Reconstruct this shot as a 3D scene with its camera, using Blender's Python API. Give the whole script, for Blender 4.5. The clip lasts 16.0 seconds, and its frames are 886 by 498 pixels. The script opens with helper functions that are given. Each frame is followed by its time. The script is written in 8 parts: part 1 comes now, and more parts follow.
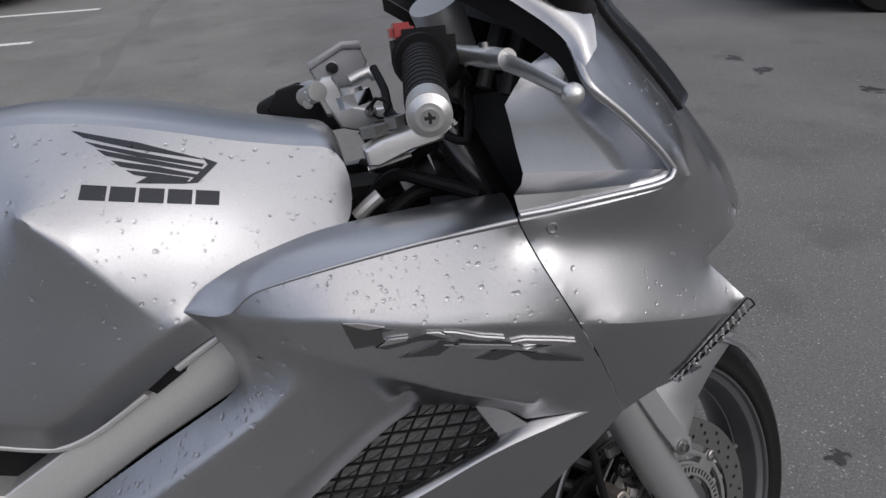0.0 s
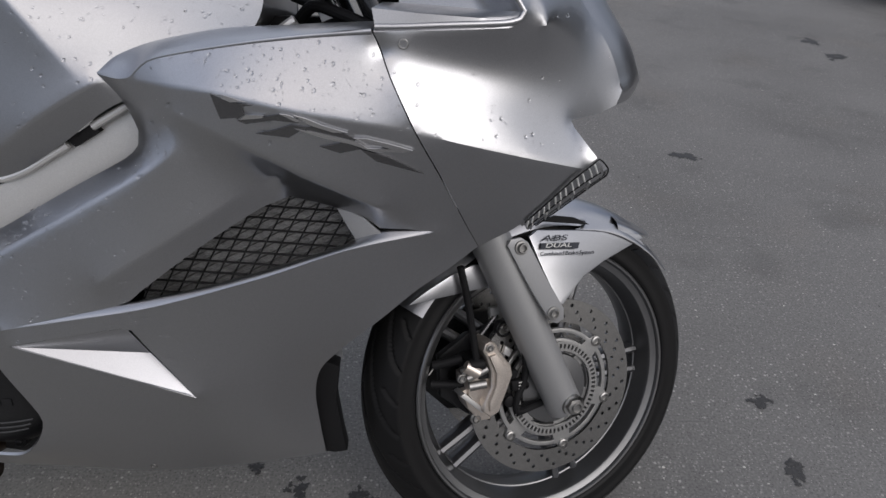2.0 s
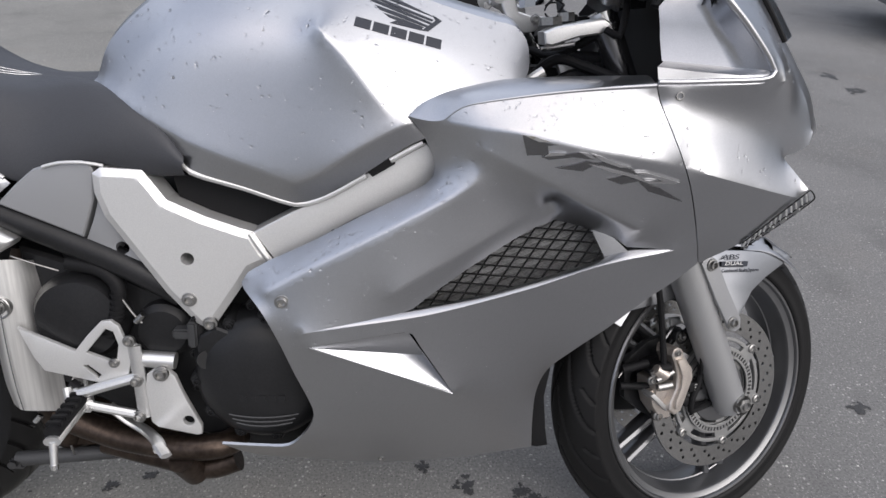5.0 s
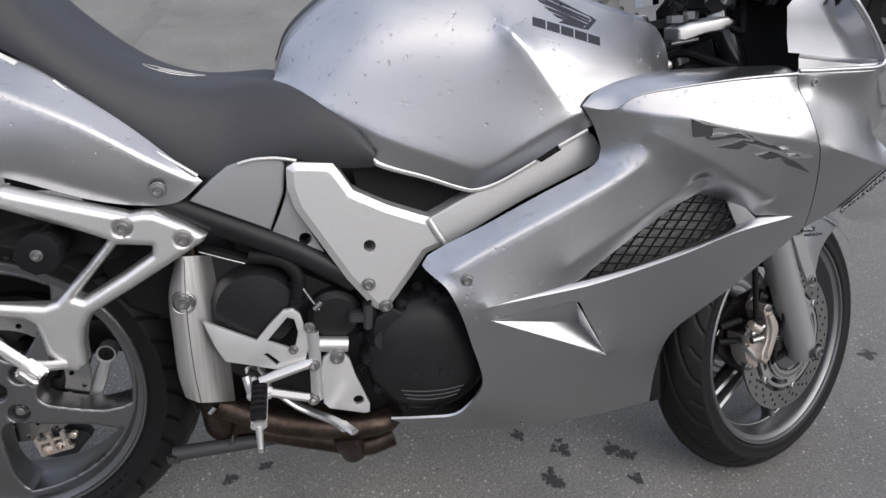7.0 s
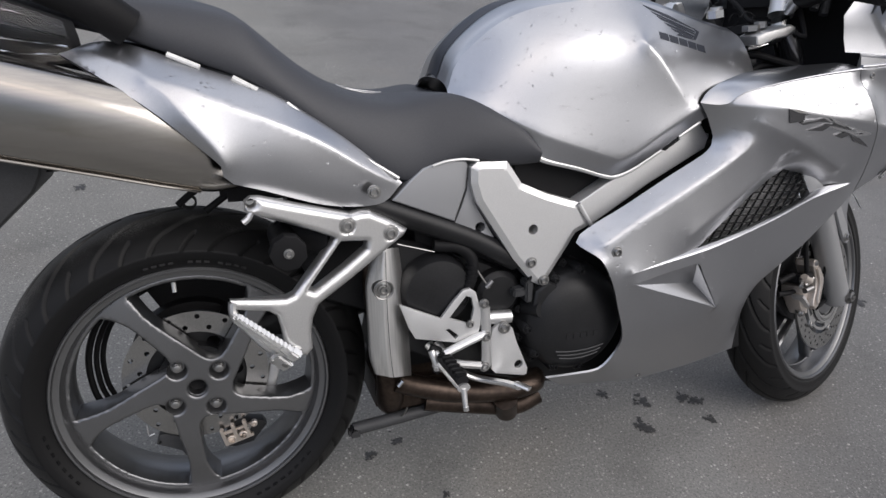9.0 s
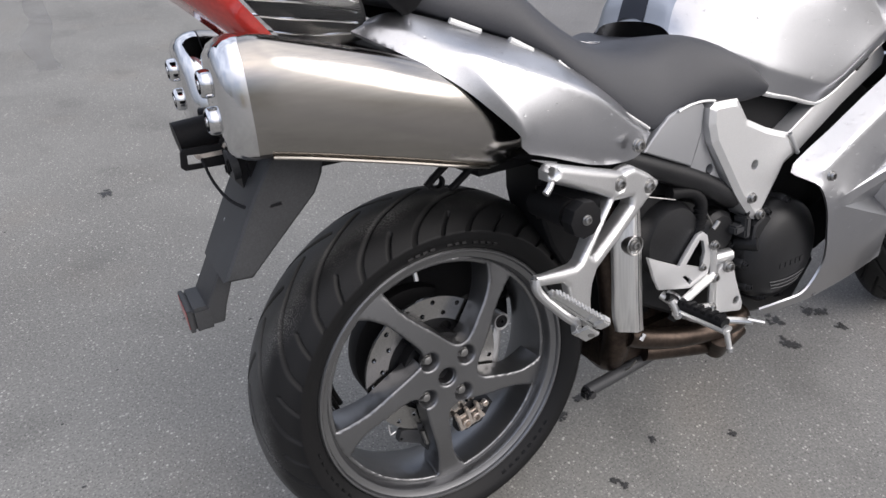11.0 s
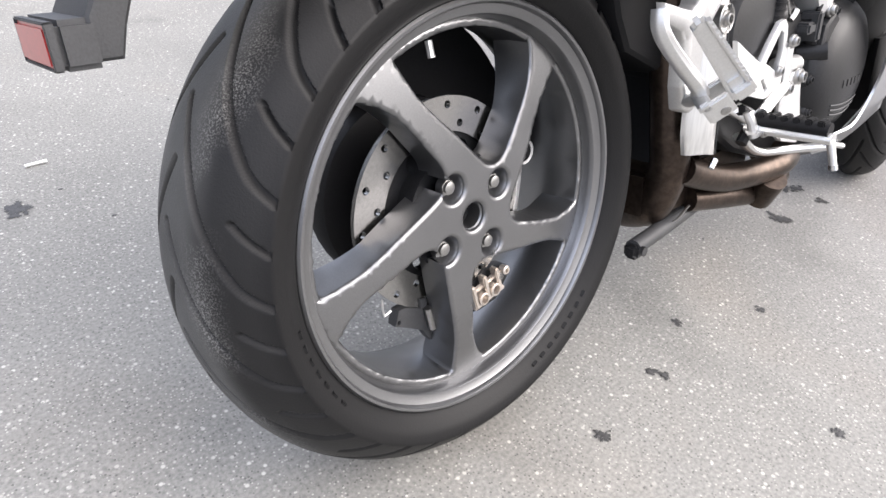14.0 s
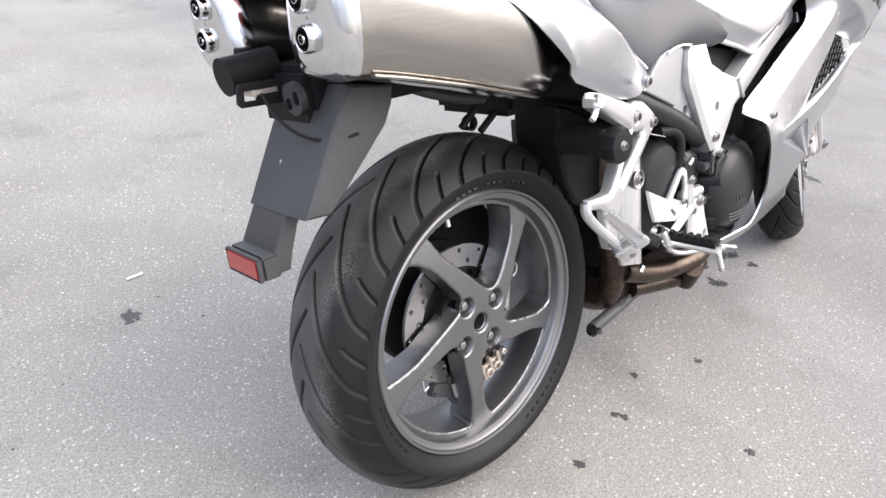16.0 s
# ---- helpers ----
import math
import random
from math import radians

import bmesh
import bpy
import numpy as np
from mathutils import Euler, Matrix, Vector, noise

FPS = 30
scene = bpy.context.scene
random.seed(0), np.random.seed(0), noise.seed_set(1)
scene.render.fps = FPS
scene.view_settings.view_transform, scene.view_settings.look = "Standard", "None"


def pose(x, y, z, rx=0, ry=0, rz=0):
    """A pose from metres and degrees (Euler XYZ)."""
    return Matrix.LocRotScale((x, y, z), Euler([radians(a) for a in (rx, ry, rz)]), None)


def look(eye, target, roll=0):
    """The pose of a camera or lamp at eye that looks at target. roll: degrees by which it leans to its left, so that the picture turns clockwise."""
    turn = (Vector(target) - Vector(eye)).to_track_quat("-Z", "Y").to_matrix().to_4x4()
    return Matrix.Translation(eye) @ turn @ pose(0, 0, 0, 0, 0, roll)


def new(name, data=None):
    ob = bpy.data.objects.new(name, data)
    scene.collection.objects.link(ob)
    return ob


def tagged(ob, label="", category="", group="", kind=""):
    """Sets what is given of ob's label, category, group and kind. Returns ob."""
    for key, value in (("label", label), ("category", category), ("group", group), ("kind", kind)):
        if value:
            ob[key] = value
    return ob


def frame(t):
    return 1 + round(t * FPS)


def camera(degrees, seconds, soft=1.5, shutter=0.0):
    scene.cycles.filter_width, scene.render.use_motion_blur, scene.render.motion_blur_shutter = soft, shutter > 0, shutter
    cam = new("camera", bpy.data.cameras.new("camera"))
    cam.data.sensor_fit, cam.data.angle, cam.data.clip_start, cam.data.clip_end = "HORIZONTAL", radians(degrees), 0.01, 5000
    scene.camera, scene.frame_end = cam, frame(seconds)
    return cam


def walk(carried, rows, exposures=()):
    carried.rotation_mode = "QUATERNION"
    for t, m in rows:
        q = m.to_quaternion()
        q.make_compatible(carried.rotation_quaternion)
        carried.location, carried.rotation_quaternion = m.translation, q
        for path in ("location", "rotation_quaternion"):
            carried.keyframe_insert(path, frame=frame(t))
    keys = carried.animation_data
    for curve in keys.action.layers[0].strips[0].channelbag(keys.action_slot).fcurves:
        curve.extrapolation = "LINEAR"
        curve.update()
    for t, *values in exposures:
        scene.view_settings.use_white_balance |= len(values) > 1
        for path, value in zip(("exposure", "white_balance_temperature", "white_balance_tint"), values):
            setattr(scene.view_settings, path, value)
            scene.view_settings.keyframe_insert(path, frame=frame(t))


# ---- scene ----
cam = camera(68.0, 16.0)
EXPOSURES = [(0, 0.03, 6500, 13), (0.5, -0.07, 6500, 13), (1, -0.3, 6500, 13), (1.5, 0.0, 6500, 13), (2, 0.05, 6500, 13), (2.5, 0.24, 6500, 13), (3.5, 0.7, 6500, 13), (4, 0.78, 6500, 13), (6.5, 0.55, 6500, 13), (7.5, 0.52, 6500, 13), (8.5, 0.31, 6500, 13), (9, 0.46, 6500, 13), (9.7, 0.58, 6500, 13), (12, 1.3, 6600, 14), (13, 1.86, 6650, 14), (13.5, 1.98, 6650, 14), (14.5, 2.07, 6650, 14), (15.5, 2.12, 6650, 14), (16, 1.96, 6650, 14)]
PATH = [
    (0, (1.058, -0.613, 1.155), (1.358, 1.099, 0.167), -4.1),
    (0.5, (1.092, -0.692, 1.177), (1.348, 1.045, 0.221), -7.1),
    (1, (1.112, -0.793, 1.171), (1.336, 0.915, 0.155), -1.9),
    (1.5, (1.156, -0.829, 1.123), (1.301, 0.888, 0.108), -0.1),
    (2, (1.251, -0.801, 1.067), (1.356, 0.874, -0.022), 2.4),
    (2.5, (1.277, -0.794, 1.048), (1.351, 0.85, -0.088), 1.3),
    (3, (1.256, -0.799, 1.04), (1.314, 0.828, -0.12), 1.0),
    (3.5, (1.175, -0.831, 1.063), (1.188, 0.83, -0.051), 1.4),
    (4, (1.069, -0.878, 1.098), (1.063, 0.826, 0.051), 2.3),
    (4.2, (1.032, -0.889, 1.107), (1.049, 0.83, 0.084), 3.0),
    (6.3, (0.637, -0.954, 1.126), (0.974, 0.722, 0.088), 2.3),
    (6.5, (0.595, -0.971, 1.129), (0.951, 0.71, 0.106), 3.1),
    (7, (0.507, -0.95, 1.12), (0.908, 0.722, 0.099), 4.7),
    (7.5, (0.414, -0.895, 1.116), (0.895, 0.746, 0.077), 3.0),
    (8, (0.323, -0.896, 1.122), (0.862, 0.73, 0.089), 5.2),
    (8.5, (0.18, -0.973, 1.147), (0.775, 0.649, 0.14), 3.1),
    (9, (0.074, -1.009, 1.153), (0.7, 0.609, 0.156), 4.3),
    (9.5, (-0.035, -0.956, 1.133), (0.597, 0.646, 0.116), 2.1),
    (9.7, (-0.085, -0.925, 1.127), (0.564, 0.651, 0.08), 2.1),
    (11.8, (-0.507, -0.621, 1.112), (0.45, 0.722, -0.019), 3.1),
    (12, (-0.505, -0.588, 1.053), (0.472, 0.709, -0.113), 5.0),
    (12.5, (-0.505, -0.518, 0.861), (0.603, 0.608, -0.366), 7.2),
    (13, (-0.493, -0.474, 0.726), (0.706, 0.628, -0.435), 8.6),
    (13.5, (-0.475, -0.452, 0.703), (0.731, 0.682, -0.419), 6.9),
    (14, (-0.477, -0.457, 0.707), (0.711, 0.69, -0.421), 7.2),
    (14.5, (-0.495, -0.466, 0.728), (0.683, 0.706, -0.385), 8.2),
    (15, (-0.535, -0.48, 0.777), (0.628, 0.729, -0.312), 8.5),
    (15.5, (-0.595, -0.517, 0.872), (0.601, 0.715, -0.154), 8.0),
    (16, (-0.703, -0.614, 1.006), (0.532, 0.577, -0.021), 4.0),
]
walk(cam, [(t, look(eye, target, roll)) for t, eye, target, roll in PATH], EXPOSURES)

# ---- world and light: bright overcast, soft high sun ----
world = bpy.data.worlds.new("world")
scene.world = world
world.use_nodes = True
wn, wl = world.node_tree.nodes, world.node_tree.links
sky = wn.new("ShaderNodeTexSky")
sky.sky_type, sky.sun_disc = "NISHITA", False
sky.sun_elevation, sky.sun_rotation = radians(52), radians(200)
sky.air_density, sky.dust_density = 1.0, 2.0
cloud_co = wn.new("ShaderNodeTexCoord")
cloud = wn.new("ShaderNodeTexNoise")
cloud.inputs["Scale"].default_value, cloud.inputs["Detail"].default_value = 2.2, 5
cloud_ramp = wn.new("ShaderNodeValToRGB")
cloud_ramp.color_ramp.elements[0].position, cloud_ramp.color_ramp.elements[1].position = 0.25, 0.62
cloud_mix = wn.new("ShaderNodeMixRGB")
cloud_mix.inputs["Color2"].default_value = (9.5, 9.7, 10.0, 1)
wl.new(cloud_co.outputs["Generated"], cloud.inputs["Vector"])
wl.new(cloud.outputs["Fac"], cloud_ramp.inputs["Fac"])
wl.new(cloud_ramp.outputs["Color"], cloud_mix.inputs["Fac"])
wl.new(sky.outputs["Color"], cloud_mix.inputs["Color1"])
height = wn.new("ShaderNodeSeparateXYZ")
wl.new(cloud_co.outputs["Generated"], height.inputs["Vector"])
lift = wn.new("ShaderNodeMapRange")
lift.inputs["From Min"].default_value, lift.inputs["From Max"].default_value = 0.04, 0.56
lift.inputs["To Min"].default_value, lift.inputs["To Max"].default_value = 0.32, 1.2
wl.new(height.outputs["Z"], lift.inputs["Value"])
dome = wn.new("ShaderNodeMixRGB")
dome.blend_type = "MULTIPLY"
dome.inputs["Fac"].default_value = 1
wl.new(cloud_mix.outputs["Color"], dome.inputs["Color1"])
wl.new(lift.outputs["Result"], dome.inputs["Color2"])
# the overcast is brightest round the veiled sun
SUN_AT = Vector((0.56, -0.58, 0.62)).normalized()
toward = wn.new("ShaderNodeVectorMath")
toward.operation = "DOT_PRODUCT"
toward.inputs[1].default_value = SUN_AT
wl.new(cloud_co.outputs["Generated"], toward.inputs[0])
veil = wn.new("ShaderNodeMapRange")
veil.interpolation_type = "SMOOTHSTEP"
veil.inputs["From Min"].default_value, veil.inputs["From Max"].default_value = 0.25, 1.0
wl.new(toward.outputs["Value"], veil.inputs["Value"])
glow = wn.new("ShaderNodeMixRGB")
glow.blend_type = "MULTIPLY"
glow.inputs["Fac"].default_value = 1
wl.new(dome.outputs["Color"], glow.inputs["Color1"])
tint = wn.new("ShaderNodeMixRGB")
tint.inputs["Color1"].default_value = (0.53, 0.565, 0.63, 1)
tint.inputs["Color2"].default_value = (1.12, 1.065, 0.995, 1)
wl.new(veil.outputs["Result"], tint.inputs["Fac"])
wl.new(tint.outputs["Color"], glow.inputs["Color2"])
wl.new(glow.outputs["Color"], wn["Background"].inputs["Color"])
wn["Background"].inputs["Strength"].default_value = 0.118
sun = new("sun", bpy.data.lights.new("sun", "SUN"))
sun.data.energy, sun.data.angle, sun.data.color = 0.9, radians(44), (1.0, 0.965, 0.92)
sun.matrix_world = look(SUN_AT * 8, (0, 0, 0))

# ---- materials ----
def mat(name, color, metallic=0.0, rough=0.5, coat=0.0, grain=0.0, grain_scale=300.0, stain=0.0, stain_scale=6.0,
        rough_var=0.0, bump=0.0, bump_scale=400.0, trans=0.0, stretch=None, coat_rough=0.05, spec=0.5, ior=1.45, alpha=1.0):
    m = bpy.data.materials.new(name)
    m.use_nodes = True
    n, l = m.node_tree.nodes, m.node_tree.links
    b = n["Principled BSDF"]
    b.inputs["Metallic"].default_value, b.inputs["Roughness"].default_value = metallic, rough
    b.inputs["Coat Weight"].default_value, b.inputs["Coat Roughness"].default_value = coat, coat_rough
    b.inputs["Transmission Weight"].default_value, b.inputs["IOR"].default_value = trans, ior
    b.inputs["Specular IOR Level"].default_value = spec
    b.inputs["Alpha"].default_value = alpha
    co = n.new("ShaderNodeTexCoord")
    vec = co.outputs["Object"]
    if stretch:
        mp = n.new("ShaderNodeMapping")
        mp.inputs["Scale"].default_value = stretch
        l.new(vec, mp.inputs["Vector"])
        vec = mp.outputs["Vector"]
    col = None
    if grain or stain:
        base = n.new("ShaderNodeRGB")
        base.outputs[0].default_value = (*color, 1)
        col = base.outputs[0]
        for amount, size, detail in ((grain, grain_scale, 2), (stain, stain_scale, 6)):
            if not amount:
                continue
            t = n.new("ShaderNodeTexNoise")
            t.inputs["Scale"].default_value, t.inputs["Detail"].default_value = size, detail
            l.new(vec, t.inputs["Vector"])
            r = n.new("ShaderNodeMapRange")
            r.inputs["From Min"].default_value, r.inputs["From Max"].default_value = 0.3, 0.7
            r.inputs["To Min"].default_value, r.inputs["To Max"].default_value = 1 - amount, 1 + amount
            l.new(t.outputs["Fac"], r.inputs["Value"])
            mx = n.new("ShaderNodeMixRGB")
            mx.blend_type = "MULTIPLY"
            mx.inputs["Fac"].default_value = 1
            l.new(col, mx.inputs["Color1"])
            l.new(r.outputs["Result"], mx.inputs["Color2"])
            col = mx.outputs["Color"]
        l.new(col, b.inputs["Base Color"])
    else:
        b.inputs["Base Color"].default_value = (*color, 1)
    if rough_var:
        t = n.new("ShaderNodeTexNoise")
        t.inputs["Scale"].default_value, t.inputs["Detail"].default_value = 14, 6
        l.new(vec, t.inputs["Vector"])
        r = n.new("ShaderNodeMapRange")
        r.inputs["To Min"].default_value, r.inputs["To Max"].default_value = rough - rough_var, rough + rough_var
        l.new(t.outputs["Fac"], r.inputs["Value"])
        l.new(r.outputs["Result"], b.inputs["Roughness"])
    if bump:
        t = n.new("ShaderNodeTexNoise")
        t.inputs["Scale"].default_value, t.inputs["Detail"].default_value = bump_scale, 4
        l.new(vec, t.inputs["Vector"])
        bp = n.new("ShaderNodeBump")
        bp.inputs["Strength"].default_value, bp.inputs["Distance"].default_value = bump, 0.001
        l.new(t.outputs["Fac"], bp.inputs["Height"])
        l.new(bp.outputs["Normal"], b.inputs["Normal"])
    return m


SILVER = mat("silver_paint", (0.45, 0.456, 0.474), 1.0, 0.3, 0.3, grain=0.08, grain_scale=1000, rough_var=0.03)
SILVER_MATT = mat("silver_plastic", (0.33, 0.335, 0.345), 0.55, 0.42, grain=0.07, grain_scale=1200, rough_var=0.04)
FORK_GREY = mat("fork_paint", (0.36, 0.364, 0.368), 0.6, 0.38, 0.3, grain=0.05, grain_scale=900)
FORK_DARK = mat("dark_chrome_tube", (0.12, 0.12, 0.125), 0.9, 0.2, grain=0.05)
ALU = mat("cast_aluminium", (0.66, 0.66, 0.655), 0.9, 0.36, grain=0.05, grain_scale=500, stain=0.05, bump=0.12, bump_scale=700)
ALU_PAINT = mat("aluminium_paint", (0.65, 0.65, 0.645), 0.6, 0.36, 0.2, grain=0.05, grain_scale=700)
STEEL = mat("brushed_steel", (0.36, 0.343, 0.32), 1.0, 0.17, grain=0.04, grain_scale=300, stretch=(0.02, 1, 1), rough_var=0.03, bump=0.03, bump_scale=200)
DISC_STEEL = mat("disc_steel", (0.35, 0.346, 0.338), 1.0, 0.26, grain=0.1, grain_scale=250, stain=0.12)
CARRIER = mat("disc_carrier_alloy", (0.4, 0.4, 0.395), 0.8, 0.34, grain=0.06, grain_scale=400, stain=0.06)
CHROME = mat("chrome", (0.66, 0.66, 0.665), 1.0, 0.09, rough_var=0.02)
BRUSHED = mat("brushed_aluminium", (0.76, 0.755, 0.74), 0.95, 0.36, grain=0.1, grain_scale=260, stretch=(1, 1, 0.03), stain=0.08, stain_scale=8, bump=0.03, bump_scale=200)
BOLT = mat("zinc_bolt", (0.34, 0.337, 0.33), 1.0, 0.34, grain=0.12, grain_scale=400)
WHEEL = mat("wheel_paint", (0.202, 0.204, 0.209), 0.92, 0.32, 0.1, grain=0.07, grain_scale=900, stain=0.08, stain_scale=9)
RUBBER = mat("tyre_rubber", (0.007, 0.007, 0.0074), 0.0, 0.5, spec=0.24, grain=0.25, grain_scale=260, stain=0.3, stain_scale=14, bump=0.35, bump_scale=500)
def tyre_material(name, center, r_tread, scuff, dust=0.03, torn=1.0):
    """Rubber that is greyed and scuffed where it runs on the road."""
    m = mat(name, (0.007, 0.007, 0.0074), 0.0, 0.5, spec=0.24, bump=0.3, bump_scale=500)
    n, l = m.node_tree.nodes, m.node_tree.links
    b = n["Principled BSDF"]
    co = n.new("ShaderNodeTexCoord")
    sub = n.new("ShaderNodeVectorMath")
    sub.operation = "SUBTRACT"
    sub.inputs[1].default_value = center
    l.new(co.outputs["Object"], sub.inputs[0])
    flat = n.new("ShaderNodeVectorMath")
    flat.operation = "MULTIPLY"
    flat.inputs[1].default_value = (1, 0, 1)
    l.new(sub.outputs["Vector"], flat.inputs[0])
    ln = n.new("ShaderNodeVectorMath")
    ln.operation = "LENGTH"
    l.new(flat.outputs["Vector"], ln.inputs[0])
    run = n.new("ShaderNodeMapRange")
    run.inputs["From Min"].default_value, run.inputs["From Max"].default_value = r_tread, r_tread + 0.014
    l.new(ln.outputs["Value"], run.inputs["Value"])
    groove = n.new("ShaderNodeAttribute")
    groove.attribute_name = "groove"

    def math_node(op, a, c=None, clamp=False):
        q = n.new("ShaderNodeMath")
        q.operation, q.use_clamp = op, clamp
        for k, v in enumerate((a, c)):
            if isinstance(v, (int, float)):
                q.inputs[k].default_value = v
            elif v is not None:
                l.new(v, q.inputs[k])
        return q.outputs["Value"]

    def speck(size, detail, lo, hi):
        t = n.new("ShaderNodeTexNoise")
        t.inputs["Scale"].default_value, t.inputs["Detail"].default_value = size, detail
        l.new(co.outputs["Object"], t.inputs["Vector"])
        r = n.new("ShaderNodeMapRange")
        r.inputs["From Min"].default_value, r.inputs["From Max"].default_value = lo, hi
        l.new(t.outputs["Fac"], r.inputs["Value"])
        return r.outputs["Result"]

    axes = n.new("ShaderNodeSeparateXYZ")
    l.new(sub.outputs["Vector"], axes.inputs["Vector"])
    across = math_node("ABSOLUTE", axes.outputs["Y"])
    # no dust or crumbs in the grooves; their dark floors also stand in for shade
    off_groove = math_node("SUBTRACT", 1.0, groove.outputs["Fac"], True)
    proud = math_node("MULTIPLY", run.outputs["Result"], off_groove)
    # road dust: thick in the middle of the tread, thin on its flanks
    mid = n.new("ShaderNodeMapRange")
    mid.interpolation_type = "SMOOTHSTEP"
    mid.inputs["From Min"].default_value, mid.inputs["From Max"].default_value = scuff * 0.6, scuff * 1.35
    mid.inputs["To Min"].default_value, mid.inputs["To Max"].default_value = 1.0, 0.09
    l.new(across, mid.inputs["Value"])
    dusty = math_node("MULTIPLY", math_node("MULTIPLY", proud, mid.outputs["Result"]), math_node("MULTIPLY_ADD", speck(11, 6, 0.3, 0.7), 0.45))
    dusty.node.inputs[1].links[0].from_node.inputs[2].default_value = 0.55
    # torn rubber crumbs along the border of the used tread
    off = math_node("ABSOLUTE", math_node("SUBTRACT", across, scuff))
    edge = math_node("SUBTRACT", 1.0, math_node("DIVIDE", off, scuff * 0.6), True)
    crumbs = math_node("MULTIPLY", math_node("MULTIPLY", edge, speck(620, 4, 0.46, 0.68)), math_node("MULTIPLY", speck(13, 4, 0.42, 0.66), proud))
    out = None
    for fac, tone in ((dusty, (dust, dust, dust * 0.97, 1)), (math_node("MULTIPLY", crumbs, torn), (0.21, 0.207, 0.2, 1))):
        mx = n.new("ShaderNodeMixRGB")
        l.new(fac, mx.inputs["Fac"])
        if out is None:
            mx.inputs["Color1"].default_value = (0.007, 0.007, 0.0074, 1)
        else:
            l.new(out, mx.inputs["Color1"])
        mx.inputs["Color2"].default_value = tone
        out = mx.outputs["Color"]
    l.new(out, b.inputs["Base Color"])
    return m


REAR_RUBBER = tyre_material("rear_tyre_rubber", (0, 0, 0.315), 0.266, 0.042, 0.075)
FRONT_RUBBER = tyre_material("front_tyre_rubber", (1.46, 0, 0.3), 0.264, 0.03, 0.010, 0.0)
BLACK = mat("black_plastic", (0.009, 0.009, 0.0098), 0.0, 0.55, spec=0.18, grain=0.2, grain_scale=500, bump=0.15, bump_scale=600)
DARK = mat("dark_engine", (0.011, 0.0112, 0.0122), 0.0, 0.4, spec=0.36, grain=0.2, grain_scale=300, stain=0.3, stain_scale=12, bump=0.2, bump_scale=350)
FENDER = mat("fender_plastic", (0.034, 0.035, 0.037), 0.0, 0.55, grain=0.15, grain_scale=500, stain=0.18, stain_scale=10, bump=0.2, bump_scale=500)
SEAT = mat("seat_vinyl", (0.036, 0.0375, 0.043), 0.0, 0.48, grain=0.1, grain_scale=500, stain=0.08, bump=0.3, bump_scale=900)
RUST = mat("browned_pipe", (0.055, 0.041, 0.033), 0.85, 0.36, grain=0.25, grain_scale=120, stain=0.5, stain_scale=16, bump=0.2, bump_scale=250)
GOLD = mat("bronze_caliper", (0.58, 0.525, 0.475), 0.8, 0.3, grain=0.1, grain_scale=400, stain=0.12)
RADIATOR = mat("radiator_fins", (0.3, 0.3, 0.3), 0.4, 0.5, grain=0.4, grain_scale=260, stretch=(1, 1, 5), stain=0.3, stain_scale=40)
GRILLE_PAINT = mat("grille_paint", (0.012, 0.012, 0.0125), 0.0, 0.45, spec=0.25, grain=0.2, grain_scale=500)
RED = mat("red_plastic", (0.3, 0.022, 0.02), 0.0, 0.3, 0.5, grain=0.12, grain_scale=300)
REDLENS = mat("red_lens", (0.55, 0.04, 0.03), 0.0, 0.12, 0.8, grain=0.1, grain_scale=120)
CLEAR = mat("clear_lens", (0.9, 0.92, 0.95), 0.0, 0.03, trans=1.0, ior=1.45)
SMOKE = mat("tinted_screen", (0.18, 0.2, 0.22), 0.0, 0.04, trans=0.9, ior=1.2)
DECAL = mat("dark_decal", (0.012, 0.015, 0.024), 0.0, 0.45, 0.1, grain=0.1)
WHITE = mat("white_paint", (0.7, 0.7, 0.68), 0.0, 0.7, stain=0.25, stain_scale=30)


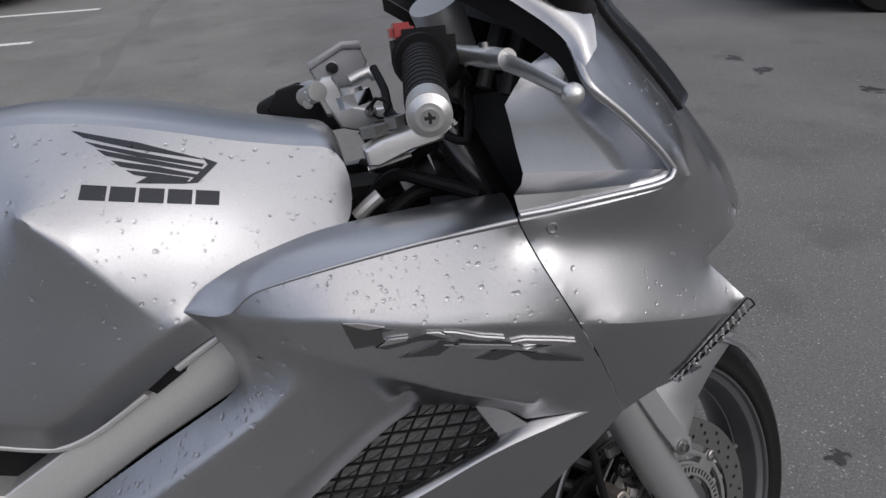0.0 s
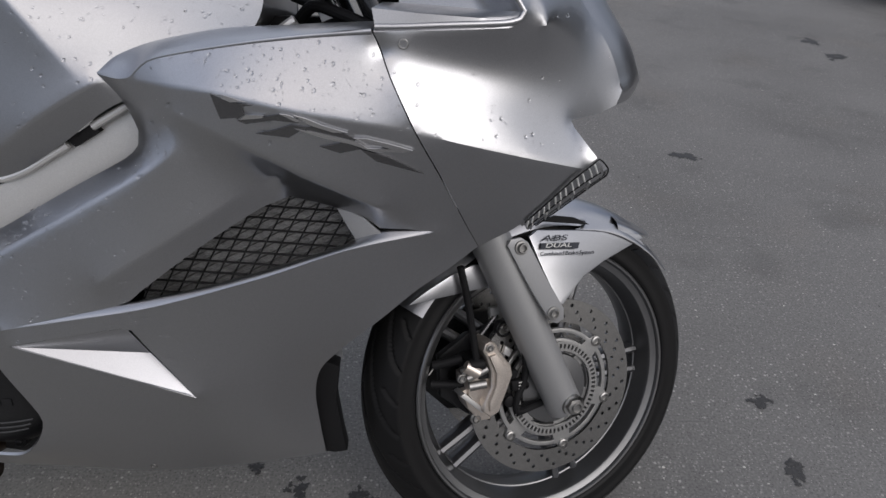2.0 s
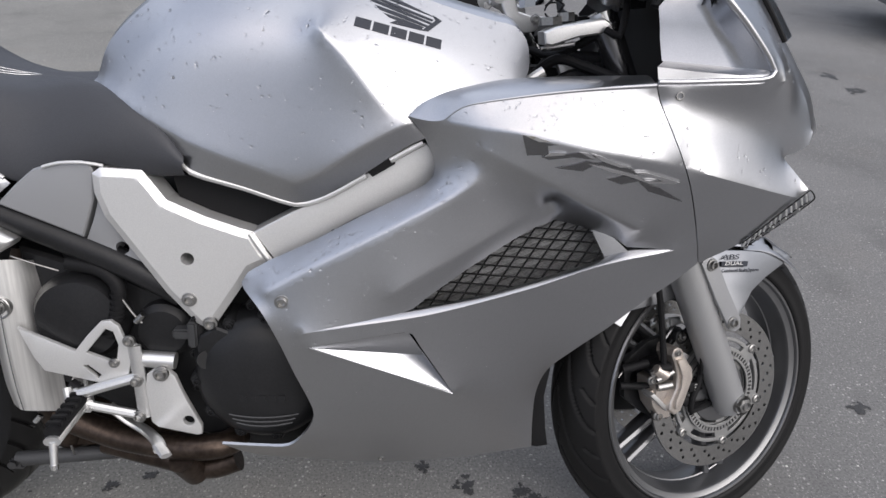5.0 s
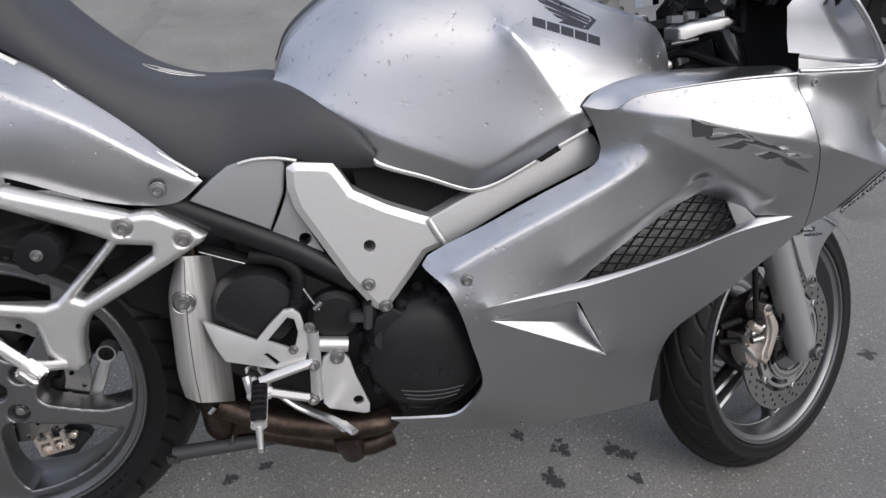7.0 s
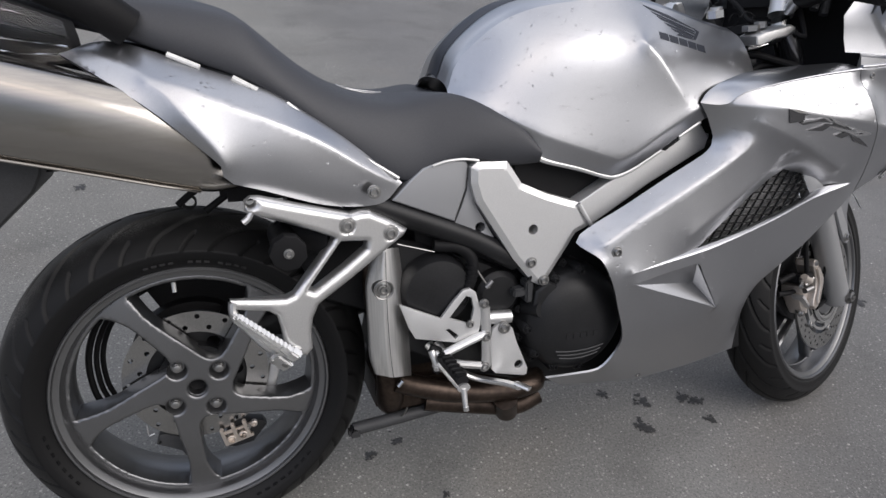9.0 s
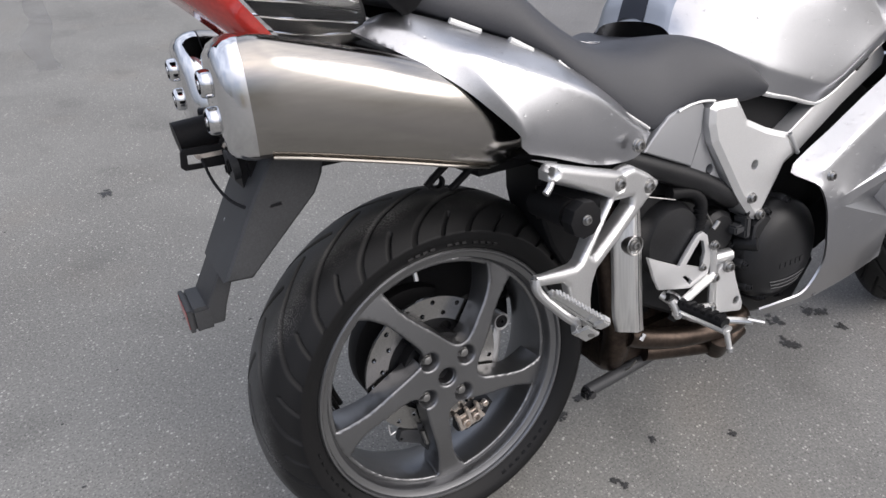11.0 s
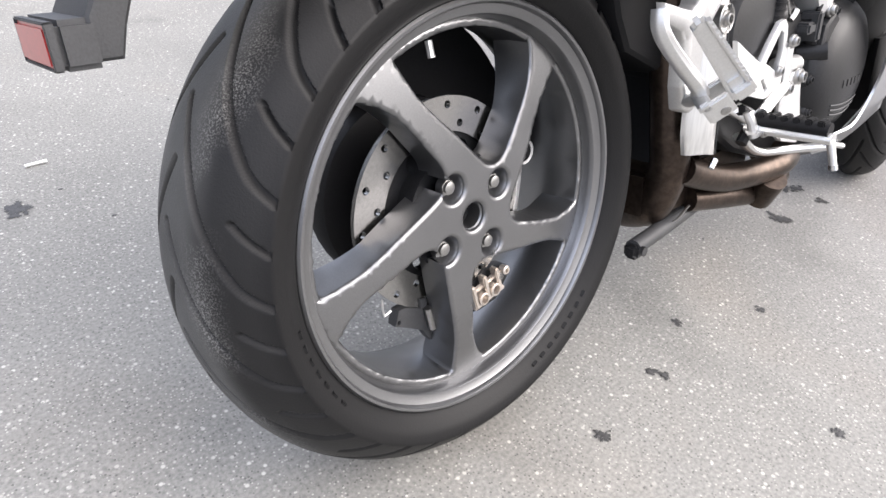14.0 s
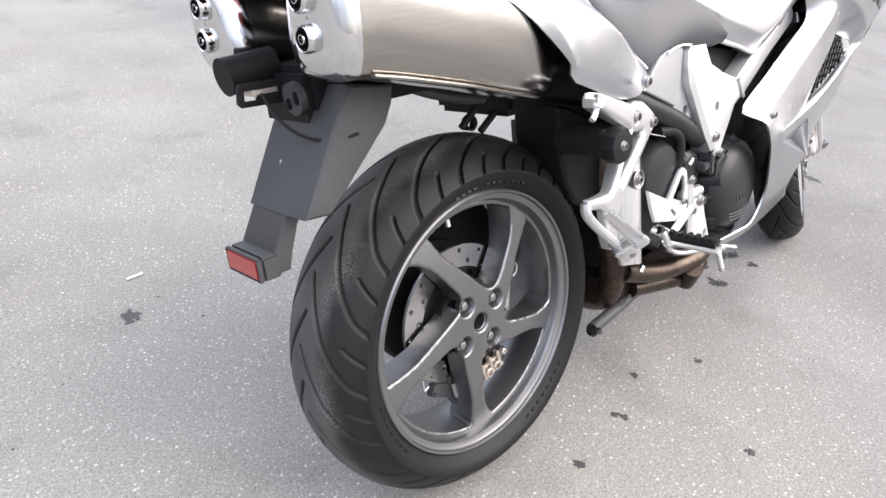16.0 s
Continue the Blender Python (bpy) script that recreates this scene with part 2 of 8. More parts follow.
def asphalt_material():
    m = bpy.data.materials.new("worn_asphalt")
    m.use_nodes = True
    n, l = m.node_tree.nodes, m.node_tree.links
    b = n["Principled BSDF"]
    co = n.new("ShaderNodeTexCoord")

    def noise_tex(size, detail):
        t = n.new("ShaderNodeTexNoise")
        t.inputs["Scale"].default_value, t.inputs["Detail"].default_value = size, detail
        l.new(co.outputs["Object"], t.inputs["Vector"])
        return t.outputs["Fac"]

    def ramp(src, *stops):
        r = n.new("ShaderNodeValToRGB")
        e = r.color_ramp.elements
        while len(e) < len(stops):
            e.new(0.5)
        for k, (p, c) in enumerate(stops):
            e[k].position, e[k].color = p, (*c, 1)
        l.new(src, r.inputs["Fac"])
        return r.outputs["Color"]

    def mix(mode, fac, a, c):
        x = n.new("ShaderNodeMixRGB")
        x.blend_type = mode
        if isinstance(fac, float):
            x.inputs["Fac"].default_value = fac
        else:
            l.new(fac, x.inputs["Fac"])
        l.new(a, x.inputs["Color1"])
        l.new(c, x.inputs["Color2"])
        return x.outputs["Color"]

    base = ramp(noise_tex(1.3, 7), (0.3, (0.14, 0.1375, 0.134)), (0.7, (0.195, 0.192, 0.187)))
    fine = ramp(noise_tex(180, 3), (0.3, (0.74, 0.74, 0.74)), (0.7, (1.24, 1.24, 1.22)))
    c = mix("MULTIPLY", 1.0, base, fine)
    v = n.new("ShaderNodeTexVoronoi")
    v.inputs["Scale"].default_value = 85
    l.new(co.outputs["Object"], v.inputs["Vector"])
    stone = ramp(v.outputs["Distance"], (0.16, (1, 1, 1)), (0.30, (0, 0, 0)))
    pick = ramp(v.outputs["Color"], (0.56, (0, 0, 0)), (0.66, (1, 1, 1)))
    light = n.new("ShaderNodeRGB")
    light.outputs[0].default_value = (0.42, 0.412, 0.39, 1)
    both = mix("MULTIPLY", 1.0, stone, pick)
    patch = ramp(noise_tex(5, 4), (0.38, (0.3, 0.3, 0.3)), (0.62, (0.95, 0.95, 0.95)))
    c = mix("MIX", mix("MULTIPLY", 1.0, both, patch), c, light.outputs[0])
    w = n.new("ShaderNodeTexVoronoi")
    w.inputs["Scale"].default_value = 210
    l.new(co.outputs["Object"], w.inputs["Vector"])
    chip = mix("MULTIPLY", 1.0, ramp(w.outputs["Distance"], (0.2, (1, 1, 1)), (0.36, (0, 0, 0))), ramp(w.outputs["Color"], (0.6, (0, 0, 0)), (0.7, (0.6, 0.6, 0.6))))
    c = mix("MIX", chip, c, light.outputs[0])
    pit = mix("MULTIPLY", 1.0, ramp(w.outputs["Distance"], (0.2, (1, 1, 1)), (0.4, (0, 0, 0))), ramp(w.outputs["Color"], (0.3, (0.7, 0.7, 0.7)), (0.36, (0, 0, 0))))
    tar = n.new("ShaderNodeRGB")
    tar.outputs[0].default_value = (0.055, 0.054, 0.053, 1)
    c = mix("MIX", pit, c, tar.outputs[0])
    brown = ramp(noise_tex(2.3, 6), (0.55, (1, 1, 1)), (0.75, (1.02, 0.985, 0.955)))
    c = mix("MULTIPLY", 1.0, c, brown)
    damp = ramp(noise_tex(3.1, 5), (0.56, (1, 1, 1)), (0.72, (0.8, 0.8, 0.8)))
    c = mix("MULTIPLY", 1.0, c, damp)
    # the asphalt gets darker towards +x, with a wandering border
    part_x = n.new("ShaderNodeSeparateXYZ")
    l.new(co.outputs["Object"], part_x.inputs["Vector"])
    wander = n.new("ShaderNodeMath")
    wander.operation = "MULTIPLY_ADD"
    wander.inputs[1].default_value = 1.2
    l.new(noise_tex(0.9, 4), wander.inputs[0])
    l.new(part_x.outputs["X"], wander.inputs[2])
    front_tone = ramp(wander.outputs["Value"], (0.0, (1.03, 1.03, 0.99)), (1.0, (0.82, 0.82, 0.825)))
    run = front_tone.node.inputs["Fac"].links[0]
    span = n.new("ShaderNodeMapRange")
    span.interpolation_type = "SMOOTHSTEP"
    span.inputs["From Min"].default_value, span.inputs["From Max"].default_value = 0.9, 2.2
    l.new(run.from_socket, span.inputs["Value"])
    l.new(span.outputs["Result"], front_tone.node.inputs["Fac"])
    c = mix("MULTIPLY", 1.0, c, front_tone)
    l.new(c, b.inputs["Base Color"])
    b.inputs["Roughness"].default_value = 0.82
    bp = n.new("ShaderNodeBump")
    bp.inputs["Strength"].default_value, bp.inputs["Distance"].default_value = 0.32, 0.005
    l.new(noise_tex(160, 4), bp.inputs["Height"])
    l.new(bp.outputs["Normal"], b.inputs["Normal"])
    return m


ASPHALT = asphalt_material()
STAIN = mat("oil_stain", (0.035, 0.0345, 0.034), 0.0, 0.55, grain=0.3, grain_scale=200)


# ---- mesh helpers ----
def smooth_mesh(me, angle=35):
    for p in me.polygons:
        p.use_smooth = True
    me.set_sharp_from_angle(angle=radians(angle))


def part(name, bm, material, parent, label="", m=None, angle=35):
    """Links a bmesh, or a mesh, as one mesh object under a thing or a part."""
    if isinstance(bm, bpy.types.Mesh):
        me = bm
    else:
        me = bpy.data.meshes.new(name)
        bm.to_mesh(me)
        bm.free()
        me.materials.append(material)
        smooth_mesh(me, angle)
    ob = new(name, me)
    ob.parent = parent
    if m is not None:
        ob.matrix_basis = m
    if label:
        ob["label"] = label
    return ob


def curve(pts, step=0.01, closed=False):
    """Points along a smooth curve through pts (any dimension)."""
    p = np.array(pts, float)
    if len(p) == 2 and not closed:
        k = max(1, int(np.linalg.norm(p[1] - p[0]) / step))
        return [p[0] + (p[1] - p[0]) * i / k for i in range(k + 1)]
    q = np.vstack([p[-1], p, p[0], p[1]]) if closed else np.vstack([2 * p[0] - p[1], p, 2 * p[-1] - p[-2]])
    out = []
    for i in range(1, len(q) - 2):
        a, b, c, d = q[i - 1], q[i], q[i + 1], q[i + 2]
        ln = np.linalg.norm(c - b)
        k = max(1, int(round(ln / step)))
        ta = (c - a) * min(1, 2 * ln / (ln + np.linalg.norm(b - a) + 1e-9)) * 0.5
        tb = (d - b) * min(1, 2 * ln / (ln + np.linalg.norm(d - c) + 1e-9)) * 0.5
        for j in range(k):
            t = j / k
            out.append((2 * t**3 - 3 * t**2 + 1) * b + (t**3 - 2 * t**2 + t) * ta + (3 * t**2 - 2 * t**3) * c + (t**3 - t**2) * tb)
    if not closed:
        out.append(p[-1])
    return out


def chain(curves, step=0.01):
    """A closed outline from smooth curves that meet in corners."""
    out = []
    for c in curves:
        out += curve(c, step)[:-1]
    return out


def inside(poly, pts):
    """Which of pts (n, 2) lie in the polygon."""
    res = np.zeros(len(pts), bool)
    x, y = pts[:, 0], pts[:, 1]
    for (x1, y1), (x2, y2) in zip(poly, np.roll(poly, -1, 0)):
        if y1 == y2:
            continue
        hit = ((y1 > y) != (y2 > y)) & (x < (x2 - x1) * (y - y1) / (y2 - y1) + x1)
        res ^= hit
    return res


def fit_field(ctrl):
    """A surface y(x, z) through control points."""
    p, y = ctrl[:, (0, 2)], ctrl[:, 1]
    n = len(p)
    r = np.linalg.norm(p[:, None] - p[None], axis=2)
    A = np.zeros((n + 3, n + 3))
    A[:n, :n] = -r + 1e-4 * np.eye(n)
    A[:n, n], A[:n, n + 1:] = 1, p
    A[n:, :n] = A[:n, n:].T
    w = np.linalg.solve(A, np.concatenate([y, np.zeros(3)]))

    def f(q):
        rr = np.linalg.norm(q[:, None] - p[None], axis=2)
        return -rr @ w[:n] + w[n] + q @ w[n + 1:]
    return f


def panel_mesh(outline, creases=(), soft=(), holes=(), points=(), grid=0.009, passes=14, bulge=0.8):
    """A sheet y(x, z) inside an outline, with sharp creases, soft guide curves and holes (all lists of 3D points). Returns vertices and triangles."""
    out = np.array(chain(outline, 0.012))
    hol = [np.array(chain(h, 0.010)) for h in holes]
    cre = [np.array(curve(c, 0.007)) for c in creases]
    sof = [np.array(curve(c, 0.02)) for c in soft]
    ctrl = np.vstack([out, *hol, *cre, *sof] + ([np.array(points, float)] if len(points) else []))
    keep = [0]
    for i in range(1, len(ctrl)):
        if np.min(np.linalg.norm(ctrl[keep][:, (0, 2)] - ctrl[i, (0, 2)], axis=1)) > 0.003:
            keep.append(i)
    f = fit_field(ctrl[keep])
    poly = out[:, (0, 2)]
    hp = [h[:, (0, 2)] for h in hol]
    lo, hi = poly.min(0), poly.max(0)
    gx, gz = np.meshgrid(np.arange(lo[0], hi[0], grid), np.arange(lo[1], hi[1], grid))
    gx[1::2] += grid / 2
    g = np.column_stack([gx.ravel(), gz.ravel()])
    lines = [poly, *hp, *[c[:, (0, 2)] for c in cre]]
    allp = np.vstack(lines)
    ok = inside(poly, g)
    for h in hp:
        ok &= ~inside(h, g)
    g = g[ok]
    # a narrow band of points along each crease keeps its rounding tight
    flank = []
    for c in cre:
        c2 = c[:, (0, 2)]
        tn = np.gradient(c2, axis=0)
        tn /= np.linalg.norm(tn, axis=1)[:, None] + 1e-9
        for sg in (-0.0036, 0.0036):
            for q in c2 + sg * np.column_stack([-tn[:, 1], tn[:, 0]]):
                if np.min(np.linalg.norm(allp - q, axis=1)) > 0.0033 and (not flank or np.min(np.linalg.norm(np.array(flank) - q, axis=1)) > 0.004):
                    flank.append(q)
    if flank:
        flank = np.array(flank)
        keep_f = inside(poly, flank)
        for h in hp:
            keep_f &= ~inside(h, flank)
        flank = flank[keep_f]
    near = np.vstack([allp, flank]) if len(flank) else allp
    g = g[np.min(np.linalg.norm(g[:, None] - near[None], axis=2), axis=1) > grid * 0.6]
    if len(flank):
        g = np.vstack([g, flank])
    verts, edges = [], []
    for k, ln in enumerate(lines):
        s = len(verts)
        verts += [Vector(v) for v in ln]
        edges += [(s + i, s + i + 1) for i in range(len(ln) - 1)]
        if k <= len(hp):
            edges.append((s + len(ln) - 1, s))
    nfix = len(verts)
    verts += [Vector(v) for v in g]
    from mathutils import geometry
    v2, _, faces, *_ = geometry.delaunay_2d_cdt(verts, edges, [], 0, 1e-5)
    V = np.array([(v.x, v.y) for v in v2])
    tri = np.array([t for t in faces if len(t) == 3])
    cen = V[tri].mean(1)
    ok = inside(poly, cen)
    for h in hp:
        ok &= ~inside(h, cen)
    tri = tri[ok]
    y = f(V)
    far = lambda pts: np.min(np.linalg.norm(V[:, None] - pts[None], axis=2), axis=1)
    hard = far(allp) < 1e-4
    guide = np.vstack([*[c[:, (0, 2)] for c in sof]] + ([np.array(points, float)[:, (0, 2)]] if len(points) else [])) if (len(sof) or len(points)) else None
    held = hard if guide is None else hard | (far(guide) < grid * 0.6)
    # cotangent weights, so that the sheet settles evenly over uneven triangles
    pairs, wts = [], []
    area = np.zeros(len(V))
    for a, b, c in ((0, 1, 2), (1, 2, 0), (2, 0, 1)):
        u, v = V[tri[:, a]] - V[tri[:, c]], V[tri[:, b]] - V[tri[:, c]]
        cross = np.abs(u[:, 0] * v[:, 1] - u[:, 1] * v[:, 0]) + 1e-12
        wt = np.clip((u * v).sum(1) / cross, 0.02, 6)
        pairs += [tri[:, (a, b)], tri[:, (b, a)]]
        wts += [wt, wt]
        np.add.at(area, tri[:, a], cross / 6)
    pairs, wts = np.vstack(pairs), np.concatenate(wts)
    tot = np.bincount(pairs[:, 0], weights=wts, minlength=len(V)) + 1e-12
    edge_v = far(np.vstack([poly, *hp])) < 1e-4
    push = np.where(edge_v, 0, 2 * area * bulge / tot)
    for k in range(602 + passes):
        avg = np.bincount(pairs[:, 0], weights=wts * y[pairs[:, 1]], minlength=len(V)) / tot
        last = k >= 600 + passes
        y = np.where(held if k < 600 else hard if not last else edge_v, y, (0.65 * y + 0.35 * avg) if last else avg - push)
    return np.column_stack([V[:, 0], y, V[:, 1]]), tri


def sheet(verts, tris, thick=0.004, mirror=False):
    """A closed bmesh of a sheet with thickness towards the inside of the machine."""
    v = verts.copy()
    used = np.unique(tris)
    idx = -np.ones(len(v), int)
    idx[used] = range(len(used))
    v, tris = v[used], idx[tris]
    nrm = np.zeros_like(v)
    fn = np.cross(v[tris[:, 1]] - v[tris[:, 0]], v[tris[:, 2]] - v[tris[:, 0]])
    if fn[:, 1].sum() > 0:
        tris = tris[:, ::-1]
        fn = -fn
    for k in range(3):
        np.add.at(nrm, tris[:, k], fn)
    nrm /= np.linalg.norm(nrm, axis=1)[:, None] + 1e-12
    n = len(v)
    back = v - nrm * thick
    edge = {}
    for t in tris:
        for a, b in ((t[0], t[1]), (t[1], t[2]), (t[2], t[0])):
            edge[(a, b)] = edge.get((a, b), 0) + 1
    rim = [(a, b) for a, b in edge if (b, a) not in edge]
    faces = [tuple(map(int, t)) for t in tris] + [tuple(int(i) + n for i in t[::-1]) for t in tris]
    faces += [(int(b), int(a), int(a) + n, int(b) + n) for a, b in rim]
    pts = np.vstack([v, back])
    if mirror:
        pts = pts * (1, -1, 1)
        faces = [f[::-1] for f in faces]
    me = bpy.data.meshes.new("sheet")
    me.from_pydata(pts.tolist(), [], faces)
    bm = bmesh.new()
    bm.from_mesh(me)
    bpy.data.meshes.remove(me)
    return bm


SHEETS = {}


def both_panels(name, material, parent, label="", thick=0.004, angle=24, **kw):
    """The right-hand panel and its twin on the left."""
    v, t = panel_mesh(**kw)
    SHEETS[name] = (v, t)
    a = part(name, sheet(v, t, thick), material, parent, label, angle=angle)
    part(name, sheet(v, t, thick, True), material, parent, label, angle=angle)
    return a


def grid_mesh(rows, wrap_u=False, wrap_v=False, cap=False):
    """A bmesh from a grid of points rows[v][u]."""
    P = np.array(rows, float)
    nv, nu = P.shape[:2]
    faces = []
    for j in range(nv if wrap_v else nv - 1):
        for i in range(nu if wrap_u else nu - 1):
            a, b = j * nu + i, j * nu + (i + 1) % nu
            c, d = ((j + 1) % nv) * nu + (i + 1) % nu, ((j + 1) % nv) * nu + i
            faces.append((a, b, c, d))
    if cap and wrap_u:
        faces.append(tuple(range(nu))[::-1])
        faces.append(tuple(range((nv - 1) * nu, nv * nu)))
    me = bpy.data.meshes.new("grid")
    me.from_pydata(P.reshape(-1, 3).tolist(), [], faces)
    bm = bmesh.new()
    bm.from_mesh(me)
    bpy.data.meshes.remove(me)
    bmesh.ops.recalc_face_normals(bm, faces=bm.faces[:])
    return bm


def resample(pts, n):
    p = np.array(curve(pts, 0.004))
    d = np.concatenate([[0], np.cumsum(np.linalg.norm(np.diff(p, axis=0), axis=1))])
    s = np.linspace(0, d[-1], n)
    return np.column_stack([np.interp(s, d, p[:, k]) for k in range(p.shape[1])])


def loft(rows, nu=40, nv=6):
    """A smooth sheet over curves that run side by side."""
    R = np.array([resample(r, nu) for r in rows])
    cols = []
    for i in range(nu):
        c = R[:, i]
        q = np.vstack([2 * c[0] - c[1], c, 2 * c[-1] - c[-2]])
        o = []
        for k in range(1, len(q) - 2):
            a, b, cc, d = q[k - 1:k + 3]
            for t in np.arange(nv) / nv:
                o.append(0.5 * (2 * b + (cc - a) * t + (2 * a - 5 * b + 4 * cc - d) * t * t + (3 * b - a - 3 * cc + d) * t**3))
        o.append(c[-1])
        cols.append(o)
    return grid_mesh(np.array(cols).transpose(1, 0, 2))


def tube(pts, r, seg=12, step=0.012, flat=(1.0, 1.0)):
    """A round bar or hose along a smooth curve; r is a radius or one for each end."""
    p = np.array(curve(pts, step))
    t = np.gradient(p, axis=0)
    t /= np.linalg.norm(t, axis=1)[:, None]
    up = np.array([0, 1.0, 0]) if abs(t[0][1]) < 0.9 else np.array([1.0, 0, 0])
    rows = []
    ra = np.linspace(r[0], r[1], len(p)) if isinstance(r, tuple) else np.full(len(p), r)
    for k in range(len(p)):
        up = up - t[k] * (up @ t[k])
        up /= np.linalg.norm(up)
        sd = np.cross(t[k], up)
        rows.append([p[k] + ra[k] * (flat[0] * math.cos(a) * up + flat[1] * math.sin(a) * sd) for a in np.linspace(0, 2 * math.pi, seg, endpoint=False)])
    return grid_mesh(rows, wrap_u=True, cap=True)


def lathe(profile, n=64, center=(0, 0, 0), closed=False):
    """A turned body about the y axis; the profile is (y, radius) pairs."""
    rows = []
    for y, r in profile:
        rows.append([(center[0] + r * math.cos(a), center[1] + y, center[2] + r * math.sin(a)) for a in np.linspace(0, 2 * math.pi, n, endpoint=False)])
    bm = grid_mesh(rows, wrap_u=True, wrap_v=closed)
    if not closed:
        bm.verts.ensure_lookup_table()
        for k in (0, len(profile) - 1):
            if profile[k][1] < 0.003:
                bm.faces.new(bm.verts[k * n:(k + 1) * n])
        bmesh.ops.recalc_face_normals(bm, faces=bm.faces[:])
    return bm


def plate(poly, y0, y1, holes=(), bevel=0.002, lean=None, seg=2):
    """A plate cut to an outline in (x, z), from y0 to y1, with holes and broken edges; lean = (slope, x0) slants it in y."""
    from mathutils import geometry
    lines = [np.array(poly, float)] + [np.array(h, float) for h in holes]
    verts, edges = [], []
    for ln in lines:
        s = len(verts)
        verts += [Vector(v) for v in ln]
        edges += [(s + i, s + (i + 1) % len(ln)) for i in range(len(ln))]
    v2, _, faces, *_ = geometry.delaunay_2d_cdt(verts, edges, [], 0, 1e-6)
    V = np.array([(v.x, v.y) for v in v2])
    tri = np.array(faces)
    cen = V[tri].mean(1)
    ok = inside(lines[0], cen)
    for h in lines[1:]:
        ok &= ~inside(h, cen)
    tri = tri[ok]
    bm = bmesh.new()
    a = [bm.verts.new((x, y0, z)) for x, z in V]
    b = [bm.verts.new((x, y1, z)) for x, z in V]
    cnt = {}
    for t in tri:
        bm.faces.new([a[i] for i in t])
        bm.faces.new([b[i] for i in t[::-1]])
        for i, j in ((t[0], t[1]), (t[1], t[2]), (t[2], t[0])):
            cnt[(i, j)] = 1
    for i, j in cnt:
        if (j, i) not in cnt:
            bm.faces.new((a[j], a[i], b[i], b[j]))
    for v in [v for v in bm.verts if not v.link_faces]:
        bm.verts.remove(v)
    bmesh.ops.recalc_face_normals(bm, faces=bm.faces[:])
    if bevel:
        es = [e for e in bm.edges if len(e.link_faces) == 2 and e.calc_face_angle(0) > 1.0 and abs(e.verts[0].co.y - e.verts[1].co.y) < 1e-6]
        bmesh.ops.bevel(bm, geom=es, offset=bevel, segments=seg, affect="EDGES", profile=0.6, clamp_overlap=True)
    if lean:
        for v in bm.verts:
            v.co.y += lean[0] * (v.co.x - lean[1])
    return bm


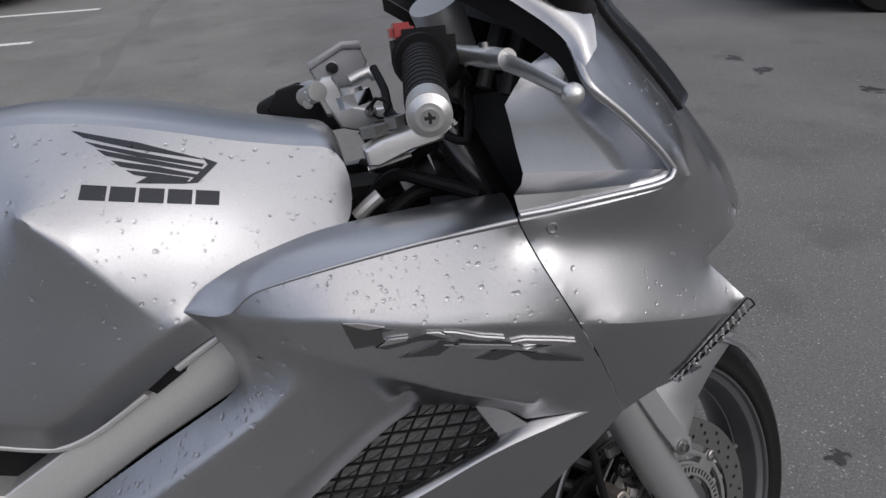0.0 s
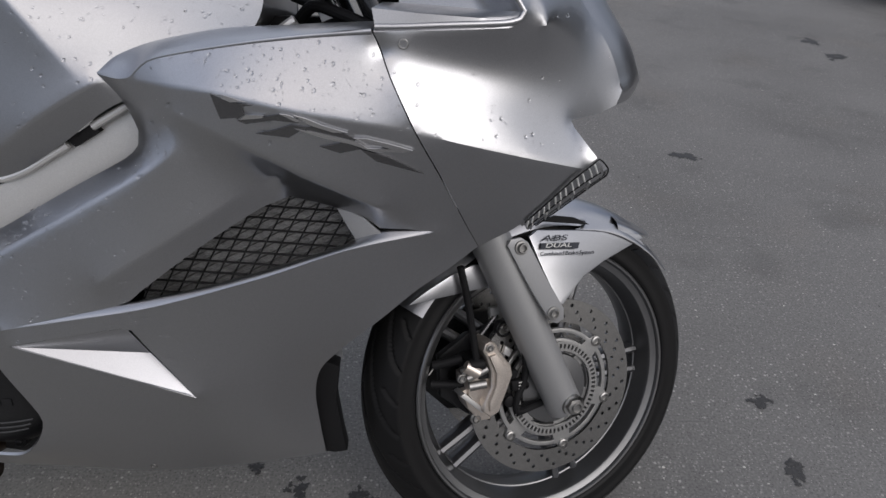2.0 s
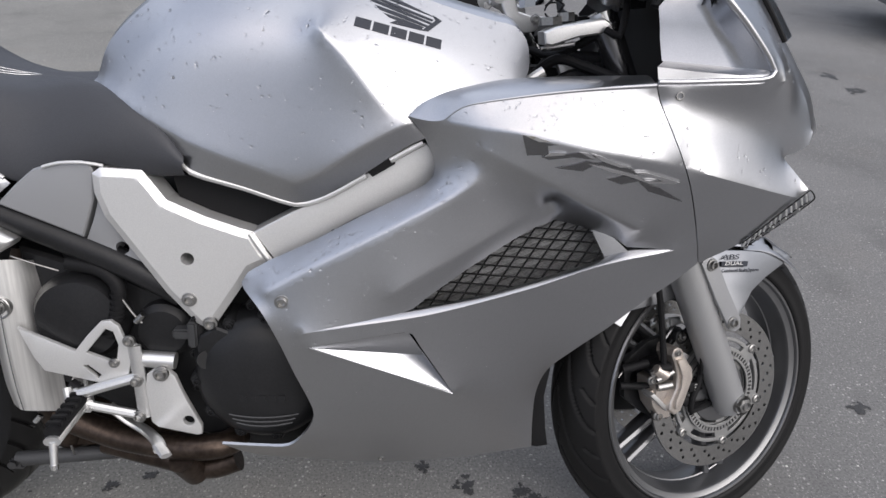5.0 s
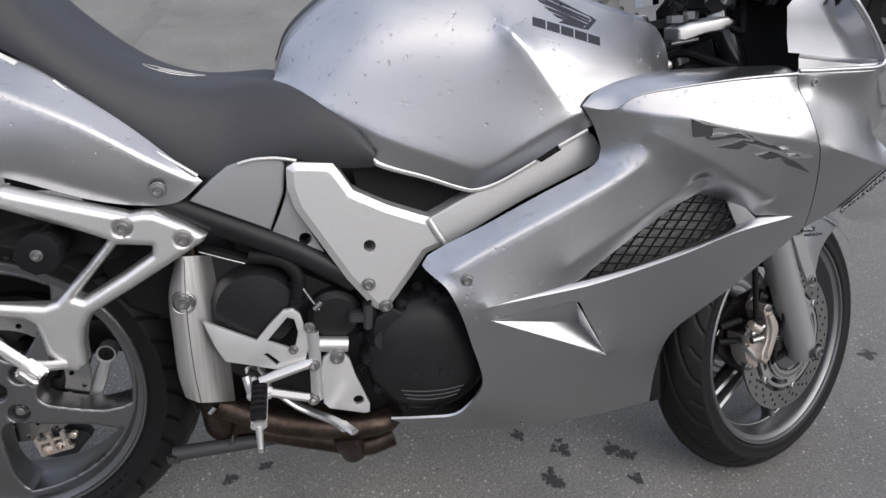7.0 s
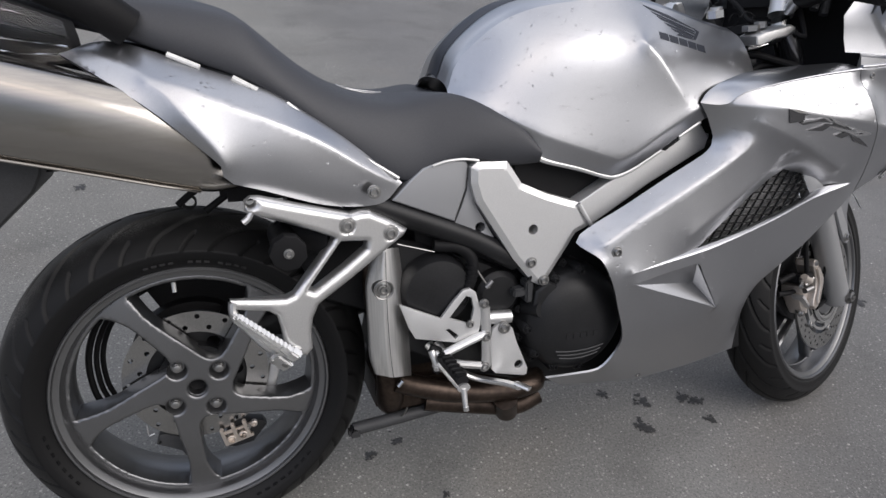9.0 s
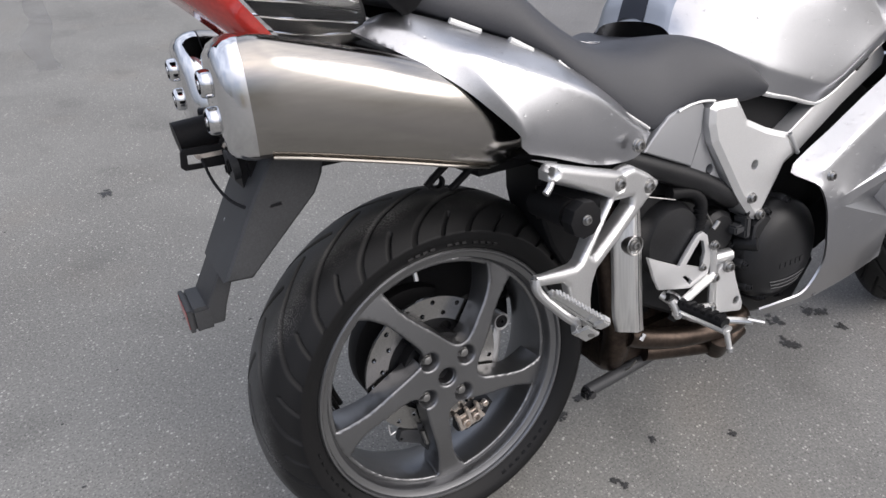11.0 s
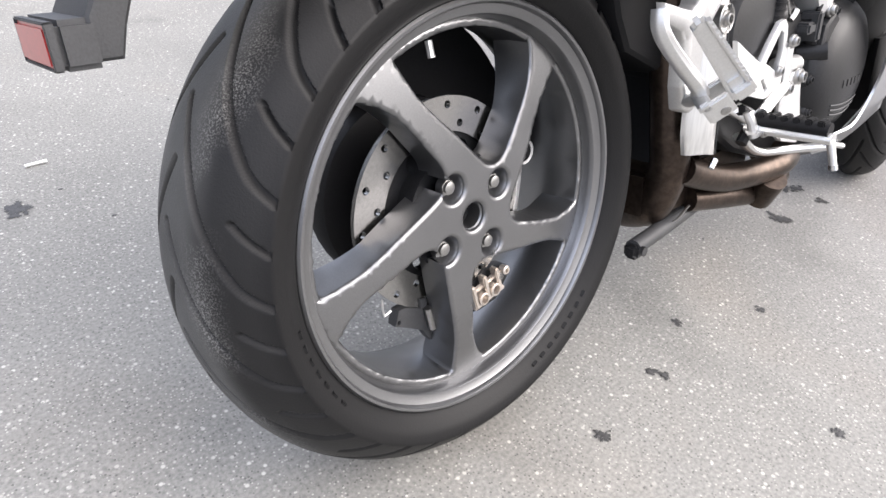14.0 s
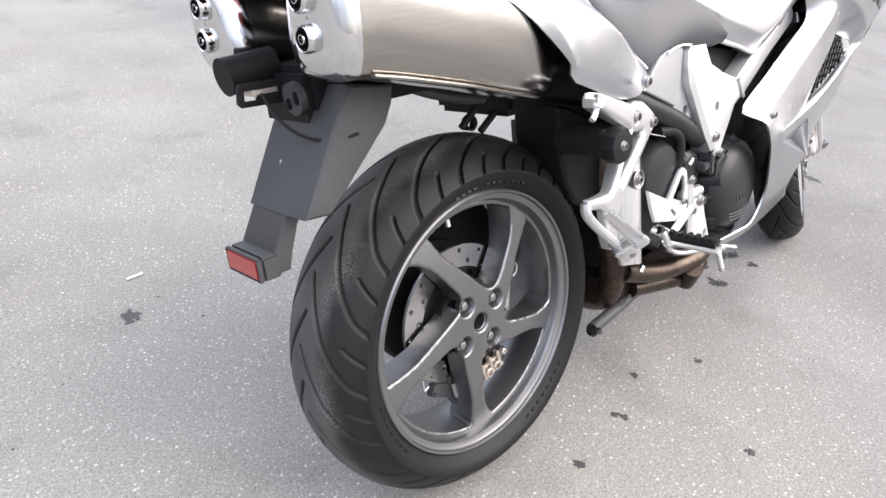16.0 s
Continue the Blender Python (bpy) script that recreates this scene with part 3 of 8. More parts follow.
def casting(poly, y_back, y_front, r, h, holes=(), pockets=(), grid=0.003, lean=None, rounded=True, round_holes=True):
    """A cast plate whose face rises from its edges over a width r by a height h, with sunken pockets (outline, depth, softness)."""
    from mathutils import geometry

    def dense(pts):
        pts, out = np.array(pts, float), []
        for a, b in zip(pts, np.roll(pts, -1, 0)):
            k = max(1, int(np.linalg.norm(b - a) / (grid * 0.9)))
            out += [a + (b - a) * i / k for i in range(k)]
        return np.array(out)

    def dist(p, lines):
        return np.min(np.linalg.norm(p[:, None] - np.vstack(lines)[None], axis=2), axis=1)

    lines = [dense(poly)] + [dense(q) for q in holes]
    sloped = lines if round_holes else lines[:1]
    lo, hi = lines[0].min(0), lines[0].max(0)
    gx, gz = np.meshgrid(np.arange(lo[0], hi[0], grid), np.arange(lo[1], hi[1], grid))
    gx[1::2] += grid / 2
    rows = [np.column_stack([gx.ravel(), gz.ravel()])]
    near = []
    for ln in lines:
        tn = np.roll(ln, -1, 0) - np.roll(ln, 1, 0)
        tn /= np.linalg.norm(tn, axis=1)[:, None] + 1e-9
        nm = np.column_stack([-tn[:, 1], tn[:, 0]])
        for off in (r * 0.08, r * 0.3, r, r + 0.0012):
            for sg in (-1, 1):
                q = ln + sg * off * nm
                near.append(q[dist(q, lines) > off * 0.93])
    near = np.vstack(near)

    def within(p):
        ok = inside(lines[0], p)
        for q in lines[1:]:
            ok &= ~inside(q, p)
        return ok
    near = near[within(near)]
    near = near[np.unique(np.round(near / (r * 0.12)), axis=0, return_index=True)[1]]
    g = rows[0][within(rows[0])]
    g = g[dist(g, lines + [near]) > grid * 0.45]
    verts, edges = [], []
    for ln in lines:
        s0 = len(verts)
        verts += [Vector(v) for v in ln]
        edges += [(s0 + i, s0 + (i + 1) % len(ln)) for i in range(len(ln))]
    verts += [Vector(v) for v in near] + [Vector(v) for v in g]
    v2, _, faces, *_ = geometry.delaunay_2d_cdt(verts, edges, [], 0, 1e-6)
    V = np.array([(v.x, v.y) for v in v2])
    tri = np.array([f for f in faces if len(f) == 3])
    tri = tri[within(V[tri].mean(1))]
    u = np.clip(dist(V, sloped) / r, 0, 1)
    y = y_front + h * (1 - (np.sqrt(1 - (1 - u) ** 2) if rounded else u))
    for outline, depth, soft in pockets:
        q = dense(outline)
        k = np.clip(dist(V, [q]) / soft, 0, 1)
        y += np.where(inside(q, V), depth * k * k * (3 - 2 * k), 0)
    if lean:
        y += lean[0] * (V[:, 0] - lean[1])
    back = np.full(len(V), y_back) + (lean[0] * (V[:, 0] - lean[1]) if lean else 0)
    n = len(V)
    pts = np.vstack([np.column_stack([V[:, 0], y, V[:, 1]]), np.column_stack([V[:, 0], back, V[:, 1]])])
    fc = [tuple(map(int, t)) for t in tri] + [tuple(int(i) + n for i in t[::-1]) for t in tri]
    seen = {(int(t[i]), int(t[(i + 1) % 3])) for t in tri for i in range(3)}
    fc += [(b, a, a + n, b + n) for a, b in seen if (b, a) not in seen]
    me = bpy.data.meshes.new("casting")
    me.from_pydata(pts.tolist(), [], fc)
    bm = bmesh.new()
    bm.from_mesh(me)
    bpy.data.meshes.remove(me)
    bmesh.ops.delete(bm, geom=[v for v in bm.verts if not v.link_faces], context="VERTS")
    bmesh.ops.recalc_face_normals(bm, faces=bm.faces[:])
    return bm


def ring(cx, cz, r, n=20, a0=0.0):
    return [(cx + r * math.cos(a0 + 2 * math.pi * i / n), cz + r * math.sin(a0 + 2 * math.pi * i / n)) for i in range(n)]


def box(lo, hi, bevel=0.003):
    bm = bmesh.new()
    bmesh.ops.create_cube(bm, size=1)
    lo, hi = Vector(lo), Vector(hi)
    for v in bm.verts:
        v.co = Vector([(lo[k] + hi[k]) / 2 + v.co[k] * (hi[k] - lo[k]) for k in range(3)])
    if bevel:
        bmesh.ops.bevel(bm, geom=bm.edges[:], offset=bevel, segments=2, affect="EDGES")
    return bm


def merge(*bms):
    """One bmesh of several."""
    out = bmesh.new()
    for b in bms:
        me = bpy.data.meshes.new("tmp")
        b.to_mesh(me)
        b.free()
        out.from_mesh(me)
        bpy.data.meshes.remove(me)
    return out


def moved(bm, m):
    bmesh.ops.transform(bm, matrix=m, verts=bm.verts[:])
    return bm


def socket_bolt_mesh():
    """A unit cap bolt with flange and hexagon socket, its head towards -y."""
    bm = lathe([(0.35, 1.0), (-0.1, 1.0), (-0.16, 0.95), (-0.18, 0.72), (-0.55, 0.70), (-0.66, 0.63), (-0.66, 0.47), (-0.15, 0.43), (-0.15, 0.02)], 24)
    me = bpy.data.meshes.new("bolt")
    bm.to_mesh(me)
    bm.free()
    me.materials.append(BOLT)
    smooth_mesh(me, 40)
    return me


BOLT_MESH = socket_bolt_mesh()


DARK_BOLT_MESH = BOLT_MESH.copy()
DARK_BOLT_MESH.materials.clear()
DARK_BOLT_MESH.materials.append(DARK)


def bolt(at, r, parent, name="bolt", m=None, mesh=BOLT_MESH):
    b = part(name, mesh, BOLT, parent)
    b.matrix_basis = (m or Matrix()) @ Matrix.LocRotScale(at, Euler((0, random.random() * 6, 0)), (r, r, r))
    return b


# ---- things laid on a curved sheet ----
from mathutils.bvhtree import BVHTree


def tree_of(v, t):
    return BVHTree.FromPolygons([tuple(p) for p in v], [tuple(int(i) for i in f) for f in t])


def on_sheet(tree, x, z):
    hit = tree.ray_cast(Vector((x, -1, z)), Vector((0, 1, 0)))
    return hit[0].y if hit[0] is not None else None


def decal(poly, tree, proud=0.0008, thick=0.0006, grid=0.006):
    """A thin sheet cut to an outline in (x, z) and laid on a curved panel."""
    poly = np.array(poly, float)
    pts = []
    for a, b in zip(poly, np.roll(poly, -1, 0)):
        k = max(1, int(np.linalg.norm(b - a) / grid))
        pts += [a + (b - a) * i / k for i in range(k)]
    pts = np.array(pts)
    lo, hi = pts.min(0), pts.max(0)
    g = np.array([(x, z) for x in np.arange(lo[0], hi[0], grid) for z in np.arange(lo[1], hi[1], grid)] or [(0, 0)])
    g = g[inside(pts, g)]
    if len(g):
        g = g[np.min(np.linalg.norm(g[:, None] - pts[None], axis=2), axis=1) > grid * 0.4]
    from mathutils import geometry
    vs = [Vector(p) for p in pts] + [Vector(p) for p in g]
    es = [(i, (i + 1) % len(pts)) for i in range(len(pts))]
    v2, _, faces, *_ = geometry.delaunay_2d_cdt(vs, es, [], 0, 1e-6)
    V = np.array([(v.x, v.y) for v in v2])
    tri = np.array(faces)
    tri = tri[inside(pts, V[tri].mean(1))]
    y = [on_sheet(tree, *p) for p in V]
    ok = [q for q in y if q is not None]
    y = [(q if q is not None else ok[0]) - proud for q in y]
    return sheet(np.column_stack([V[:, 0], y, V[:, 1]]), tri, thick)


# ---- ground ----
def ground_sheet():
    xs = np.concatenate([[-600, -150, -40, -14], np.arange(-5, 7.01, 0.25), [16, 40, 150, 600]])
    rows = [[(x, y, 0.0) for x in xs] for y in np.concatenate([[-600, -150, -40, -14], np.arange(-4, 14.01, 0.25), [30, 80, 200, 600]])]
    for r in rows:
        for k, (x, y, z) in enumerate(r):
            if abs(x) < 9 and abs(y) < 15:
                r[k] = (x, y, 0.0)
    return grid_mesh(rows)


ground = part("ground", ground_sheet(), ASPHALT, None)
tagged(ground, "worn grey asphalt of a car park with pale stones showing", "ground", kind="structure")

# ---- the motorcycle: x forward, y to its left, z up, leaning on its side stand ----
bike = new("motorcycle")
bike.matrix_basis = Matrix.Translation((0, -0.045, 0.002)) @ Matrix.Rotation(radians(-12.5), 4, "X")
tagged(bike, "silver sports touring motorcycle leaning on its side stand", "motorcycle")
STEER_AT = Vector((1.56, 0, 0))
STEER_AXIS = Vector((-math.sin(radians(25.5)), 0, math.cos(radians(25.5))))
STEER = Matrix.Translation(STEER_AT + Vector((0.007, 0, -0.0166))) @ Matrix.Rotation(radians(21.4), 4, STEER_AXIS) @ Matrix.Translation(-STEER_AT)
REAR, FRONT = (0.0, 0.0, 0.315), (1.46, 0.0, 0.300)


# ---- tyres with cut grooves ----
def tyre_mesh(center, R, W, r_edge, r_bead, y_bead, grooves, period, n_ang=1080, n_cross=84, depth=0.0045):
    side = curve([(-y_bead, r_bead), (-y_bead - 0.006, r_bead + 0.005), (-W * 0.97, r_bead + 0.6 * (r_edge - r_bead)), (-W, r_edge - 0.003)], 0.004)
    crown = [(y, R - (R - r_edge) * abs(y / W) ** 2.45) for y in np.linspace(-W, W, n_cross)]
    prof = [tuple(p) for p in side] + crown + [(-p[0], p[1]) for p in side[::-1]]
    Y, Rd = np.array([p[0] for p in prof]), np.array([p[1] for p in prof])
    th = np.linspace(0, 360, n_ang, endpoint=False)
    drop = np.zeros((len(Y), n_ang))
    s = Y / W
    arc = np.concatenate([[0], np.cumsum(np.hypot(np.diff(Y), np.diff(Rd)))])
    c0, c1 = len(side), len(side) + n_cross
    for pts, width, side_sign, phase in grooves:
        c = np.array(curve(pts, 0.2))
        sv, av = c[:, 0] * side_sign, c[:, 1]
        for j in range(c0, c1):
            if abs(s[j]) > 0.999 or s[j] * side_sign > 0.12:
                continue
            near = np.abs(sv - s[j]) < 0.25
            if not near.any():
                continue
            jj = np.interp(sv[near], s[c0:c1], arc[c0:c1])
            a = (th[:, None] - av[near][None] - phase) % period
            a = np.minimum(a, period - a)
            d = np.sqrt((a * math.pi / 180 * Rd[j]) ** 2 + (jj - arc[j])[None] ** 2).min(1)
            drop[j] = np.maximum(drop[j], np.clip((width / 2 - d) / 0.0020 + 0.5, 0, 1))
    rows = []
    for j in range(len(Y)):
        r = Rd[j] - depth * drop[j]
        rows.append(np.column_stack([center[0] + r * np.cos(np.radians(th)), np.full(n_ang, center[1] + Y[j]), center[2] + r * np.sin(np.radians(th))]))
    bm = grid_mesh(rows, wrap_u=True)
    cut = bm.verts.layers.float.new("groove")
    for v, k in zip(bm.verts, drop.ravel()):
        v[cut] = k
    return bm


LONG = [(0.02, -33), (-0.26, -23), (-0.46, -15), (-0.70, -7), (-0.83, -3.2), (-1.0, 0)]
SHORT = [(-0.74, -15.5), (-0.86, -13), (-1.0, -10.5)]
rear_grooves = [(LONG, 0.0068, 1, 159.5), (SHORT, 0.005, 1, 159.5), (LONG, 0.0068, -1, 149.5), (SHORT, 0.005, -1, 149.5)]


def wheel_rim(center, flip, R, y_f):
    """A cast rim: flanges, stepped dish and barrel."""
    prof = [(-y_f, R), (-y_f - 0.0025, R - 0.0025), (-y_f - 0.002, R - 0.0055), (-y_f + 0.0015, R - 0.0075), (-y_f + 0.0035, R - 0.0078), (-y_f + 0.0065, R - 0.0135),
            (-y_f + 0.0075, R - 0.0172), (-y_f + 0.0095, R - 0.0185), (-y_f + 0.014, R - 0.0195), (-y_f + 0.026, R - 0.0235), (-y_f + 0.038, R - 0.0285), (-y_f * 0.30, R - 0.0305), (0, R - 0.032), (y_f * 0.4, R - 0.028), (y_f - 0.014, R - 0.016),
            (y_f - 0.004, R - 0.008), (y_f, R - 0.004), (y_f, R), (y_f - 0.008, R - 0.001), (y_f * 0.5, R - 0.016), (-y_f * 0.5, R - 0.016), (-y_f + 0.008, R - 0.001)]
    return lathe(prof, 160, center, closed=True)


rear_wheel = part("rear_wheel", wheel_rim(REAR, 1, 0.2335, 0.075), WHEEL, bike, "dark grey five-spoke cast rear wheel", angle=28)
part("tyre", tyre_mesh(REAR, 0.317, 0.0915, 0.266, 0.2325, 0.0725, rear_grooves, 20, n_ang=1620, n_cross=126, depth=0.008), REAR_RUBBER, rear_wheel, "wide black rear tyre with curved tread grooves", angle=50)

# raised marks on the tyre's sidewall
for k, (a, h) in enumerate([(a, 0.008) for a in (66, 69, 72, 75, 80, 83, 86, 93, 96, 99, 102)] + [(a, 0.007) for a in range(-70, -40, 4)] + [(a, 0.006) for a in range(188, 214, 4)]):
    mark = part("sidewall_mark", box((-0.0042, -0.0005, -h / 2), (0.0042, 0.004, h / 2), 0.0003), RUBBER, rear_wheel)
    mark.matrix_basis = Matrix.Translation(REAR) @ Matrix.Rotation(radians(90 - a), 4, "Y") @ Matrix.Translation((0, -0.0857, 0.2485)) @ Matrix.Rotation(radians(-24), 4, "X")

# spokes and hub face: five swept windows cut from a dished plate
WINDOW = [(0.203, 1), (0.186, -2), (0.158, -5), (0.118, -6.5), (0.078, -8), (0.066, -4), (0.0612, 4), (0.0622, 14), (0.072, 27), (0.091, 39), (0.12, 49), (0.15, 54.5), (0.18, 56.5), (0.203, 57)]


def window(base, scale=1.0):
    pts = [(r, a) for r, a in WINDOW]
    pts = [tuple(p) for p in curve([(r * 300, a) for r, a in pts], 2.5)]
    arc = [(60.9, a) for a in np.linspace(57, 1, 14)[1:-1]]
    return [(REAR[0] + r / 300 * math.cos(radians(base + a)), REAR[2] + r / 300 * math.sin(radians(base + a))) for r, a in pts + arc]


NUTS = [36, 126, 216, 304]
holes = [window(131 + 72 * k) for k in range(5)] + [ring(REAR[0] + 0.05 * math.cos(radians(a)), REAR[2] + 0.05 * math.sin(radians(a)), 0.0165, 28) for a in NUTS] + [ring(REAR[0], REAR[2], 0.0165, 28)]
spokes = casting(ring(REAR[0], REAR[2], 0.2145, 130), 0.0, -0.0645, 0.0042, 0.0042, holes, grid=0.006)
for v in spokes.verts:
    rr = math.hypot(v.co.x - REAR[0], v.co.z - REAR[2])
    if v.co.y > -0.03:
        v.co.y = -0.018 + 0.020 * min(1, max(0, (rr - 0.13) / 0.06))
    else:
        v.co.y += 0.010 * max(0, (rr - 0.08) / 0.12) ** 1.6
part("spokes", spokes, WHEEL, rear_wheel, "five swept grey spokes", angle=50)
part("hub", lathe([(-0.034, 0.001), (-0.034, 0.07), (0.06, 0.06), (0.085, 0.055), (0.085, 0.0)], 48, REAR), DARK, rear_wheel)
for k, a in enumerate(NUTS):
    c = (REAR[0] + 0.05 * math.cos(radians(a)), REAR[2] + 0.05 * math.sin(radians(a)))
    part("nut_seat", lathe([(-0.0605, 0.0168), (-0.058, 0.0152), (-0.05, 0.0146), (-0.046, 0.012), (-0.046, 0.001)], 32, (c[0], 0, c[1])), WHEEL, rear_wheel)
    nut = merge(plate(ring(c[0], c[1], 0.0095, 6, k * 0.7), -0.054, -0.045, bevel=0.0012), lathe([(-0.053, 0.0075), (-0.0575, 0.007), (-0.0585, 0.004), (-0.0585, 0.0005)], 20, (c[0], 0, c[1])))
    part("wheel_nut", nut, BOLT, rear_wheel, "bright steel wheel nut")
part("hub_bore", lathe([(-0.0646, 0.0222), (-0.0642, 0.0205), (-0.0575, 0.0150), (-0.045, 0.0142), (-0.035, 0.0142)], 40, REAR), WHEEL, rear_wheel)
# black disc that stands in for the shade deep in the open bore
part("bore_shade", lathe([(-0.040, 0.0141), (-0.036, 0.006), (-0.036, 0.001)], 32, REAR), BLACK, rear_wheel)


def drilled_disc(center, r0, r1, y, thick, n, name, parent, material, rows=3, m=None, hole_r=0.0033):
    hl = [ring(center[0], center[2], r0, 72)]
    for k in range(n):
        for j in range(rows):
            a = 2 * math.pi * (k + j / rows) / n
            rr = r0 + (r1 - r0) * (0.25 + 0.5 * j / max(1, rows - 1))
            hl.append(ring(center[0] + rr * math.cos(a), center[2] + rr * math.sin(a), hole_r, 12))
    return part(name, plate(ring(center[0], center[2], r1, 120), y, y + thick, hl, bevel=0), material, parent, "drilled steel brake disc")


drilled_disc(REAR, 0.088, 0.128, -0.012, 0.006, 15, "brake_disc", rear_wheel, DISC_STEEL, rows=2, hole_r=0.0046)
part("disc_carrier", plate(ring(REAR[0], REAR[2], 0.09, 60), -0.006, 0.004, [ring(REAR[0] + 0.07 * math.cos(a), REAR[2] + 0.07 * math.sin(a), 0.012, 14) for a in np.arange(6) * math.pi / 3], 0.001), DARK, rear_wheel)

# ---- front wheel ----
front_grooves = [([(x * 1.0, a * 1.15) for x, a in LONG], 0.0045, 1, 10), ([(x, a * 1.1) for x, a in SHORT], 0.0035, 1, 10), ([(x, a * 1.15) for x, a in LONG], 0.0045, -1, 2)]
front_wheel = part("front_wheel", wheel_rim(FRONT, 1, 0.2315, 0.056), WHEEL, bike, "dark grey cast front wheel", m=STEER, angle=28)
part("tyre", tyre_mesh(FRONT, 0.3, 0.060, 0.262, 0.231, 0.053, front_grooves, 22.5, n_ang=900, n_cross=60), FRONT_RUBBER, front_wheel, "black front tyre with swept grooves", angle=50)
part("hub", lathe([(-0.075, 0.001), (-0.075, 0.03), (-0.06, 0.034), (-0.05, 0.045), (0.05, 0.045), (0.06, 0.034), (0.075, 0.03), (0.075, 0.001)], 40, FRONT), WHEEL, front_wheel)
for k in range(5):
    a0 = radians(216 + 72 * k)
    for off in (-0.17, 0.17):
        p0 = (FRONT[0] + 0.04 * math.cos(a0 + off * 1.6), -0.01, FRONT[2] + 0.04 * math.sin(a0 + off * 1.6))
        pm = (FRONT[0] + 0.12 * math.cos(a0 + off * 0.75), -0.012, FRONT[2] + 0.12 * math.sin(a0 + off * 0.75))
        p1 = (FRONT[0] + 0.203 * math.cos(a0 + off * 0.55), -0.008, FRONT[2] + 0.203 * math.sin(a0 + off * 0.55))
        part("spoke", tube([p0, pm, p1], (0.012, 0.010), 10, flat=(1.6, 0.9)), WHEEL, front_wheel)
def polar(pts, a, c=FRONT):
    return [(c[0] + r * math.cos(a + t), c[2] + r * math.sin(a + t)) for r, t in pts]


for sgn in (-1, 1):
    y = 0.068 * sgn
    disc = drilled_disc(FRONT, 0.110, 0.148, y - 0.0025, 0.005, 22, "brake_disc", front_wheel, DISC_STEEL)
    ch = [ring(FRONT[0], FRONT[2], 0.038, 40)]
    rim_line = []
    for k in range(6):
        a = k * math.pi / 3 + 0.2
        ch.append(polar([(0.0835, t) for t in np.linspace(-0.33, 0.33, 8)] + [(0.0935, t) for t in np.linspace(0.36, -0.36, 8)], a))
        ch.append(polar([(0.05, t) for t in np.linspace(-0.3, 0.3, 5)] + [(0.064, t) for t in np.linspace(0.36, -0.36, 6)], a))
        # scalloped outer edge with an ear at each rivet
        rim_line += polar([(0.1005, t) for t in np.linspace(-0.40, 0.40, 9)] + [(0.1085, 0.45), (0.111, 0.4836), (0.111, 0.5636), (0.1085, 0.597)], a)
    part("disc_carrier", plate(rim_line, y - 0.006, y + 0.002, ch, 0.001), CARRIER, disc, "silver disc carrier with slots")
    for k in range(6):
        a = k * math.pi / 3 + 0.2 + math.pi / 6
        part("rivet", lathe([(-0.006, 0.0088), (-0.0088, 0.0085), (-0.0098, 0.0062), (-0.0065, 0.0052), (-0.0065, 0.0005)], 18, (FRONT[0] + 0.1045 * math.cos(a), y, FRONT[2] + 0.1045 * math.sin(a))), BOLT, disc)
    slots = [ring(FRONT[0], FRONT[2], 0.065, 60)]
    for k in range(60):
        a = 2 * math.pi * k / 60
        slots.append(polar([(0.069, -0.027), (0.069, 0.027), (0.0765, 0.027), (0.0765, -0.027)], a))
    part("sensor_ring", plate(ring(FRONT[0], FRONT[2], 0.079, 90), y - 0.0125, y - 0.0095, slots, 0), CARRIER, disc, "slotted steel sensor ring")
    part("sensor_backing", plate(ring(FRONT[0], FRONT[2], 0.0785, 60), y - 0.0093, y - 0.0065, [ring(FRONT[0], FRONT[2], 0.0655, 60)], 0), DARK, disc)
    part("hub_flange", lathe([(y - 0.004, 0.06), (y - 0.008, 0.058), (y - 0.01, 0.045), (y - 0.012, 0.03), (y, 0.03)], 40, (FRONT[0], 0, FRONT[2])), WHEEL, disc)

def sector(r0, r1, a0, a1, c):
    an = np.radians(np.linspace(a0, a1, 24))
    return [(c[0] + r1 * math.cos(a), c[2] + r1 * math.sin(a)) for a in an] + [(c[0] + r0 * math.cos(a), c[2] + r0 * math.sin(a)) for a in an[::-1]]


part("chain_guard", plate(sector(0.05, 0.225, -5, 118, REAR), 0.085, 0.1, [[(0.008, 0.505), (0.03, 0.512), (0.05, 0.505), (0.048, 0.495), (0.012, 0.492)]], bevel=0.003), BLACK, bike, "black chain guard behind the wheel")
part("sprocket", plate(ring(REAR[0], REAR[2], 0.1, 60), 0.1, 0.11, bevel=0.001), DARK, bike)
part("swing_arm_end", plate(sector(0.0, 0.12, 60, 250, REAR), 0.06, 0.1, bevel=0.01), BLACK, bike)
for k, (a, r) in enumerate(((0.19, 0.006), (0.178, 0.005), (0.168, 0.005))):
    part("brake_line", tube([(REAR[0] + a * math.cos(t), 0.06 + 0.008 * k, REAR[2] + a * math.sin(t)) for t in np.radians((110, 130, 150, 170, 190, 204))], r, 8), BLACK, bike)

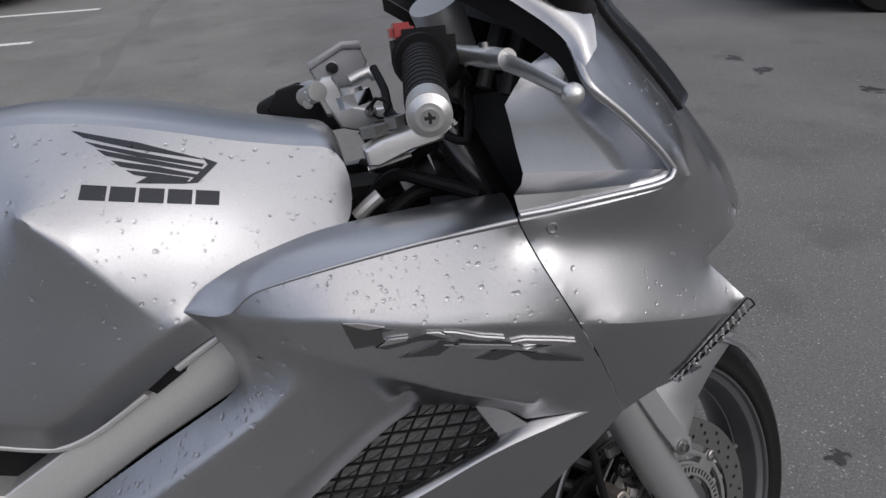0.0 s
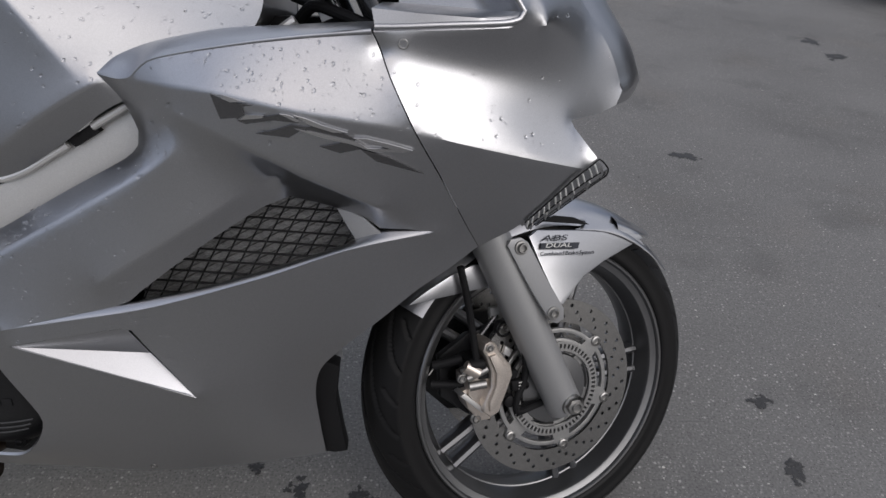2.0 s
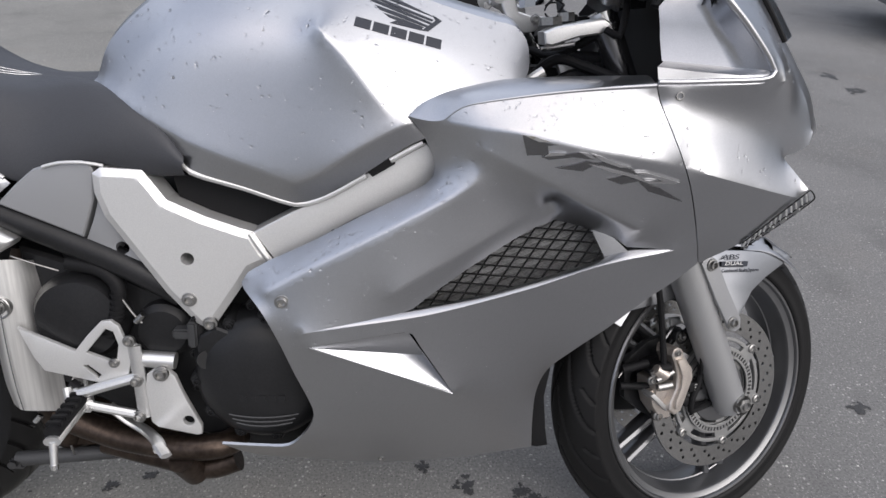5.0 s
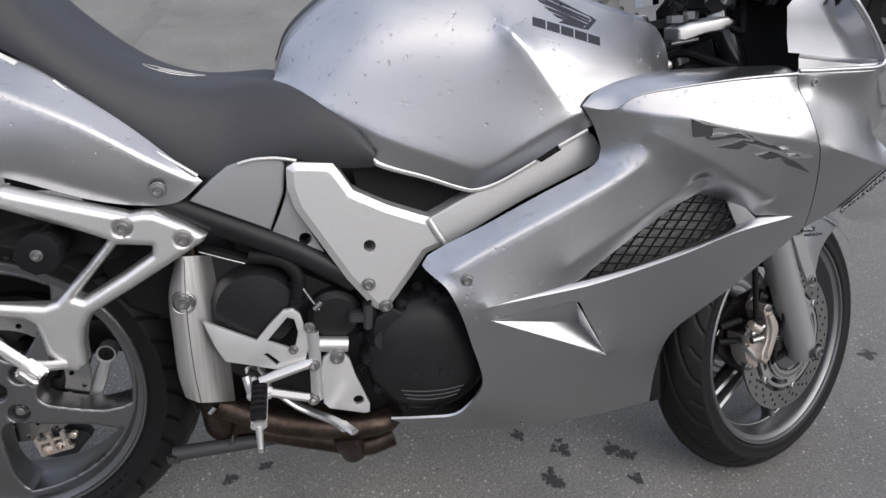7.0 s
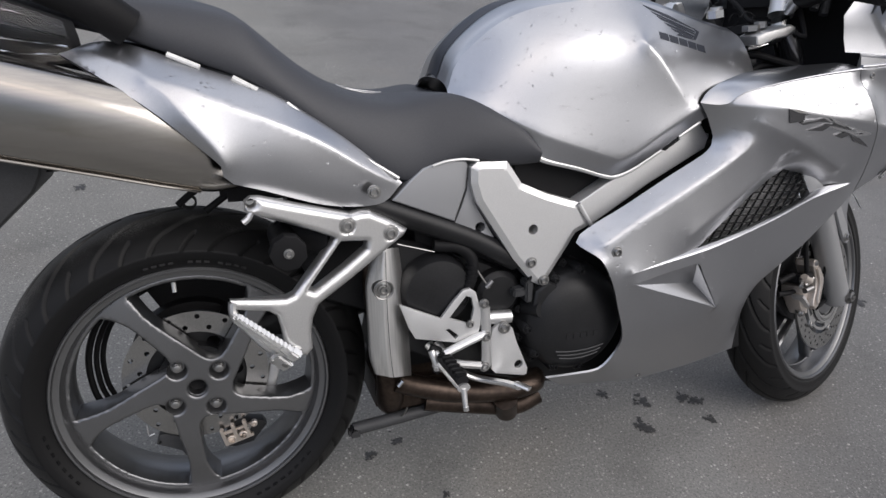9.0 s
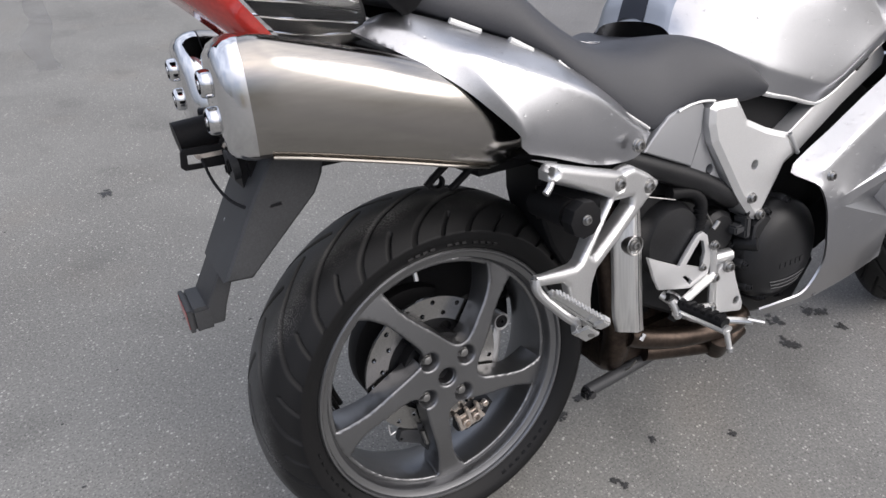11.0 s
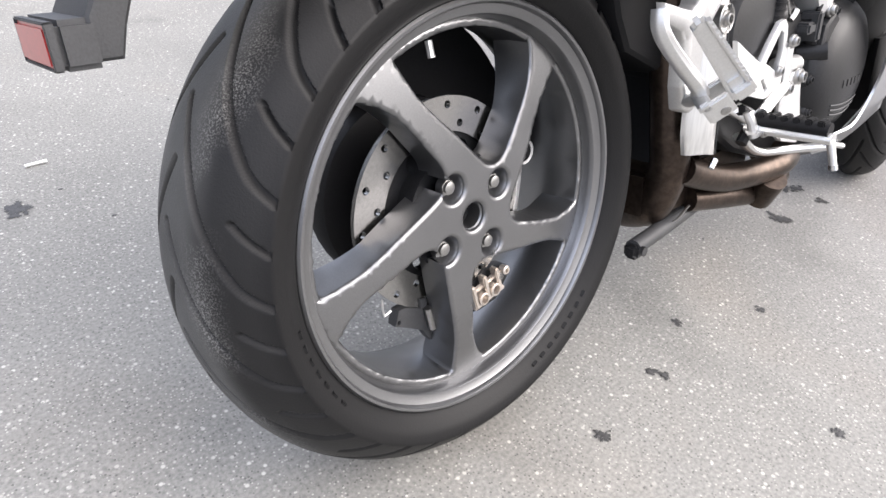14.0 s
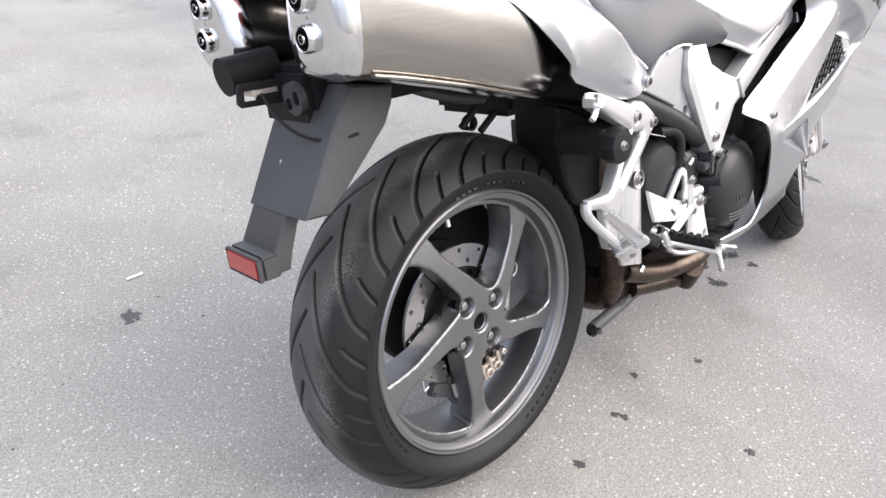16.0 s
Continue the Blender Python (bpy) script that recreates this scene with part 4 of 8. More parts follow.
# ---- bodywork ----
SEAM = [(1.212, -0.266, 0.848), (1.217, -0.262, 0.837), (1.221, -0.262, 0.827), (1.227, -0.271, 0.811), (1.234, -0.278, 0.795), (1.257, -0.284, 0.748), (1.282, -0.265, 0.702), (1.312, -0.232, 0.642), (1.338, -0.197, 0.591)]
LIP = [(0.762, -0.248, 0.497), (0.839, -0.248, 0.51), (0.946, -0.248, 0.529), (1.08, -0.246, 0.567), (1.182, -0.24, 0.601), (1.283, -0.233, 0.622)]
EDGE = [(0.908, -0.209, 0.794), (0.922, -0.217, 0.792), (0.939, -0.226, 0.791), (0.954, -0.233, 0.795), (0.974, -0.239, 0.811), (1.002, -0.245, 0.819), (1.069, -0.253, 0.831), (1.134, -0.259, 0.84), SEAM[0]]
TOP = [(0.908, -0.209, 0.794), (0.915, -0.206, 0.801), (0.927, -0.202, 0.811), (0.954, -0.195, 0.823), (0.982, -0.188, 0.831), (1.039, -0.175, 0.842), (1.126, -0.168, 0.848), (1.224, -0.178, 0.853)]
fairing = both_panels(
    "side_fairing", SILVER, bike, "silver side fairing with rain drops", grid=0.0075, bulge=0.3, angle=40,
    outline=[
        EDGE,
        SEAM,
        [(1.338, -0.197, 0.591), (1.303, -0.203, 0.564), (1.262, -0.207, 0.535), (1.215, -0.205, 0.492), (1.167, -0.195, 0.447), (1.133, -0.18, 0.405), (1.122, -0.165, 0.357), (1.124, -0.15, 0.296), (1.129, -0.14, 0.236)],
        [(1.129, -0.14, 0.236), (1.002, -0.14, 0.216), (0.864, -0.142, 0.209), (0.756, -0.155, 0.228), (0.674, -0.175, 0.251), (0.63, -0.193, 0.283)],
        [(0.63, -0.193, 0.283), (0.686, -0.2, 0.284), (0.735, -0.21, 0.291), (0.761, -0.215, 0.317), (0.775, -0.22, 0.35), (0.77, -0.226, 0.378), (0.752, -0.234, 0.426), (0.731, -0.24, 0.483), (0.708, -0.236, 0.527), (0.687, -0.214, 0.543), (0.676, -0.197, 0.553), (0.684, -0.195, 0.567), (0.716, -0.197, 0.587)],
        [(0.716, -0.197, 0.587), (0.77, -0.2, 0.614), (0.85, -0.205, 0.659), (0.927, -0.21, 0.701), (0.942, -0.21, 0.716), (0.944, -0.209, 0.732), (0.936, -0.207, 0.753), (0.926, -0.207, 0.772), (0.908, -0.209, 0.794)],
    ],
    creases=[
        [(0.96, -0.238, 0.79), (1.003, -0.258, 0.788), (1.044, -0.272, 0.786), (1.091, -0.281, 0.777), (1.137, -0.285, 0.768), (1.197, -0.286, 0.759), (1.255, -0.283, 0.749)],
        [(0.89, -0.248, 0.558), (0.905, -0.248, 0.569), (1.005, -0.244, 0.63), (1.075, -0.237, 0.676), (1.1, -0.233, 0.688)],
        [(0.714, -0.232, 0.552), (0.782, -0.236, 0.593), (0.86, -0.241, 0.636), (0.933, -0.246, 0.678), (0.969, -0.249, 0.699), (0.99, -0.251, 0.714), (0.997, -0.25, 0.728), (0.99, -0.244, 0.745)],
        [(1.004, -0.258, 0.759), (1.046, -0.268, 0.741), (1.094, -0.272, 0.719), (1.144, -0.27, 0.693), (1.218, -0.258, 0.659)],
    ],
    soft=[
        [(1.014, -0.249, 0.733), (1.067, -0.243, 0.711), (1.111, -0.233, 0.69), (1.153, -0.227, 0.666), (1.195, -0.228, 0.645)],
        [(0.802, -0.224, 0.368), (0.923, -0.217, 0.355), (1.055, -0.21, 0.381)],
        [(0.78, -0.195, 0.289), (0.881, -0.182, 0.28), (1.004, -0.175, 0.284), (1.092, -0.17, 0.293)],
    ],
    holes=[[
        [(0.762, -0.248, 0.497), (0.839, -0.245, 0.514), (0.891, -0.241, 0.524), (0.918, -0.239, 0.533), (0.932, -0.238, 0.545)],
        [(0.932, -0.238, 0.545), (1.003, -0.232, 0.598), (1.077, -0.225, 0.646), (1.112, -0.222, 0.661)],
        [(1.112, -0.222, 0.661), (1.155, -0.220, 0.65), (1.197, -0.222, 0.636), (1.217, -0.226, 0.624)],
        [(1.217, -0.226, 0.624), (1.249, -0.230, 0.624), (1.283, -0.233, 0.622)],
        LIP[::-1],
    ], [
        [(0.772, -0.247, 0.476), (0.838, -0.247, 0.489), (0.907, -0.246, 0.5)],
        [(0.907, -0.246, 0.5), (0.918, -0.245, 0.497), (0.929, -0.243, 0.478), (0.959, -0.238, 0.431), (0.981, -0.233, 0.395)],
        [(0.981, -0.233, 0.395), (0.772, -0.247, 0.476)],
    ]],
)

# the flat shoulder above the edge
e_pts, t_pts = resample(EDGE, 60), resample(TOP, 60)
for sg in (1, -1):
    rows = []
    for f in np.linspace(0, 1, 9):
        r = e_pts + (t_pts - e_pts) * f
        r[:, 2] += 0.0045 * np.sin(math.pi * f) * np.clip(np.linspace(0, 6, 60), 0, 1) + 0.0015 * (1 - (1 - min(1, 5 * f)) ** 2)
        rows.append([(x, y * sg, z) for x, y, z in r])
    part("shoulder", grid_mesh(rows), SILVER, fairing, angle=70)

# the ledge along the lower lip of the opening
INNER = [(0.762, -0.247, 0.498), (0.838, -0.242, 0.514), (0.91, -0.237, 0.529), (1.005, -0.235, 0.55), (1.08, -0.233, 0.572), (1.183, -0.227, 0.606), (1.22, -0.223, 0.621), (1.249, -0.227, 0.623), (1.284, -0.233, 0.622)]
lip_a, lip_b = resample(LIP, 70), resample(INNER, 70)
for sg in (1, -1):
    part("lip", grid_mesh([[(x, y * sg, z) for x, y, z in lip_a + (lip_b - lip_a) * f + (0, 0.0006, 0.002 * math.sin(math.pi * f) ** 0.5)] for f in (0, 0.1, 0.25, 0.5, 0.75, 1)]), SILVER, fairing, angle=60)

# the sunken notch below the opening: a ramp, an overhang and an end face
def facet_mesh(tris):
    bm = bmesh.new()
    for f in tris:
        bm.faces.new([bm.verts.new(p) for p in f])
    return bm


for sg in (1, -1):
    NA, NM, NB, NC, ND = [(x, y * sg, z) for x, y, z in ((0.772, -0.246, 0.475), (0.838, -0.246, 0.489), (0.912, -0.245, 0.5), (0.981, -0.233, 0.394), (0.937, -0.210, 0.446))]
    part("notch", facet_mesh([(NA, NC, ND), (NA, ND, NM), (NM, ND, NB), (NB, ND, NC)]), SILVER, fairing, angle=20)

# diamond grille and radiator behind the opening
def lattice(poly, y_at, pitch, bar, slopes, flat=(1.0, 1.0)):
    """Crossing flat bars clipped to an outline; y_at(x, z) gives the depth."""
    poly = np.array(poly)
    bms = []
    lo, hi = poly.min(0), poly.max(0)
    for k, sl in enumerate(slopes):
        d = np.array([math.cos(sl), math.sin(sl)])
        nrm = np.array([-d[1], d[0]])
        cs = [nrm @ p for p in ((lo[0], lo[1]), (hi[0], lo[1]), (lo[0], hi[1]), (hi[0], hi[1]))]
        for c in np.arange(min(cs), max(cs), pitch[k]):
            ts = np.arange(-2, 3, 0.004)
            pts = c * nrm + ts[:, None] * d
            ok = inside(poly, pts)
            if ok.sum() < 3:
                continue
            p = pts[ok]
            a, b = p[0], p[-1]
            y = y_at(*((a + b) / 2)) + 0.0012 * k
            bms.append(tube([(a[0], y_at(*a) + 0.0012 * k, a[1]), (b[0], y_at(*b) + 0.0012 * k, b[1])], bar, 6, step=0.02, flat=flat))
    return merge(*bms)


GRILLE = [(0.913, 0.506), (0.925, 0.541), (1.002, 0.598), (1.076, 0.649), (1.113, 0.666), (1.162, 0.654), (1.197, 0.594), (1.081, 0.552), (0.94, 0.507)]
part("grille", lattice(GRILLE, lambda x, z: -0.211 - 0.04 * (x - 0.936), (0.0150, 0.0165), 0.0011, (radians(-3), radians(61)), (2.4, 1.0)), GRILLE_PAINT, bike, "black diamond mesh grille")
# wires added to stand in for light caught on the bars' edges
part("grille_strokes", lattice(GRILLE, lambda x, z: -0.2045 - 0.04 * (x - 0.936), (0.0095,), 0.0008, (radians(28),), (2.0, 1.0)), BOLT, bike, "thin grey wires added for the pale glints in the grille")
part("grille_end", plate([(1.163, 0.651), (1.198, 0.636), (1.219, 0.618), (1.214, 0.609), (1.194, 0.595)], -0.2185, -0.2145, bevel=0.001, lean=(-0.18, 1.163)), SILVER_MATT, bike)
part("radiator", plate([(0.898, 0.478), (0.92, 0.54), (0.999, 0.599), (1.114, 0.665), (1.181, 0.651), (1.219, 0.575), (1.082, 0.529), (0.935, 0.475)], -0.178, -0.15, bevel=0), RADIATOR, bike, "grey radiator core behind the grille")
part("inner_duct", plate([(1.06, 0.385), (1.138, 0.385), (1.152, 0.378), (1.146, 0.326), (1.154, 0.263), (1.16, 0.231), (1.141, 0.228), (1.06, 0.242)], -0.13, -0.1, bevel=0.003), BLACK, bike)

# front cowl ahead of the seam
RIB = [(1.215, -0.263, 0.852), (1.246, -0.263, 0.853), (1.279, -0.262, 0.855), (1.319, -0.259, 0.857), (1.35, -0.256, 0.859), (1.365, -0.253, 0.863), (1.369, -0.252, 0.87), (1.355, -0.253, 0.889), (1.321, -0.256, 0.924), (1.29, -0.258, 0.952), (1.286, -0.248, 0.966), (1.286, -0.236, 0.981)]
cowl = both_panels(
    "front_cowl", SILVER, bike, "silver front cowl", grid=0.006, bulge=0.3,
    outline=[
        [(x + 0.0016, y, z) for x, y, z in SEAM[::-1]],
        [(SEAM[0][0] + 0.0016, SEAM[0][1], SEAM[0][2]), RIB[0]],
        RIB,
        [RIB[-1], (1.284, -0.225, 0.996), (1.274, -0.22, 1.012), (1.26, -0.215, 1.03)],
        [(1.26, -0.215, 1.03), (1.306, -0.17, 1.044), (1.341, -0.14, 1.02), (1.389, -0.125, 0.97), (1.445, -0.115, 0.905)],
        [(1.445, -0.115, 0.905), (1.471, -0.115, 0.871), (1.504, -0.115, 0.825), (1.522, -0.115, 0.784), (1.523, -0.12, 0.777), (1.514, -0.13, 0.76)],
        [(1.514, -0.13, 0.76), (1.484, -0.15, 0.751), (1.445, -0.185, 0.748), (1.455, -0.2, 0.732), (1.474, -0.211, 0.709)],
        [(1.474, -0.211, 0.709), (1.463, -0.213, 0.701), (1.443, -0.215, 0.684), (1.419, -0.213, 0.658), (1.397, -0.207, 0.631), (1.377, -0.202, 0.614), (1.357, -0.199, 0.602), (SEAM[-1][0] + 0.0016, SEAM[-1][1], SEAM[-1][2])],
    ],
    creases=[
        [(1.215, -0.268, 0.847), (1.245, -0.268, 0.849), (1.278, -0.267, 0.85), (1.318, -0.263, 0.852), (1.353, -0.258, 0.854)],
        [(1.257, -0.284, 0.749), (1.308, -0.277, 0.736), (1.389, -0.25, 0.715), (1.455, -0.222, 0.698)],
        [(1.397, -0.236, 0.857), (1.392, -0.228, 0.877), (1.355, -0.227, 0.919), (1.318, -0.23, 0.956), (1.3, -0.226, 0.981), (1.286, -0.219, 1.011)],
    ],
    soft=[
        [(1.223, -0.261, 0.827), (1.27, -0.252, 0.819), (1.323, -0.24, 0.802), (1.382, -0.22, 0.777), (1.443, -0.185, 0.75)],
        [(1.267, -0.257, 0.833), (1.326, -0.24, 0.826), (1.386, -0.212, 0.809), (1.45, -0.17, 0.785)],
        [(1.445, -0.182, 0.862), (1.425, -0.186, 0.893), (1.385, -0.19, 0.935), (1.35, -0.191, 0.975)],
        [(1.282, -0.270, 0.786), (1.342, -0.256, 0.76), (1.414, -0.228, 0.728)],
    ],
)
# the recessed inner panel behind the rib
for sg in (1, -1):
    lower = [(x, (y - 0.001) * sg, z) for x, y, z in RIB[:7]]
    part("rib", tube(lower, 0.0036, 10, step=0.006), SILVER, cowl, angle=80)
    upper = [(x, (y + 0.001) * sg, z) for x, y, z in RIB[6:]]
    part("rib", tube(upper, (0.0038, 0.005), 12, step=0.006), SILVER, cowl, angle=80)
    part("rib", tube([(x, (y + 0.0005) * sg, z) for x, y, z in EDGE[3:]], (0.0012, 0.0032), 10, step=0.01), SILVER, fairing, angle=80)


def mixed(rows, k):
    return [[tuple(np.array(a) + (np.array(b) - np.array(a)) * f / k) for a, b in zip(r[:-1], r[1:]) for f in range(k)] + [r[-1]] for r in rows]


PANEL = [
    [(SEAM[0][0] + 0.004, SEAM[0][1] + 0.003, SEAM[0][2])] + [(x, y + 0.0015, z) for x, y, z in (RIB[1], RIB[3], RIB[5])],
    [(1.212, -0.2615, 0.87), (1.261, -0.2605, 0.866), (1.322, -0.2565, 0.863), (1.367, -0.2505, 0.864)],
    [(1.223, -0.249, 0.876), (1.267, -0.249, 0.872), (1.324, -0.249, 0.867), (1.367, -0.25, 0.866)],
    [(1.239, -0.204, 0.876), (1.282, -0.216, 0.874), (1.333, -0.231, 0.871), (1.366, -0.25, 0.87)],
    [(1.235, -0.199, 0.901), (1.272, -0.21, 0.899), (1.317, -0.223, 0.897), (1.346, -0.251, 0.898)],
    [(1.232, -0.198, 0.922), (1.261, -0.206, 0.922), (1.298, -0.218, 0.92), (1.323, -0.251, 0.923)],
    [(1.228, -0.197, 0.942), (1.249, -0.203, 0.944), (1.277, -0.212, 0.945), (1.292, -0.25, 0.951)],
    [(1.251, -0.197, 0.973), (1.268, -0.203, 0.974), (1.286, -0.212, 0.974), (1.286, -0.246, 0.97)],
    [(1.276, -0.197, 0.988), (1.28, -0.203, 0.991), (1.282, -0.212, 0.992), (1.278, -0.236, 0.99)]]
for sg in (1, -1):
    part("inner_panel", grid_mesh(mixed([[(x, y * sg, z) for x, y, z in r] for r in PANEL], 4)), SILVER, cowl, angle=50)
# nose between the two halves, with the dark lamp glass
nose_rows = []
edge_line = [(1.341, -0.14, 1.02), (1.389, -0.125, 0.97), (1.445, -0.115, 0.905), (1.471, -0.115, 0.871), (1.504, -0.115, 0.825), (1.522, -0.115, 0.784), (1.523, -0.12, 0.777), (1.514, -0.13, 0.76)]
for k in (1, 0.75, 0.4, 0, -0.4, -0.75, -1):
    nose_rows.append([(x + 0.055 * (1 - k * k), y * k, z + 0.006 * (1 - k * k)) for x, y, z in edge_line])
part("nose", loft(nose_rows, 30, 4), SILVER, bike)
part("headlamp_glass", loft([[(1.475 - 2.2 * y * y, y, 0.75), (1.48 - 2 * y * y, y, 0.71), (1.40 - 2 * y * y, y, 0.63)] for y in (-0.19, -0.1, 0, 0.1, 0.19)], 14, 4), CLEAR, bike)
for sg in (1, -1):
    strip = [[(x, y * sg, z) for x, y, z in r] for r in (
        [(1.392, -0.208, 0.627), (1.42, -0.214, 0.658), (1.445, -0.216, 0.684), (1.475, -0.212, 0.708)],
        [(1.395, -0.206, 0.62), (1.429, -0.21, 0.653), (1.458, -0.212, 0.678), (1.488, -0.206, 0.696)],
        [(1.4, -0.196, 0.613), (1.437, -0.196, 0.642), (1.469, -0.196, 0.668), (1.492, -0.19, 0.683)])]
    lens = part("lamp_lens", loft(strip, 30, 5), CLEAR, bike, "clear ribbed lamp lens")
    back = [[(x - 0.006, y * 0.96, z + 0.002) for x, y, z in r] for r in strip]
    part("lamp_reflector", loft(back, 30, 3), FORK_GREY, lens)
    up, mid, low = [resample([(x + 0.0012, y * 1.006, z) for x, y, z in r], 60) for r in strip]
    part("lens_frame", tube([tuple(p) for p in list(up[::6]) + [up[-1], mid[-1], low[-1]] + list(low[::-6])], 0.0010, 8, step=0.006), BLACK, lens)
    part("lens_divider", tube([tuple(p) for p in mid[::6]], 0.0009, 8, step=0.008), BLACK, lens)
    for f in np.linspace(0.06, 0.94, 13):
        k = int(f * 59)
        a, b = up[k], mid[max(0, k - 3)]
        part("lens_rib", tube([tuple(a + (b - a) * 0.12), tuple(a + (b - a) * 0.88)], 0.0017, 6, flat=(1.5, 0.6)), WHITE, lens)
    for f in np.linspace(0.1, 0.8, 5):
        k = int(f * 59)
        a, b = mid[k], low[max(0, k - 4)]
        part("lens_rib", tube([tuple(a + (b - a) * 0.2), tuple(a + (b - a) * 0.8)], 0.0018, 6, flat=(2.0, 0.6)), ALU_PAINT, lens)

# ---- fuel tank ----
K1 = [(1.03, -0.105, 0.918), (0.97, -0.112, 0.932), (0.875, -0.118, 0.958), (0.8, -0.122, 0.971), (0.74, -0.12, 0.972), (0.69, -0.114, 0.967), (0.63, -0.106, 0.958), (0.574, -0.098, 0.939), (0.525, -0.09, 0.906), (0.486, -0.086, 0.866), (0.468, -0.088, 0.822)]
tank_v, tank_t = panel_mesh(
    outline=[
        [(0.463, -0.105, 0.812), (0.524, -0.145, 0.782), (0.584, -0.167, 0.741), (0.612, -0.175, 0.706), (0.681, -0.178, 0.684), (0.752, -0.18, 0.665)],
        [(0.752, -0.18, 0.665), (0.789, -0.183, 0.676), (0.847, -0.19, 0.711), (0.916, -0.199, 0.758), (1.0, -0.198, 0.79), (1.05, -0.178, 0.825)],
        [(1.05, -0.178, 0.825), (1.071, -0.152, 0.847), (1.077, -0.13, 0.871), (1.074, -0.113, 0.895), (1.059, -0.104, 0.912), K1[0]],
        K1,
        [K1[-1], (0.463, -0.105, 0.812)],
    ],
    creases=[
        [(0.481, -0.122, 0.807), (0.532, -0.155, 0.785), (0.611, -0.180, 0.748), (0.718, -0.194, 0.71), (0.754, -0.198, 0.698)],
        [(0.754, -0.198, 0.698), (0.785, -0.202, 0.71), (0.836, -0.209, 0.745), (0.905, -0.212, 0.785)],
        [(0.79, -0.198, 0.9), (0.821, -0.203, 0.87), (0.853, -0.207, 0.829), (0.886, -0.209, 0.788)],
    ],
    soft=[
        [(0.517, -0.118, 0.869), (0.542, -0.13, 0.894), (0.592, -0.149, 0.923), (0.652, -0.164, 0.934), (0.714, -0.178, 0.924), (0.793, -0.194, 0.9)],
        [(0.561, -0.153, 0.86), (0.606, -0.16, 0.889), (0.65, -0.17, 0.879), (0.715, -0.181, 0.851), (0.802, -0.196, 0.817), (0.879, -0.207, 0.786)],
        [(0.515, -0.147, 0.827), (0.575, -0.164, 0.817), (0.668, -0.179, 0.795), (0.765, -0.193, 0.768)],
        [(0.835, -0.19, 0.912), (0.89, -0.181, 0.897), (0.951, -0.161, 0.879), (1.01, -0.145, 0.868)],
        [(0.908, -0.195, 0.825), (0.972, -0.178, 0.839), (1.04, -0.16, 0.853)],
    ], grid=0.008, passes=40, bulge=0.3)
part_tank = part("fuel_tank", sheet(tank_v, tank_t, 0.003), SILVER, bike, "silver fuel tank with rain drops", angle=40)
part("tank_side", sheet(tank_v, tank_t, 0.003, True), SILVER, part_tank, angle=40)
top_rows = [K1, [(x, y * 0.82, z + 0.009) for x, y, z in K1], [(x, y * 0.45, z + 0.0155) for x, y, z in K1], [(x, 0, z + 0.017) for x, y, z in K1]]
top_rows += [[(x, -y, z) for x, y, z in r] for r in top_rows[2::-1]]
part("tank_top", loft(top_rows, 60, 5), SILVER, part_tank, angle=60)
FRONT_EDGE = [K1[0], (1.059, -0.104, 0.912), (1.074, -0.113, 0.895), (1.077, -0.13, 0.871), (1.071, -0.152, 0.847), (1.05, -0.178, 0.825)]
front_rows = [[(x - 0.001, y * k, z + d * w) for (x, y, z), w in zip(FRONT_EDGE, (1, 0.9, 0.6, 0.3, 0.1, 0))] for k, d in ((1, 0), (0.82, 0.009), (0.45, 0.0155), (0, 0.017), (-0.45, 0.0155), (-0.82, 0.009), (-1, 0))]
part("tank_front", loft(front_rows, 20, 4), SILVER, part_tank, angle=60)
pad = [(x - 0.001, y * 0.36, z + 0.016) for x, y, z in K1[6:]]
pad_rows = [pad, [(x, y * 0.6, z + 0.0045) for x, y, z in pad], [(x, 0, z + 0.007) for x, y, z in pad]]
pad_rows += [[(x, -y, z) for x, y, z in r] for r in pad_rows[1::-1]]
part("tank_pad", loft(pad_rows, 24, 4), DECAL, part_tank, "glossy dark tank pad", angle=60)
part("tank_trim", tube([(0.565, -0.158, 0.748), (0.590, -0.166, 0.728), (0.612, -0.1715, 0.706), (0.683, -0.175, 0.686), (0.754, -0.176, 0.665), (0.792, -0.179, 0.675), (0.851, -0.183, 0.709)], 0.0052, 10), ALU_PAINT, part_tank)
part("tank_trim", tube([(0.884, -0.186, 0.732), (0.928, -0.188, 0.757)], 0.0052, 10), ALU_PAINT, part_tank)
part("tank_clip", plate([(0.851, 0.715), (0.882, 0.735), (0.891, 0.726), (0.86, 0.707)], -0.187, -0.17, bevel=0.002), BLACK, bike)
# black sheet added to darken the gap below the tank like shade
part("tank_shadow_panel", plate([(0.574, 0.704), (0.779, 0.661), (0.961, 0.76), (0.977, 0.723), (0.703, 0.607), (0.584, 0.655)], -0.14, -0.12, bevel=0), BLACK, bike, "black sheet added for the shade under the tank")

# ---- seat ----
S_LOW = [(-0.2, -0.085, 0.955), (-0.041, -0.115, 0.917), (0.019, -0.128, 0.896), (0.127, -0.14, 0.855), (0.19, -0.147, 0.816), (0.263, -0.152, 0.756), (0.343, -0.157, 0.697), (0.386, -0.158, 0.686), (0.432, -0.162, 0.708), (0.487, -0.167, 0.715), (0.562, -0.172, 0.701), (0.605, -0.173, 0.701)]
